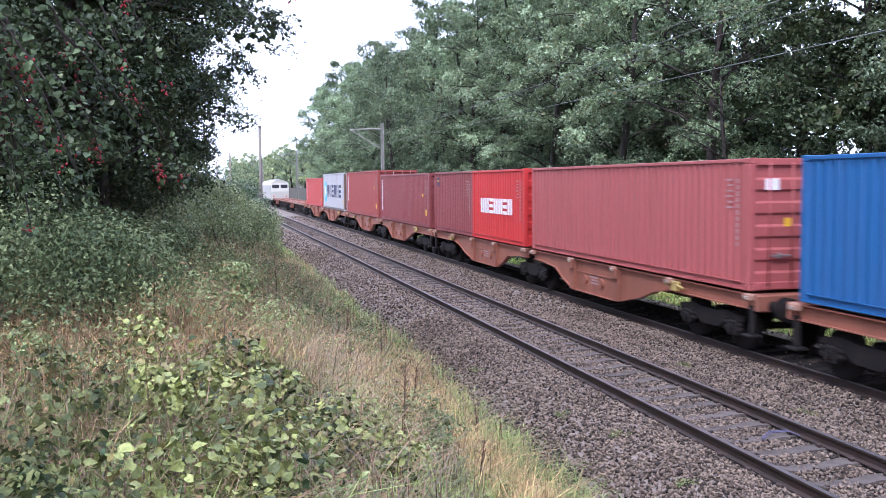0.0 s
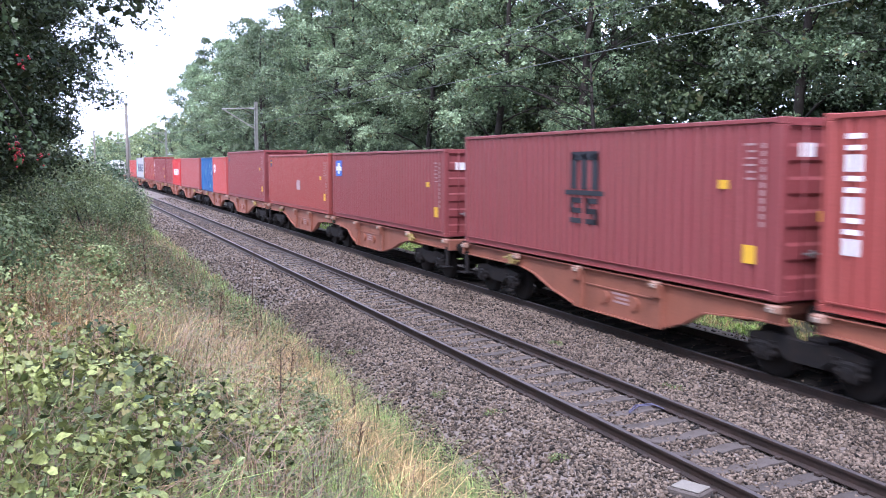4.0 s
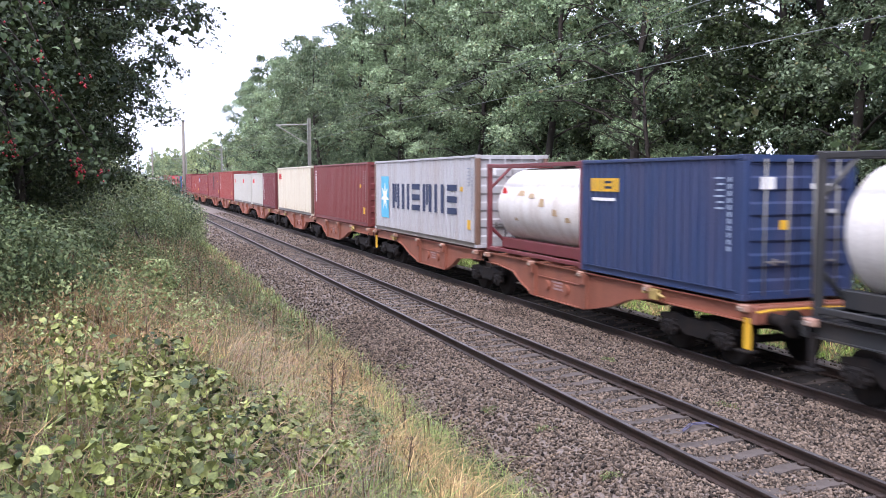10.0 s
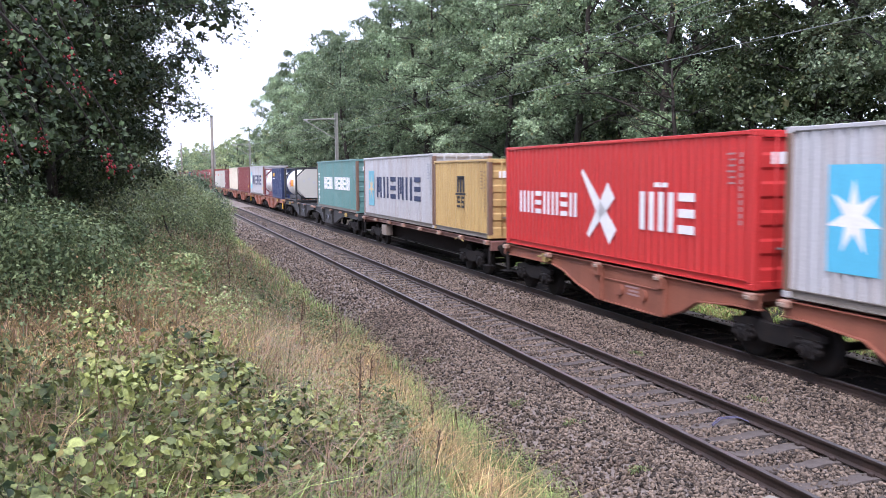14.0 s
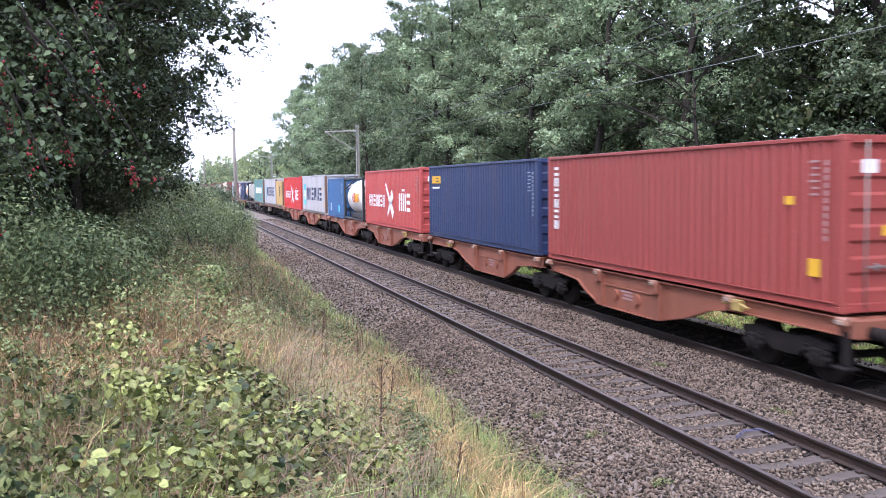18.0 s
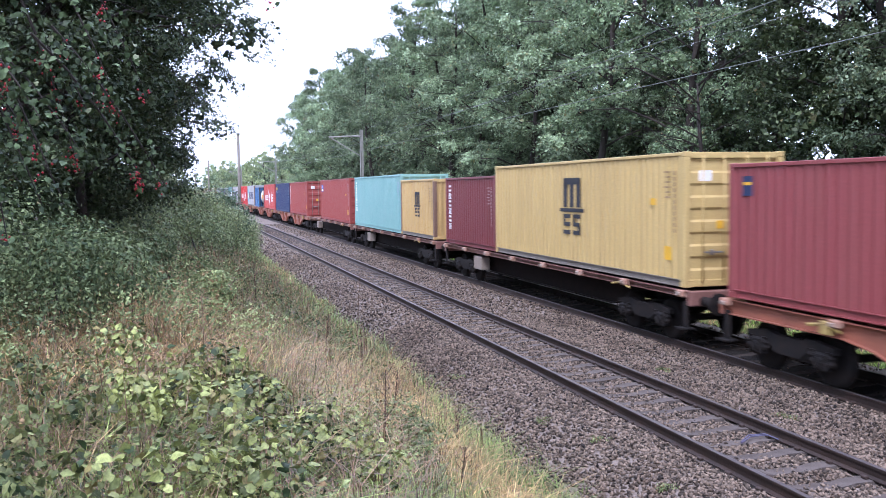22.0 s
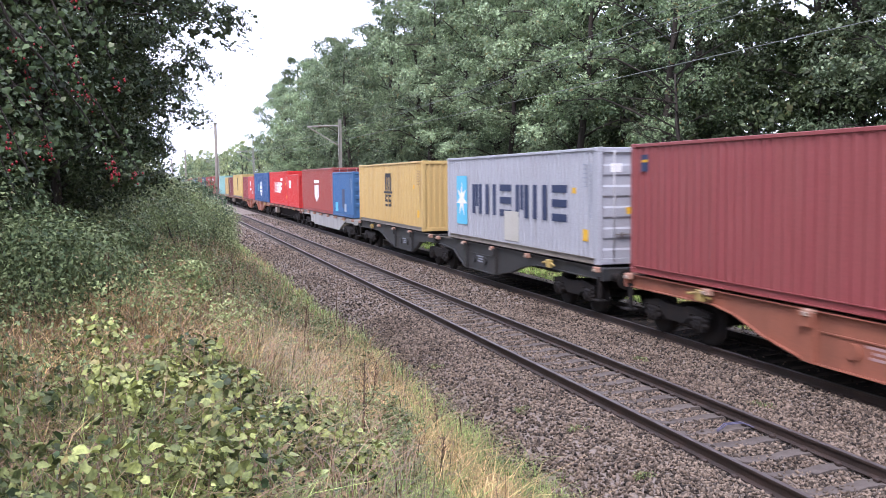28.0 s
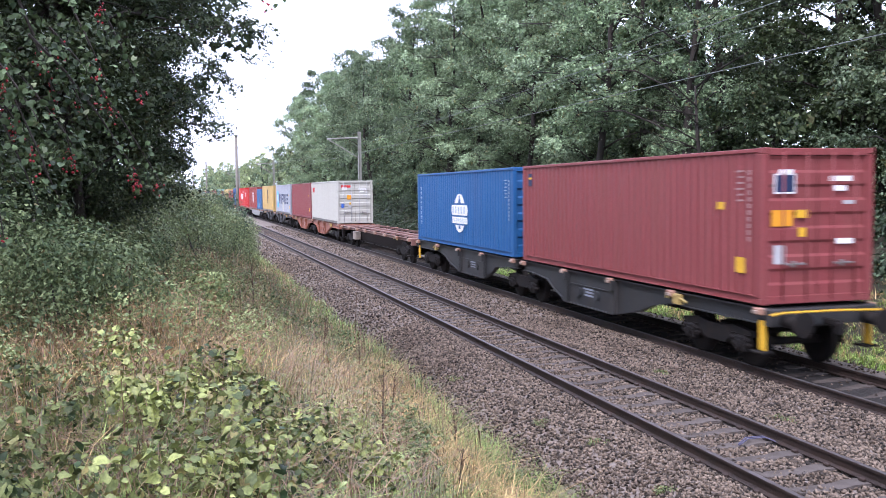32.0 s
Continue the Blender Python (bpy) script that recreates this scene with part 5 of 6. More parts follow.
load(-431.28, "brown", FORTY, HC, "badge", "tall brown-red container with a small badge")
c = load(-444.15, "white", FORTY, HC, "corner_red", "tall white container with a red corner mark and door labels")
for x0, x1, z0, z1, tone in ((-0.95, -0.3, 2.42, 2.58, "red"), (-0.55, -0.22, 1.62, 1.92, "amber"), (-0.95, -0.72, 1.05, 1.35, "blue"), (-0.5, -0.28, 1.05, 1.35, "grey")):
    door_label(c, FORTY / 2, x0, x1, z0, z1, MARK[tone])
twin(-443.8)
flat(-458.0, "oxide", EMPTY_WORDS)
load(-477.94, "blue", FORTY, HC, "cosco", "tall bright blue container with a white round emblem")
c = load(-491.0, "brown", FORTY, HC, "badge", "tall brown-red container with a badge, last on the train")
for x0, x1, z0, z1, tone in ((-0.95, -0.5, 2.05, 2.42, "white"), (-0.92, -0.53, 2.08, 2.39, "navy"), (-1.0, -0.55, 1.45, 1.75, "amber"), (-0.48, -0.2, 1.6, 1.75, "yellow"), (0.4, 0.8, 1.1, 1.2, "white"), (-0.95, -0.7, 0.75, 1.1, "grey")):
    door_label(c, FORTY / 2 + (0.004 if tone == "navy" else 0), x0, x1, z0, z1, MARK[tone])
twin(-490.55, "black", bright=True)


def run(t):
    """How far the train has gone at t seconds, in metres."""
    u = t / 32.0
    return 495.469 * u + 4.998 * u ** 2 + 72.898 * u ** 3 - 105.321 * u ** 4 + 49.645 * u ** 5


def on_line(s, z):
    """The pose of a vehicle at s along the far track."""
    turn = math.degrees(math.atan2(bend(s + 3) - bend(s - 3), 6.0))
    return pose(TRACK_FAR + bend(s), s, z, 0, 0, -turn)


def motions():
    for ob, off, z in MOVERS:
        walk(ob, [(t, on_line(run(t) + off, z)) for t in range(0, 33)])


# ---- plants ----
def leaf_cloud(centres, normals, sizes, aspect=0.55, droop=0.25, gen=None, lobes=False, tri=False):
    """Leaves as small folded blades: arrays of their centres, the way they face, and sizes. Returns vertices and faces."""
    gen = gen or rng
    n = len(centres)
    nv = normals + gen.normal(0, 0.55 if lobes else 0.45, (n, 3))
    nv /= np.linalg.norm(nv, axis=1)[:, None] + 1e-9
    u = np.cross(nv, gen.normal(0, 1, (n, 3)))
    u /= np.linalg.norm(u, axis=1)[:, None] + 1e-9
    w = np.cross(nv, u)
    s = sizes[:, None]
    up = nv * s * 0.12
    if lobes:  # broad toothed leaves, folded along the midrib, the tip bent down
        rad = np.array([0.30, 0.53, 0.47, 0.56, 0.48, 0.66, 0.48, 0.56, 0.47, 0.53])
        ang = np.linspace(0, 2 * math.pi, 10, endpoint=False) + math.pi
        fold, bow = gen.uniform(0.02, 0.22, (n, 1)), gen.uniform(0.2, 1.6, (n, 1)) * droop
        ring = [centres + (u * math.cos(t_) + w * aspect * math.sin(t_)) * s * r_ * gen.normal(1.0, 0.07, (n, 1)) + nv * s * (fold * abs(math.sin(t_)) - bow * max(0.0, math.cos(t_)) ** 2 + gen.normal(0, 0.03, (n, 1))) for t_, r_ in zip(ang, rad)]
        v = np.stack([centres] + ring, 1)
        f = np.array([(0, 1 + i_, 1 + (i_ + 1) % 10) for i_ in range(10)])
        return v.reshape(-1, 3), (f[None] + (np.arange(n) * 11)[:, None, None]).reshape(-1, 3)
    elif tri:
        v = np.stack([centres - u * s * 0.45 + w * s * aspect * 0.6, centres - u * s * 0.35 - w * s * aspect * 0.6, centres + u * s * 0.6 - nv * s * droop], 1)
        f = np.array([(0, 1, 2)])
        return v.reshape(-1, 3), (f[None] + (np.arange(n) * 3)[:, None, None]).reshape(-1, 3)
    else:
        v = np.stack([centres - u * s * 0.5, centres + w * s * aspect * 0.5 + up, centres + u * s * 0.5 - nv * s * droop, centres - w * s * aspect * 0.5 + up], 1)
        f = np.array([(0, 1, 2, 3)])
        k = 4
    return v.reshape(-1, 3), (f[None] + (np.arange(n) * k)[:, None, None]).reshape(-1, 4)


def clump_points(gen, centres, radii, per, flat_=0.6):
    """Points scattered in and on soft ellipsoids; also the outward directions."""
    n = len(centres)
    d = gen.normal(0, 1, (n * per, 3))
    d /= np.linalg.norm(d, axis=1)[:, None]
    r = gen.random(n * per) ** 0.27
    c = np.repeat(centres, per, 0)
    rad = np.repeat(radii, per)
    p = c + d * (r * rad)[:, None] * np.array([1, 1, flat_])
    out = d * 1.1 + np.array([0, 0, 0.55])
    return p, out


LEAF = {
    "oak": leaf_material("oak_leaves", (0.038, 0.064, 0.032), (0.195, 0.262, 0.140), (0.29, 0.25, 0.11), 0.03, 0.35, 0.34, 0.48, 0.3),
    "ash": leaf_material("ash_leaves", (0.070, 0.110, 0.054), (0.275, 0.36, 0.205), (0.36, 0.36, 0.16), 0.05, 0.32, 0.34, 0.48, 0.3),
    # pale green of the far trees, its colour lightened further for distance haze
    "pale": leaf_material("haze_pale_green_leaves", (0.095, 0.132, 0.056), (0.29, 0.345, 0.155), (0.40, 0.38, 0.16), 0.05, 0.15, 0.3, 0.45),
    # leaf tone lowered to stand for shade inside the wood and backlit crowns
    "dark": leaf_material("shade_dark_leaves", (0.024, 0.042, 0.019), (0.105, 0.142, 0.060), (0.18, 0.18, 0.07), 0.02, 0.5, 0.14, 0.55, 0.28),
    "hedge": leaf_material("hedge_leaves", (0.058, 0.090, 0.040), (0.26, 0.31, 0.135), (0.30, 0.27, 0.12), 0.06, 0.8, 0.25, 0.5, 0.35),
    "bramble": leaf_material("bramble_leaves", (0.028, 0.054, 0.017), (0.42, 0.46, 0.145), (0.52, 0.45, 0.16), 0.08, 1.4, 0.15, 0.5, 0.3),
    "ivy": leaf_material("ivy_leaves", (0.024, 0.044, 0.024), (0.082, 0.120, 0.062), (0.26, 0.26, 0.13), 0.03, 0.8, 0.2, 0.5, 0.3),
    "grass": leaf_material("green_grass", (0.080, 0.130, 0.036), (0.30, 0.375, 0.125), (0.46, 0.36, 0.19), 0.16, 0.9, 0.3, 0.7, 0.15),
    "straw": leaf_material("dry_grass", (0.22, 0.135, 0.062), (0.52, 0.375, 0.18), (0.22, 0.22, 0.08), 0.14, 0.9, 0.3, 0.7, 0.15),
    "weed": leaf_material("weed_leaves", (0.060, 0.090, 0.040), (0.245, 0.285, 0.125), (0.34, 0.23, 0.12), 0.18, 0.9, 0.25, 0.7, 0.15),
    "stalk": leaf_material("dead_stalks", (0.10, 0.060, 0.038), (0.29, 0.18, 0.10), (0.12, 0.13, 0.05), 0.2, 0.9, 0.1),
    # hedge leaves again, darker: the shade under the trees is in the colour
    "under": leaf_material("shade_dark_hedge_leaves", (0.038, 0.064, 0.027), (0.155, 0.195, 0.086), (0.22, 0.20, 0.09), 0.04, 0.9, 0.2, 0.6, 0.2),
    # bramble leaves with about half the light tone, darkened as shade beside the trees
    "nettle": leaf_material("shade_dark_bramble_leaves", (0.024, 0.040, 0.015), (0.20, 0.225, 0.080), (0.34, 0.33, 0.13), 0.08, 1.6, 0.15, 0.6, 0.2),
    "lush": leaf_material("bright_grass", (0.13, 0.21, 0.04), (0.29, 0.40, 0.09), None, 0.0, 0.9, 0.3),
    "thorn": leaf_material("hawthorn_leaves", (0.012, 0.023, 0.009), (0.060, 0.090, 0.038), (0.22, 0.26, 0.14), 0.03, 2.0, 0.14, 0.55, 0.25),
}


def spray_points(gen, centres, radii, sprays, per, reach, outward):
    """Leaves gathered in flat drooping sprays over the upper and outer side of each clump; also the way they face."""
    n = len(centres)
    d = gen.normal(0, 1, (n * sprays, 3)) + np.repeat(outward, sprays, 0) * 0.9 + np.array([0, 0, 0.55])
    d /= np.linalg.norm(d, axis=1)[:, None]
    r = np.repeat(radii, sprays) * gen.uniform(0.35, 1.08, n * sprays)
    c = np.repeat(centres, sprays, 0) + d * r[:, None] * np.array([1, 1, 0.62])
    face = d * np.array([0.75, 0.75, 0.3]) + np.array([0, 0, 0.75]) + gen.normal(0, 0.25 if per > 20 else 0.5, (n * sprays, 3))
    face /= np.linalg.norm(face, axis=1)[:, None]
    q = gen.normal(0, 1, (n * sprays * per, 3))
    nv = np.repeat(face, per, 0)
    q -= nv * (q * nv).sum(1)[:, None] * (0.72 if per > 20 else 0.35)
    q *= np.repeat(gen.uniform(0.6, 1.3, n * sprays), per)[:, None] * reach * 0.55
    sink = (q ** 2).sum(1) * (0.5 / reach)
    p = np.repeat(c, per, 0) + q - np.array([0, 0, 1.0]) * sink[:, None]
    return p, nv


def tree_mesh(seed, height, spread_, trunk, limbs, sprays, per, size, low=0.25, puff=1.0, core=12, reach=0.34, fork=4):
    """Trunk, limbs that fork, and a crown of leaf sprays round the limbs' ends. Returns a tube Geo and the crown mesh."""
    gen = np.random.default_rng(seed)
    wood = Geo()
    lean = gen.normal(0, 0.035, 2)
    axis = [Vector((lean[0] * h * height + 0.42 * math.sin(5 * h + seed), lean[1] * h * height + 0.35 * math.sin(4 * h + 2 * seed), h * height)) for h in np.linspace(0, 0.92, 9)]
    wood.tube(axis, [trunk * (1 - 0.88 * h) * (1.3 if i == 0 else 1) for i, h in enumerate(np.linspace(0, 0.92, 9))], 10)
    lobe = gen.uniform(0, 6.28, 3)
    cs, rs, outs = [], [], []
    for i in range(limbs):
        h = low + (0.97 - low) * ((i + 0.5) / limbs) ** 0.9
        ang = i * 2.39996 + gen.normal(0, 0.3)
        prof = math.sin(math.pi * min(1, max(0.05, (h - low * 0.55) / (1.08 - low * 0.55))) ** 0.72)
        length = spread_ * prof * (0.82 + 0.26 * math.sin(2 * ang + lobe[0] + 5 * h) + 0.16 * math.sin(3 * ang + lobe[1] - 7 * h)) * gen.uniform(0.75, 1.12)
        k = min(7, int(h * 0.8 / 0.92 * 8))
        root = axis[k].lerp(axis[k + 1], 0.5)
        rise = 0.25 + 0.75 * h * gen.uniform(0.6, 1.3)
        d = Vector((math.cos(ang), math.sin(ang), 0))
        start = Vector((root.x, root.y, max(0.1 * height, h * height - rise * length * 0.55)))
        tip = start + d * length + Vector((0, 0, rise * length * 0.62))
        mid = start.lerp(tip, 0.55) + Vector((0, 0, 0.14 * length))
        thick = trunk * (0.34 - 0.22 * h)
        if per > 20 or i % 2:
            wood.tube([start, start.lerp(mid, 0.5) + Vector((0, 0, 0.03 * length)), mid, tip], [thick, thick * 0.8, thick * 0.55, 0.012], 5)
        side = d.cross(Vector((0, 0, 1)))
        if per > 20:  # leafy shoots close to the trunk
            cs.append(start + d * gen.uniform(0.35, 0.9) + side * gen.normal(0, 0.4) + Vector((0, 0, gen.uniform(-0.3, 0.6))))
            rs.append(puff * gen.uniform(0.5, 0.85) * (0.42 + 0.08 * spread_))
            outs.append((d.x, d.y, 0.1))
        for j in range(fork):
            u = (0.42, 0.62, 0.8, 1.0, 0.9)[j]
            base = start.lerp(mid, u / 0.55) if u < 0.55 else mid.lerp(tip, (u - 0.55) / 0.45)
            away = (side * (-1 if j % 2 else 1) * gen.uniform(0.35, 1.0) + d * gen.uniform(0.1, 0.6) + Vector((0, 0, gen.uniform(-0.35, 0.45)))) * (0.34 * length + 0.25) * (1.1 - 0.75 * u)
            end = base + away
            if j < fork - 1 and per > 20:
                wood.tube([base, base.lerp(end, 0.5) + Vector((0, 0, 0.05)), end], [thick * 0.42, thick * 0.28, 0.008], 4)
            cs.append(end)
            rs.append(puff * gen.uniform(0.65, 1.2) * (0.42 + 0.10 * spread_) * (0.75 + 0.25 * prof))
            o = (end - Vector((root.x, root.y, end.z))).normalized()
            outs.append((o.x, o.y, 0.15))
    cs = np.array([tuple(c) for c in cs])
    rs, outs = np.array(rs), np.array(outs)
    p, out = spray_points(gen, cs, rs, sprays, per, reach, outs)
    sizes = gen.uniform(0.65, 1.25, len(p)) * size
    if core:  # older foliage along the twigs inside each clump
        q, out2 = clump_points(gen, cs, rs * 0.6, core)
        p, out = np.concatenate([p, q]), np.concatenate([out, out2])
        sizes = np.concatenate([sizes, gen.uniform(0.8, 1.3, len(q)) * min(0.45, size * 2.0)])
    v, f = leaf_cloud(p, out, sizes, 0.62, 0.22, gen)
    return wood, fast_mesh("crown", v, f)


def tree(kind, words, seed, height, spread_, trunk, limbs, sprays, per, size, low=0.25, puff=1.0, core=12, reach=0.34, fork=4):
    t = tagged(new("tree"), words, "tree", "trees along the railway")
    wood, crown = tree_mesh(seed, height, spread_, trunk, limbs, sprays, per, size, low, puff, core, reach, fork)
    part("trunk", wood, BARK, t, smooth=True)
    place("crown", crown, LEAF[kind], t)
    return t


# the wood on the far bank
gen = np.random.default_rng(11)
STOCK = [tree("oak", "tall dense dark green broadleaf tree on the bank", 1, 16.5, 4.6, 0.22, 28, 9, 32, 0.118, 0.07, 1.05, 16, 0.32),
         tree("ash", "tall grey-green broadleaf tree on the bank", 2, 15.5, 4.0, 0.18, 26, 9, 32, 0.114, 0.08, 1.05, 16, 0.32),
         tree("oak", "broad dark green tree with low boughs", 3, 15.0, 5.0, 0.24, 28, 9, 32, 0.118, 0.05, 1.05, 16, 0.32),
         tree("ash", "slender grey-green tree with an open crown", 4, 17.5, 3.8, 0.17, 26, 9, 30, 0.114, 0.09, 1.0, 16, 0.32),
         tree("dark", "deep green tree, leaf colour darkened for shade", 5, 16.0, 4.2, 0.30, 20, 5, 9, 0.34, 0.10, 1.1, 8, 0.5),
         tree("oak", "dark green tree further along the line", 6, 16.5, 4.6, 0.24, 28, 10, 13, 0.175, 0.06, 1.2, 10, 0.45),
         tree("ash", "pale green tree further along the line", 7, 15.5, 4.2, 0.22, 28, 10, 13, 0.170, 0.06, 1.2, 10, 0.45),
         tree("pale", "distant pale green tree beside the line, leaf colour lightened for haze", 8, 14.0, 5.2, 0.28, 16, 5, 6, 0.62, 0.03, 1.25, 4, 0.6, 3),
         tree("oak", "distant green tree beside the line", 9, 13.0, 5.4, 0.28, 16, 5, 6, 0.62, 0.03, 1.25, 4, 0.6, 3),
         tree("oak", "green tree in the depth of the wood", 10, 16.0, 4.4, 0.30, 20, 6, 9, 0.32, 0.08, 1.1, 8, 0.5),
         tree("dark", "low tree under the wood, leaf colour darkened for shade", 11, 6.5, 3.4, 0.10, 14, 6, 8, 0.26, 0.03, 1.25, 12, 0.45, 3),
         tree("dark", "leafy tree at the edge of the hollow, shade put into its leaf colour", 12, 16.5, 4.6, 0.20, 26, 8, 24, 0.145, 0.16, 1.05, 12, 0.36)]
used = set()


def plant(which, x, y, scale, turn):
    x += bend(y)
    m = pose(x, y, ground_z(x, y) - 0.1, 0, 0, turn)
    src = STOCK[which]
    if which not in used:
        used.add(which)
        src.matrix_basis = m
        t = src
    else:
        t = copy_thing(src, m)
    t.scale = (scale,) * 3
    return t


order = [1, 0, 3, 2, 0, 1, 3, 2, 1, 0]
i = 0
y = -6.0
while y < 74:  # the front row, close to the line
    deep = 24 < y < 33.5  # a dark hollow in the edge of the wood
    # trees in the hollow take the leaf colour that has shade in it
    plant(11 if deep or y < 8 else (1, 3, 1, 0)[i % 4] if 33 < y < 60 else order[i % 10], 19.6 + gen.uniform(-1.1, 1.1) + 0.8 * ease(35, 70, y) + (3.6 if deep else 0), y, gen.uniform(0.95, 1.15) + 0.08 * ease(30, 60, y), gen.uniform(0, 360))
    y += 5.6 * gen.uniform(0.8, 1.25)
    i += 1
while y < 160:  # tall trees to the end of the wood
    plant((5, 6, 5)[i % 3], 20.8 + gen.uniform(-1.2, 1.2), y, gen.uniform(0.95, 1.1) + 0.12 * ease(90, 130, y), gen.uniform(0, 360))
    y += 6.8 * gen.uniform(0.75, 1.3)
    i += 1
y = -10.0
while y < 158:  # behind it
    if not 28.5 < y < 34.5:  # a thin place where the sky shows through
        # nearer trees here carry the wood's inner shade in their leaf colour
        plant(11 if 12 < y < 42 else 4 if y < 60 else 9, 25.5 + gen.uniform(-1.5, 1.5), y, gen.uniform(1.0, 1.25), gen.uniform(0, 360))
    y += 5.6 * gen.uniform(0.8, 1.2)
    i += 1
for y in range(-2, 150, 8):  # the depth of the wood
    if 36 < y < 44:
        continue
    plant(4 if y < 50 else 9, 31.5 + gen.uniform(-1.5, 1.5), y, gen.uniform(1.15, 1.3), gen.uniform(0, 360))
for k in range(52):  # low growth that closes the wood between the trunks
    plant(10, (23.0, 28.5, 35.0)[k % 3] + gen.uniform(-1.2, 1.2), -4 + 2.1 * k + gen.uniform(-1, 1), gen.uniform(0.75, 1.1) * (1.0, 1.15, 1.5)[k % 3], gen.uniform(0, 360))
y = 166.0
while y < 520:  # the line runs on between lower trees
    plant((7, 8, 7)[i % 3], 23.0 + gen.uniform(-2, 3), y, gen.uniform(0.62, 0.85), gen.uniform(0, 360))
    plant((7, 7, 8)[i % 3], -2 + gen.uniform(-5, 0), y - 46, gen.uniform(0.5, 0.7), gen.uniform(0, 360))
    y += 8.5
    i += 1
for k in range(40):  # a wooded rise closes the view
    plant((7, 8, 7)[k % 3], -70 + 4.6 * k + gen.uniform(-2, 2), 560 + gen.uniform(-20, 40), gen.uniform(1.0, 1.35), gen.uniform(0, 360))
for y in range(2, 100, 9):
    plant(9, -11.5 - gen.uniform(0, 3), y, gen.uniform(0.8, 1.0), gen.uniform(0, 360))


def thicket(name, kind, words, category, spots, per, size, aspect=0.6, seed=1, lobes=False, stems=True):
    """A shrub mass: spots of (x, y, radius, height above ground)."""
    g2 = np.random.default_rng(seed)
    c = np.array([(x + bend(y), y, ground_z(x + bend(y), y) + h) for x, y, r, h in spots])
    p, out = clump_points(g2, c, np.array([s[2] for s in spots]), per, 0.85)
    v, f = leaf_cloud(p, out, (0.45 + 0.95 * g2.random(len(p)) ** (1.8 if lobes else 1.0)) * size, aspect, 0.2, g2, lobes, not lobes)
    t = tagged(new(name), words, category, kind="stuff" if category == "undergrowth" else "")
    place("leaves", fast_mesh(name, v, f, lobes), LEAF[kind], t)
    if stems:
        wood = Geo()
        for k in range(0, len(spots), 2):
            x, y, z = c[k]
            z0 = ground_z(x, y)
            wood.tube([(x + 0.3, y - 0.2, z0 - 0.1), (x + 0.1, y, (z0 + z) / 2), (x, y, z)], [0.022, 0.016, 0.008], 5)
        part("stem_tangle", wood, BARK, t)["kind"] = "stuff"
    return t


# ivy and shrubs on the far bank
gen = np.random.default_rng(21)
spots = []
for k in range(1500):
    x, y = 15.4 + 7.0 * gen.random(), gen.uniform(4, 92)
    if y < 29 and x < 18.1 + 0.5 * noise.noise((y * 0.5, 3.0, 0.0)):
        continue
    if x > 15.9 or noise.noise((y * 0.3, 1.0, 0.0)) < 0.1:
        spots.append((x, y, gen.uniform(0.35, 0.75), gen.uniform(0.0, 0.45)))
thicket("ivy_bank", "ivy", "ivy and bramble covering the bank under the trees", "undergrowth", spots, 95, 0.125, 0.9, 22, stems=False)
spots = []
for k in range(230):
    y = gen.uniform(6, 110)
    spots.append((18.0 + gen.uniform(-0.9, 5.0), y, gen.uniform(0.6, 1.2), gen.uniform(0.3, 0.9 + 2.7 * ease(34, 50, y))))
thicket("shrub", "ivy", "mixed green shrubs at the foot of the wood", "shrub", spots, 300, 0.105, 0.65, 23)

# the trees and hedge on the camera's side; their darker leaf colours hold shade
near_tree = tree("dark", "broadleaf tree overhanging the bank, leaf colour darkened for shade", 31, 11.0, 3.9, 0.15, 36, 10, 28, 0.076, 0.17, 0.9, 26, 0.20)
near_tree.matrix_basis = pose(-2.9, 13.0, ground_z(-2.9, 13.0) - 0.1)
near_tree_2 = tree("dark", "green tree behind the hedge, leaf colour darkened for shade", 32, 11.0, 3.8, 0.14, 36, 10, 28, 0.078, 0.15, 0.9, 26, 0.20)
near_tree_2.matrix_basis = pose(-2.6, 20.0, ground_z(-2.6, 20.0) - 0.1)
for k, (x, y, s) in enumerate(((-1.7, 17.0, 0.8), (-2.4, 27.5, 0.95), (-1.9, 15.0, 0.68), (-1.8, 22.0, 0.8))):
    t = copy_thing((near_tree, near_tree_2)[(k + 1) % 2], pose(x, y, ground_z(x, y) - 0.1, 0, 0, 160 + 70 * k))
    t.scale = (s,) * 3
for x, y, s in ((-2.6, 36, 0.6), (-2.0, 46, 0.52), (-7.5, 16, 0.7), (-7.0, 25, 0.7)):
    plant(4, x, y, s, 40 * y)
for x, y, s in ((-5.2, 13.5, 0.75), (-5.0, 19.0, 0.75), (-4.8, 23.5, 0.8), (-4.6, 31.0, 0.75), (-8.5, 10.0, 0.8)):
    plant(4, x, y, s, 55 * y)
gen = np.random.default_rng(41)
spots = []
for k in range(290):
    y = gen.uniform(8.5, 70)
    edge = -1.6 + 5.2 * ease(10, 52, y)
    spots.append((edge - abs(gen.normal(0, 1.2)), y, gen.uniform(0.4, 0.85), gen.uniform(0.1, 1.4 + 0.35 * ease(14, 34, y))))
thicket("hedge", "hedge", "tangled green hedge along the top of the bank", "hedge", [q for q in spots if q[1] > 17], 620, 0.066, 0.6, 42)
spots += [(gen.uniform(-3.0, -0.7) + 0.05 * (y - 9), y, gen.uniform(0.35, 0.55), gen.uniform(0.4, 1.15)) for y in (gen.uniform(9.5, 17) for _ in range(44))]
thicket("hedge", "under", "dark green hedge under the trees, shade put into its leaf colour", "hedge", [q for q in spots if q[1] <= 17], 800, 0.044, 0.6, 43)

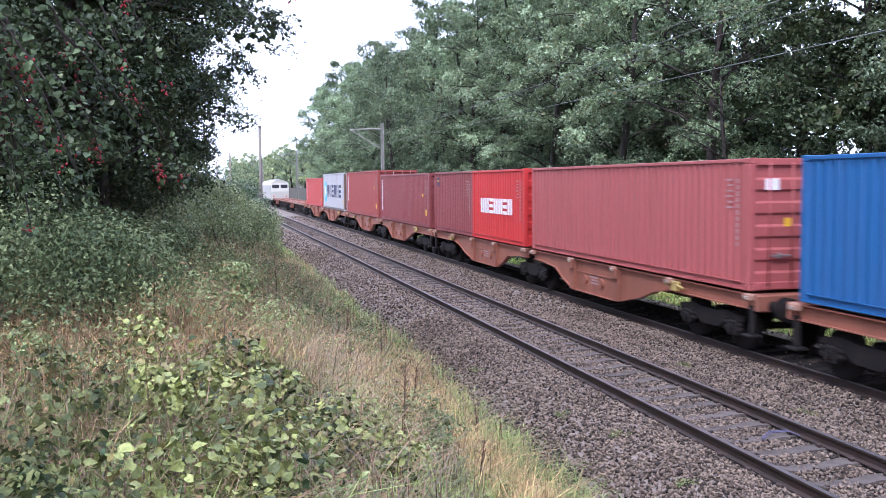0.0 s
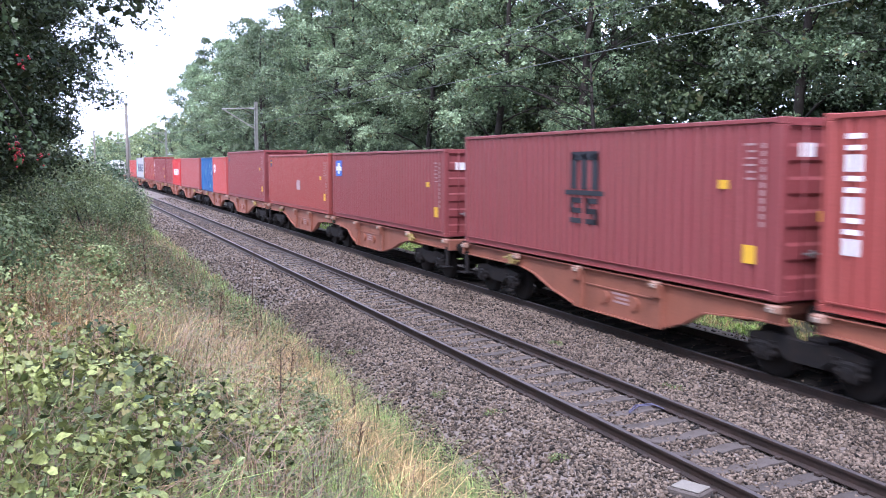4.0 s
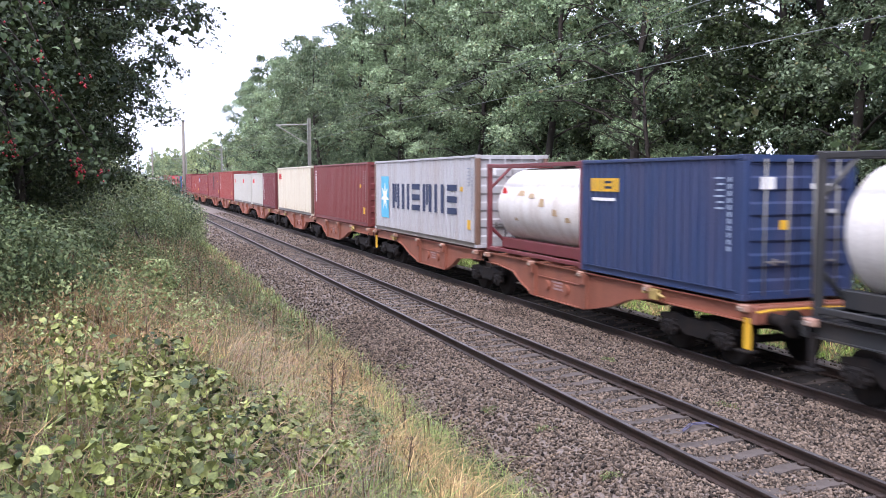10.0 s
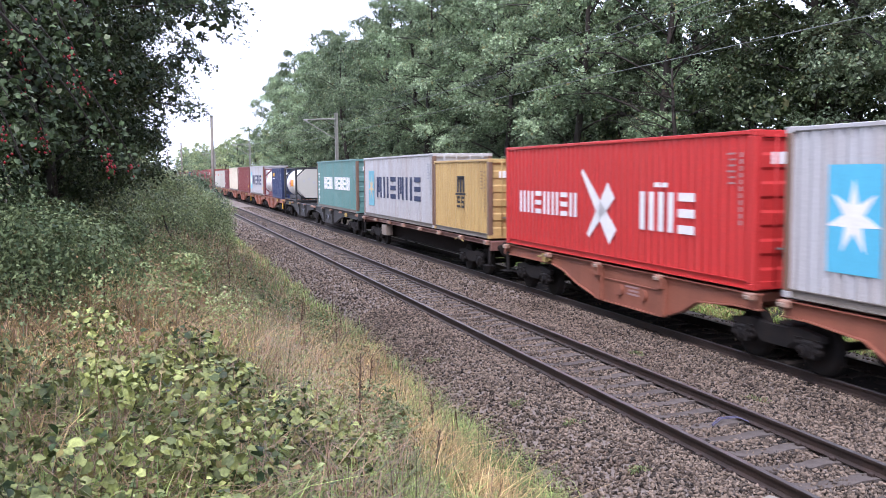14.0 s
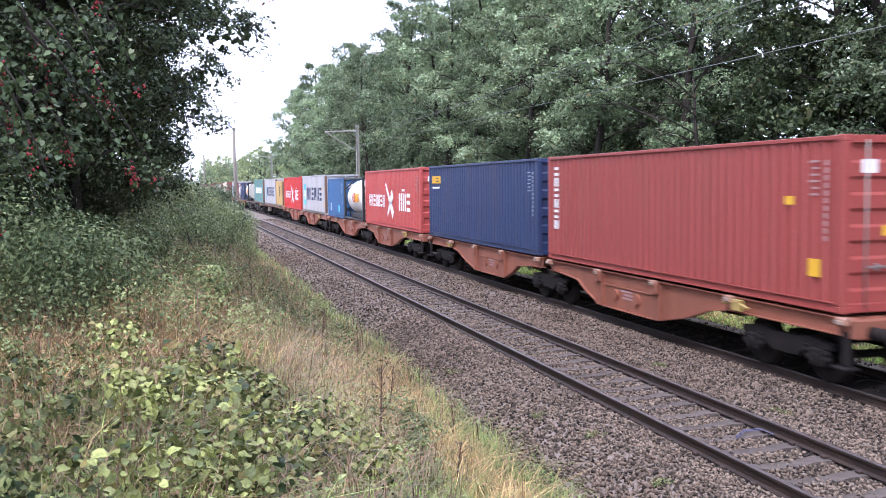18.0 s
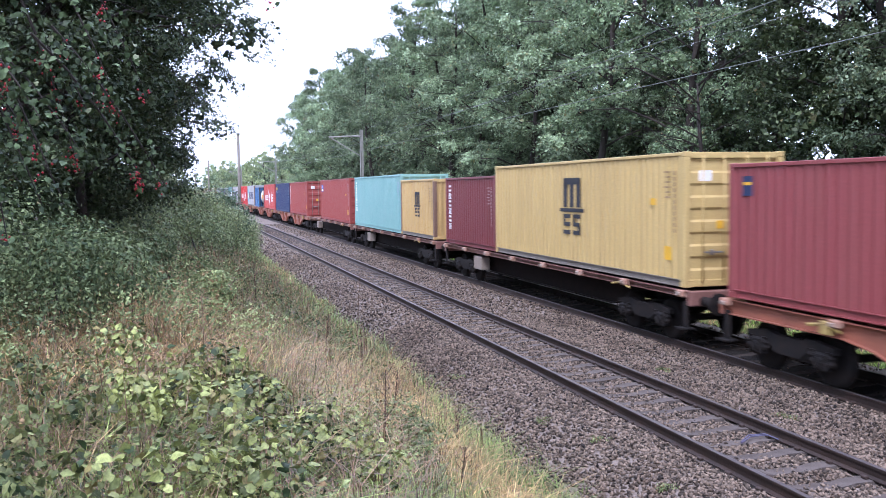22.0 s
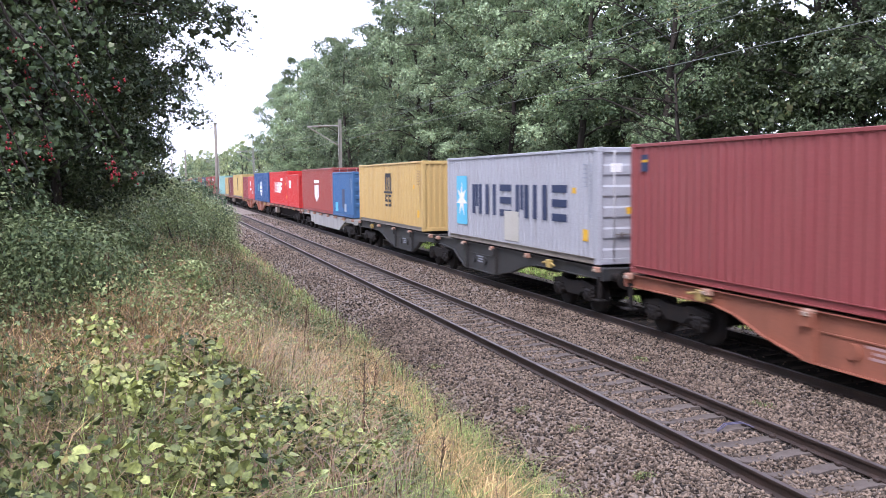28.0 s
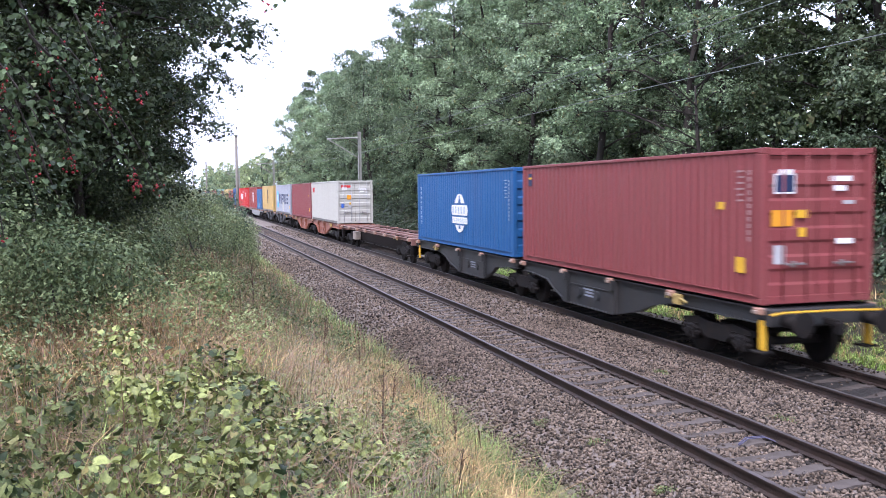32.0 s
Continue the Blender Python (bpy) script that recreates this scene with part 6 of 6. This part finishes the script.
spots = [(1.85 + gen.normal(0, 0.40), 47 + gen.normal(0, 3.0), gen.uniform(0.4, 0.7), gen.uniform(0.2, 2.4)) for _ in range(46)]
tagged(thicket("ivy_bush", "ivy", "dense dark green bush at the end of the hedge", "shrub", spots, 420, 0.085, 0.75, 44))

# foreground: brambles, weeds, dry grass
gen = np.random.default_rng(51)
spots = []
while len(spots) < 150:
    x, y = gen.uniform(-3.4, 0.4), gen.uniform(3.6, 8.6)
    if noise.noise((x * 1.1, y * 1.1, 7.0)) > -0.24:
        spots.append((x, y, gen.uniform(0.14, 0.34), gen.uniform(0.02, 0.42)))
spots += [(gen.uniform(0.3, 1.5), gen.uniform(6.4, 8.8), gen.uniform(0.14, 0.28), gen.uniform(0.0, 0.3)) for _ in range(46)]
# spots left of this line get the bramble colour that holds shade
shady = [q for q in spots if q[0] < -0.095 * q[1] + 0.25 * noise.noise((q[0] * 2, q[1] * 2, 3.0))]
thicket("bramble_shade", "nettle", "dark green bramble leaves at the edge of the trees, shade put into their colour", "undergrowth", shady, 85, 0.048, 0.9, 55, lobes=True, stems=False)
spots = [q for q in spots if q not in shady]
thicket("bramble_patch", "bramble", "yellow-green bramble and nettle patch on the bank", "undergrowth", spots, 110, 0.054, 0.9, 52, lobes=True, stems=False)
spots = [(gen.uniform(-3.2, 1.0), gen.uniform(4.0, 9.0), gen.uniform(0.15, 0.3), gen.uniform(0.0, 0.2)) for _ in range(90)]
thicket("nettles", "weed", "low dark nettles and weeds among the brambles", "undergrowth", spots, 60, 0.05, 0.5, 54, stems=False)


def blades(name, kind, words, count, xr, yr, hmin, hmax, width, seed, power=1.0, dens=None, lean=0.75, tuft=9):
    """Grass blades in tufts, each bent over to a side of its own."""
    g2 = np.random.default_rng(seed)
    m = count // tuft
    x = g2.uniform(*xr, m)
    y = yr[0] + (yr[1] - yr[0]) * g2.random(m) ** power
    if dens:
        keep = np.array([g2.random() < dens(a, b) for a, b in zip(x, y)])
        x, y = x[keep], y[keep]
    big = np.repeat(g2.uniform(0.55, 1.15, len(x)), tuft)
    drift = np.repeat(g2.uniform(0, 6.283, len(x)), tuft)
    x, y = np.repeat(x, tuft), np.repeat(y, tuft)
    n = len(x)
    x = x + g2.normal(0, 0.045, n)
    y = y + g2.normal(0, 0.045, n)
    z = np.array([ground_z(a + bend(b), b) for a, b in zip(x, y)])
    x = x + np.array([bend(b) for b in y])
    h = g2.uniform(hmin, hmax, n) * big
    a = drift + g2.normal(0, 1.1, n)
    d = np.stack([np.cos(a), np.sin(a), np.zeros(n)], 1)
    side = np.stack([-np.sin(a), np.cos(a), np.zeros(n)], 1) * (width * g2.uniform(0.6, 1.3, n))[:, None]
    base = np.stack([x, y, z - 0.02], 1)
    tilt = (g2.random(n) ** 1.3 * lean + 0.05)[:, None]
    up = np.array([0, 0, 1.0])
    mid = base + up * (0.52 * h)[:, None] + d * h[:, None] * tilt * 0.55
    tip = base + up * (h * g2.uniform(0.15, 1.0, n))[:, None] + d * h[:, None] * tilt * 1.25
    v = np.stack([base - side, base + side, mid + side * 0.8, mid - side * 0.8, tip + side * 0.15, tip - side * 0.15], 1).reshape(-1, 3)
    f = (np.array([(0, 1, 2, 3), (3, 2, 4, 5)])[None] + (np.arange(n) * 6)[:, None, None]).reshape(-1, 4)
    return tagged(place(name, fast_mesh(name, v, f), LEAF[kind]), words, "grass", kind="stuff")


def dry(x, y):
    """Where the grass has dried out: drifts along the bank, fewer near the ballast."""
    patch = 0.5 + 0.5 * noise.noise((x * 0.62, y * 0.36, 2.0)) + 0.10 * ease(1.0, 2.4, x) * ease(9, 11.5, y) - 0.18 * ease(3.2, 4.1, x) - 0.10 * ease(10.5, 8.5, y) - 0.16 * ease(9.0, 7.4, y)
    return 0.06 + 0.94 * ease(0.51, 0.60, patch)


def fresh(x, y):
    return 1.0 - 0.6 * dry(x, y)


blades("dry_grass", "straw", "bleached dry grass on the bank", 80000, (-2.5, 4.1), (4.5, 22), 0.15, 0.52, 0.0038, 61, 1.4, dry, 2.0)
blades("green_grass", "grass", "rough green grass on the bank", 84000, (-3.5, 4.9), (3.6, 24), 0.10, 0.42, 0.0046, 62, 1.4, fresh, 1.9)
blades("fallen_stems", "stalk", "dead stems lying among the brambles", 9500, (-3.4, 1.6), (3.8, 10), 0.25, 0.6, 0.004, 69, 1.0, None, 2.2, 4)
blades("dead_tangle", "stalk", "tangle of dead brown stems on the bank", 15000, (-3.2, 2.2), (8.2, 16), 0.3, 0.75, 0.0042, 72, 1.2, lambda x, y: 0.35 + 0.65 * ease(0.42, 0.55, 0.5 + 0.5 * noise.noise((x * 0.9, y * 0.7, 9.0))), 1.5, 6)
blades("tawny_grass", "straw", "tawny dried grass in drifts on the bank", 15000, (-2.6, 3.6), (7.6, 15), 0.2, 0.6, 0.0042, 73, 1.2, lambda x, y: ease(0.50, 0.62, 0.5 + 0.5 * noise.noise((x * 0.8 + 4, y * 0.55, 6.0))), 1.9)
blades("far_grass", "straw", "dry grass further along the bank", 16000, (-1.0, 4.6), (18, 60), 0.2, 0.5, 0.010, 63, 1.2, dry, 1.4)
blades("far_green_grass", "weed", "green grass further along the bank", 20000, (-1.5, 5.0), (18, 70), 0.15, 0.45, 0.013, 64, 1.2)
blades("bank_straw", "straw", "dry tall grass at the foot of the far bank", 14000, (14.4, 18.6), (14, 30), 0.12, 0.36, 0.008, 71, 1.0, lambda x, y: 0.2 + 0.7 * ease(0.45, 0.6, 0.5 + 0.5 * noise.noise((x * 0.8, y * 0.5, 4.0))), 1.6)
blades("bank_grass", "grass", "rough grass at the foot of the far bank", 52000, (14.2, 18.6), (12, 42), 0.08, 0.26, 0.010, 70, 1.0, lambda x, y: 0.65 + 0.35 * ease(0.45, 0.6, 0.5 + 0.5 * noise.noise((y * 0.3, 1.0, 0.0))), 1.6)
blades("cess_grass", "lush", "bright green grass strip beside the ballast", 20000, (3.5, 4.9), (20, 75), 0.08, 0.28, 0.013, 65, 1.0)
blades("far_cess_grass", "lush", "green grass strip beyond the far track", 14000, (14.0, 16.2), (4, 70), 0.08, 0.3, 0.014, 66, 1.0)
blades("edge_grass", "grass", "tufts of grass creeping onto the ballast", 9000, (4.0, 5.2), (7, 40), 0.06, 0.26, 0.006, 68, 1.3, lambda x, y: ease(0.5, 0.62, 0.5 + 0.5 * noise.noise((x * 1.3, y * 0.8, 5.0))) * ease(5.3, 4.2, x))
blades("dead_stalks", "stalk", "dead brown weed stalks standing in the grass", 3000, (-2.5, 3.8), (5.5, 24), 0.4, 0.95, 0.0035, 67, 1.2, None, 0.35, 3)
spots = [(gen.uniform(-2.6, 2.8), gen.uniform(7.5, 22), gen.uniform(0.15, 0.38), gen.uniform(0.05, 0.5)) for _ in range(150)]
spots += [(gen.uniform(-2.8, 0.9), gen.uniform(9.5, 21), gen.uniform(0.15, 0.4), gen.uniform(0.15, 0.8)) for _ in range(160)]
spots += [(gen.uniform(2.4, 4.5), gen.uniform(7, 20), gen.uniform(0.1, 0.2), gen.uniform(0.0, 0.1)) for _ in range(90)]
thicket("weeds", "weed", "grey-green weeds among the dry grass", "undergrowth", spots, 130, 0.040, 0.45, 53, stems=False)

spots = [(gen.uniform(-0.6, 3.3), gen.uniform(15, 46), gen.uniform(0.18, 0.42), gen.uniform(0.0, 0.55)) for _ in range(190)]
thicket("bank_weeds", "weed", "clumps of green weeds further along the bank", "undergrowth", spots, 90, 0.065, 0.5, 56, stems=False)
blades("far_stalks", "stalk", "dead brown stalks further along the bank", 5000, (-1.0, 4.3), (13, 45), 0.35, 0.9, 0.008, 74, 1.2, None, 0.6, 4)

for x, y, tall in ((0.45, 12.4, 0.85), (2.3, 9.6, 0.55), (-0.5, 13.5, 0.7)):
    spots = [(x + gen.normal(0, 0.12), y + gen.normal(0, 0.12), gen.uniform(0.10, 0.18), tall * k / 12) for k in range(13)]
    tagged(thicket("nettle_clump", "weed", "tall dark green nettle clump standing in the grass", "nettle", spots, 170, 0.05, 0.5, int(y * 10), stems=False), group="nettle clumps on the bank")

# hawthorn boughs with red berries hang in from the camera's side
gen = np.random.default_rng(71)
haw = tagged(new("hawthorn"), "hawthorn boughs with dark lobed leaves and red berries", "shrub")
boughs, tips = Geo(), []
for k in range(46):
    x0, y0, z0 = -1.35 + gen.uniform(-0.5, 0.75), 4.3 + gen.uniform(-0.5, 0.8), 4.55 + gen.uniform(-0.7, 0.35)
    d = Vector((gen.uniform(0.10, 0.55), gen.uniform(-0.3, 0.4), gen.uniform(-0.75, -0.1)))
    pts = [Vector((x0, y0, z0)) + d * u + Vector((0, 0, -0.25 * u * u)) for u in (0, 0.3, 0.6, 0.85, 1.0)]
    part("branch", Geo().tube(pts, [0.008, 0.007, 0.005, 0.004, 0.002], 5), BARK, haw)
    for u in np.linspace(0.1, 1.0, 18):
        q = Vector((x0, y0, z0)) + d * float(u) + Vector((0, 0, -0.25 * float(u) ** 2))
        tips.append(tuple(q))
for k in range(7):
    a = Vector((-2.2, 3.9, 4.0 + 0.2 * k))
    b = Vector((-1.1 + 0.1 * k, 4.1 + 0.12 * k, 4.5 + 0.05 * k))
    part("branch", Geo().tube([a, a.lerp(b, 0.5) + Vector((0, 0, 0.12)), b], [0.03, 0.02, 0.010], 6), BARK, haw)
boughs.tube([(-2.9, 4.2, ground_z(-2.9, 4.2) - 0.1), (-2.7, 4.1, 2.6), (-2.3, 3.9, 4.2), (-2.0, 3.8, 5.6)], [0.09, 0.075, 0.06, 0.03], 8)
part("trunk", boughs, BARK, haw)
a, b = Vector((-0.9, 4.4, 5.15)), Vector((0.50, 4.95, 4.50))  # a long spray that hangs over the bank
part("branch", Geo().tube([a, a.lerp(b, 0.5) + Vector((0, 0, 0.10)), b], [0.010, 0.007, 0.002], 5), BARK, haw)
for u in np.linspace(0.55, 1.0, 14):
    tips.append(tuple(a.lerp(b, float(u)) + Vector((0, 0, 0.4 * float(u) * (1 - float(u)) - 0.02))))
tips = np.array(tips)
p_, o_ = clump_points(gen, tips, np.full(len(tips), 0.085), 8, 1.0)
v_, f_ = leaf_cloud(p_, o_, gen.uniform(0.018, 0.038, len(p_)), 0.8, 0.25, gen, True)
place("leaves", fast_mesh("hawthorn_leaves", v_, f_), LEAF["thorn"], haw)
BERRY = material("red_haws", (0.34, 0.020, 0.028), (0.17, 0.008, 0.014), 30, 0.35, 0, 0.0, 60)
oct_ = np.array([(1, 0, 0), (-1, 0, 0), (0, 1, 0), (0, -1, 0), (0, 0, 1.1), (0, 0, -1.1)], np.float32) * 0.0066
oct_f = np.array([(0, 2, 4), (2, 1, 4), (1, 3, 4), (3, 0, 4), (2, 0, 5), (1, 2, 5), (3, 1, 5), (0, 3, 5)])
bunches = []
for q in tips[gen.choice(len(tips), 120, replace=False)]:  # hanging bunches
    n_ = int(gen.integers(6, 16))
    bunches.append(q + gen.normal(0, 1, (n_, 3)) * np.array([0.016, 0.016, 0.030]) - np.array([0, 0, 0.06]))
bp = np.concatenate(bunches)
tagged(place("hawthorn_fruit", fast_mesh("hawthorn_fruit", (bp[:, None] + oct_[None]).reshape(-1, 3), (oct_f[None] + (np.arange(len(bp)) * 6)[:, None, None]).reshape(-1, 3), True), BERRY, haw, "hanging bunches of red berries"), kind="stuff")


# a dead tree in front of the wood
gen = np.random.default_rng(91)
bare = tagged(new("dead_tree"), "leafless grey-brown dead tree among the shrubs", "tree")
bx, by = 18.6, 29.5
bare.matrix_basis = pose(bx + bend(by), by, ground_z(bx, by) - 0.1)
part("trunk", Geo().tube([(0, 0, 0), (-0.3, 0.1, 2.2), (-0.5, 0.2, 4.2), (-0.6, 0.2, 6.0)], [0.11, 0.09, 0.07, 0.03], 8), BARK, bare, smooth=True)
for k in range(9):
    h = 3.0 + 0.32 * k
    a = math.pi + gen.normal(0, 0.75)
    L_ = gen.uniform(1.3, 2.3)
    d = Vector((math.cos(a), math.sin(a), gen.uniform(-0.05, 0.55)))
    s0 = Vector((-0.35 - 0.03 * k, 0.15, h))
    g = Geo().tube([s0, s0 + d * L_ * 0.5 + Vector((0, 0, 0.1)), s0 + d * L_], [0.035, 0.022, 0.008], 5)
    for q in range(9):
        u = 0.25 + 0.08 * q
        w_ = Vector((d.x + gen.normal(0, 0.6), d.y + gen.normal(0, 0.6), d.z + gen.normal(0, 0.45))).normalized() * gen.uniform(0.4, 0.9)
        b = s0 + d * L_ * u
        g.tube([b, b + w_ * 0.6 + Vector((0, 0, 0.05)), b + w_], [0.012, 0.008, 0.004], 4)
    part("limb", g, BARK, bare)


# single things on the bank and the ballast
def dead_weed(x, y, h, seed):
    g2 = np.random.default_rng(seed)
    w = tagged(new("dead_weed"), "tall dead brown weed stalk with dry seed heads", "weed", "dead weeds on the bank")
    w.matrix_basis = pose(x, y, ground_z(x, y) - 0.03)
    lx, ly = g2.normal(0, 0.05, 2) * h
    part("stalk", Geo().tube([(0, 0, 0), (lx * 0.3, ly * 0.3, h * 0.5), (lx, ly, h)], [0.012, 0.009, 0.004], 6), STALK, w)
    side = Geo()
    cs = []
    for k in range(9):
        u = 0.45 + 0.06 * k
        a = k * 2.4
        tip = (lx * u + 0.09 * math.cos(a), ly * u + 0.09 * math.sin(a), h * u + 0.10)
        side.tube([(lx * u, ly * u, h * u), tip], [0.004, 0.002], 4)
        cs += [tip, (lx * u, ly * u, h * u)]
    part("twig_spray", side, STALK, w)["kind"] = "stuff"
    p2, o2 = clump_points(g2, np.array(cs), np.full(len(cs), 0.035), 12, 1.3)
    v2, f2 = leaf_cloud(p2, o2, g2.uniform(0.012, 0.03, len(p2)), 0.5, 0.2, g2)
    tagged(place("seed_spray", fast_mesh("seed_spray", v2, f2), LEAF["stalk"], w), kind="stuff")


STALK = material("dry_brown_stalk", (0.10, 0.060, 0.042), (0.05, 0.03, 0.024), 12, 0.9, 0, 0.2)
for k, (x, y, h) in enumerate(((4.55, 25.2, 1.75), (1.95, 9.3, 0.92), (2.1, 14.6, 0.85), (3.45, 11.6, 0.7), (3.9, 20.4, 0.7), (2.6, 11.8, 0.8), (0.6, 12.5, 0.9), (-0.6, 10.5, 1.0), (1.2, 17.0, 1.1), (3.0, 16.2, 0.8), (2.75, 9.2, 0.55))):
    dead_weed(x, y, h, 80 + k)


def tuft(x, y, seed):
    g2 = np.random.default_rng(seed)
    t = tagged(new("ballast_weed"), "small grey-green weed growing in the ballast", "weed", "weeds in the ballast")
    c = np.array([(x + g2.normal(0, 0.07), y + g2.normal(0, 0.07), ballast_z(x, y) + 0.05) for _ in range(7)])
    p2, o2 = clump_points(g2, c, np.full(7, 0.07), 26, 0.7)
    v2, f2 = leaf_cloud(p2, o2, g2.uniform(0.02, 0.045, len(p2)), 0.5, 0.2, g2)
    tagged(place("leaves", fast_mesh("leaves", v2, f2), LEAF["weed"], t), kind="stuff")


for k, (x, y) in enumerate(((5.63, 11.9), (5.4, 13.4), (8.9, 12.1), (5.2, 17.5), (5.5, 9.8), (8.9, 16.0))):
    tuft(x, y, 100 + k)

block = tagged(new("concrete_block"), "pale concrete block lying beside the near rail", "concrete block")
block.matrix_basis = pose(6.18, 8.0, -0.19, 0, 0, 24)
part("body", Geo().box(-0.16, 0.16, -0.2, 0.2, 0, 0.13, 0.02), SLEEPER, block)
part("lid", Geo().box(-0.13, 0.13, -0.17, 0.17, 0.131, 0.15, 0.01), POST, block, "worn lid")
CABLE = material("blue_violet_cable", (0.10, 0.095, 0.16), (0.06, 0.06, 0.09), 8, 0.5, 0, 0.0)
bond = tagged(new("bond_cable"), "blue-violet bonding cable looped between the rails", "cable")
for k in range(2):
    part("strand", Geo().tube([(7.42 + 0.02 * k, 11.05 + 0.05 * k, -0.14), (7.7, 11.25 + 0.06 * k, -0.12), (7.95, 11.2 + 0.07 * k, -0.11), (8.02, 11.05 + 0.1 * k, -0.14)], 0.010, 6), CABLE, bond)
sign = tagged(new("marker_board"), "white upright marker board with slanting black bars", "sign")
sign.matrix_basis = pose(14.5, 43.5, ground_z(14.5, 43.5) - 0.1)
part("stem", Geo().box(-0.05, 0.05, 0.03, 0.09, 0, 3.2, 0.01), GALV, sign)
part("board", Geo().box(-0.24, 0.24, -0.02, 0.02, 1.55, 3.3, 0.01), MARK["white"], sign)
for k in range(3):
    z = 1.85 + 0.42 * k
    part("bar", Geo().prism([(-0.24, z), (0.24, z + 0.16), (0.24, z + 0.32), (-0.24, z + 0.16)], "y", -0.026, -0.0205), MARK["black"], sign, "black slanting bar")


# ---- sleepers, last of the large pieces ----
for track, cx in zip(tracks, (TRACK_NEAR, TRACK_FAR)):
    rest = Geo()
    base = [tuple(v.co) for v in SLEEPER_MESH.vertices]
    polys = [tuple(p.vertices) for p in SLEEPER_MESH.polygons]
    for y in SLEEPER_YS:
        if -6 < y < 62:
            place("sleeper", SLEEPER_MESH, SLEEPER, track, at=pose(cx + bend(y), y, 0))
            for side in (-0.7525, 0.7525):
                if y < 30:
                    place("rail_clip", CLIP_MESH, RAIL, track, at=pose(cx + side + bend(y), y, 0))
        elif y >= 62:
            rest.add([(a + cx + bend(y), b + y, c) for a, b, c in base], polys)
    tagged(part("sleepers_beyond", rest, SLEEPER, track), kind="stuff")


motions()
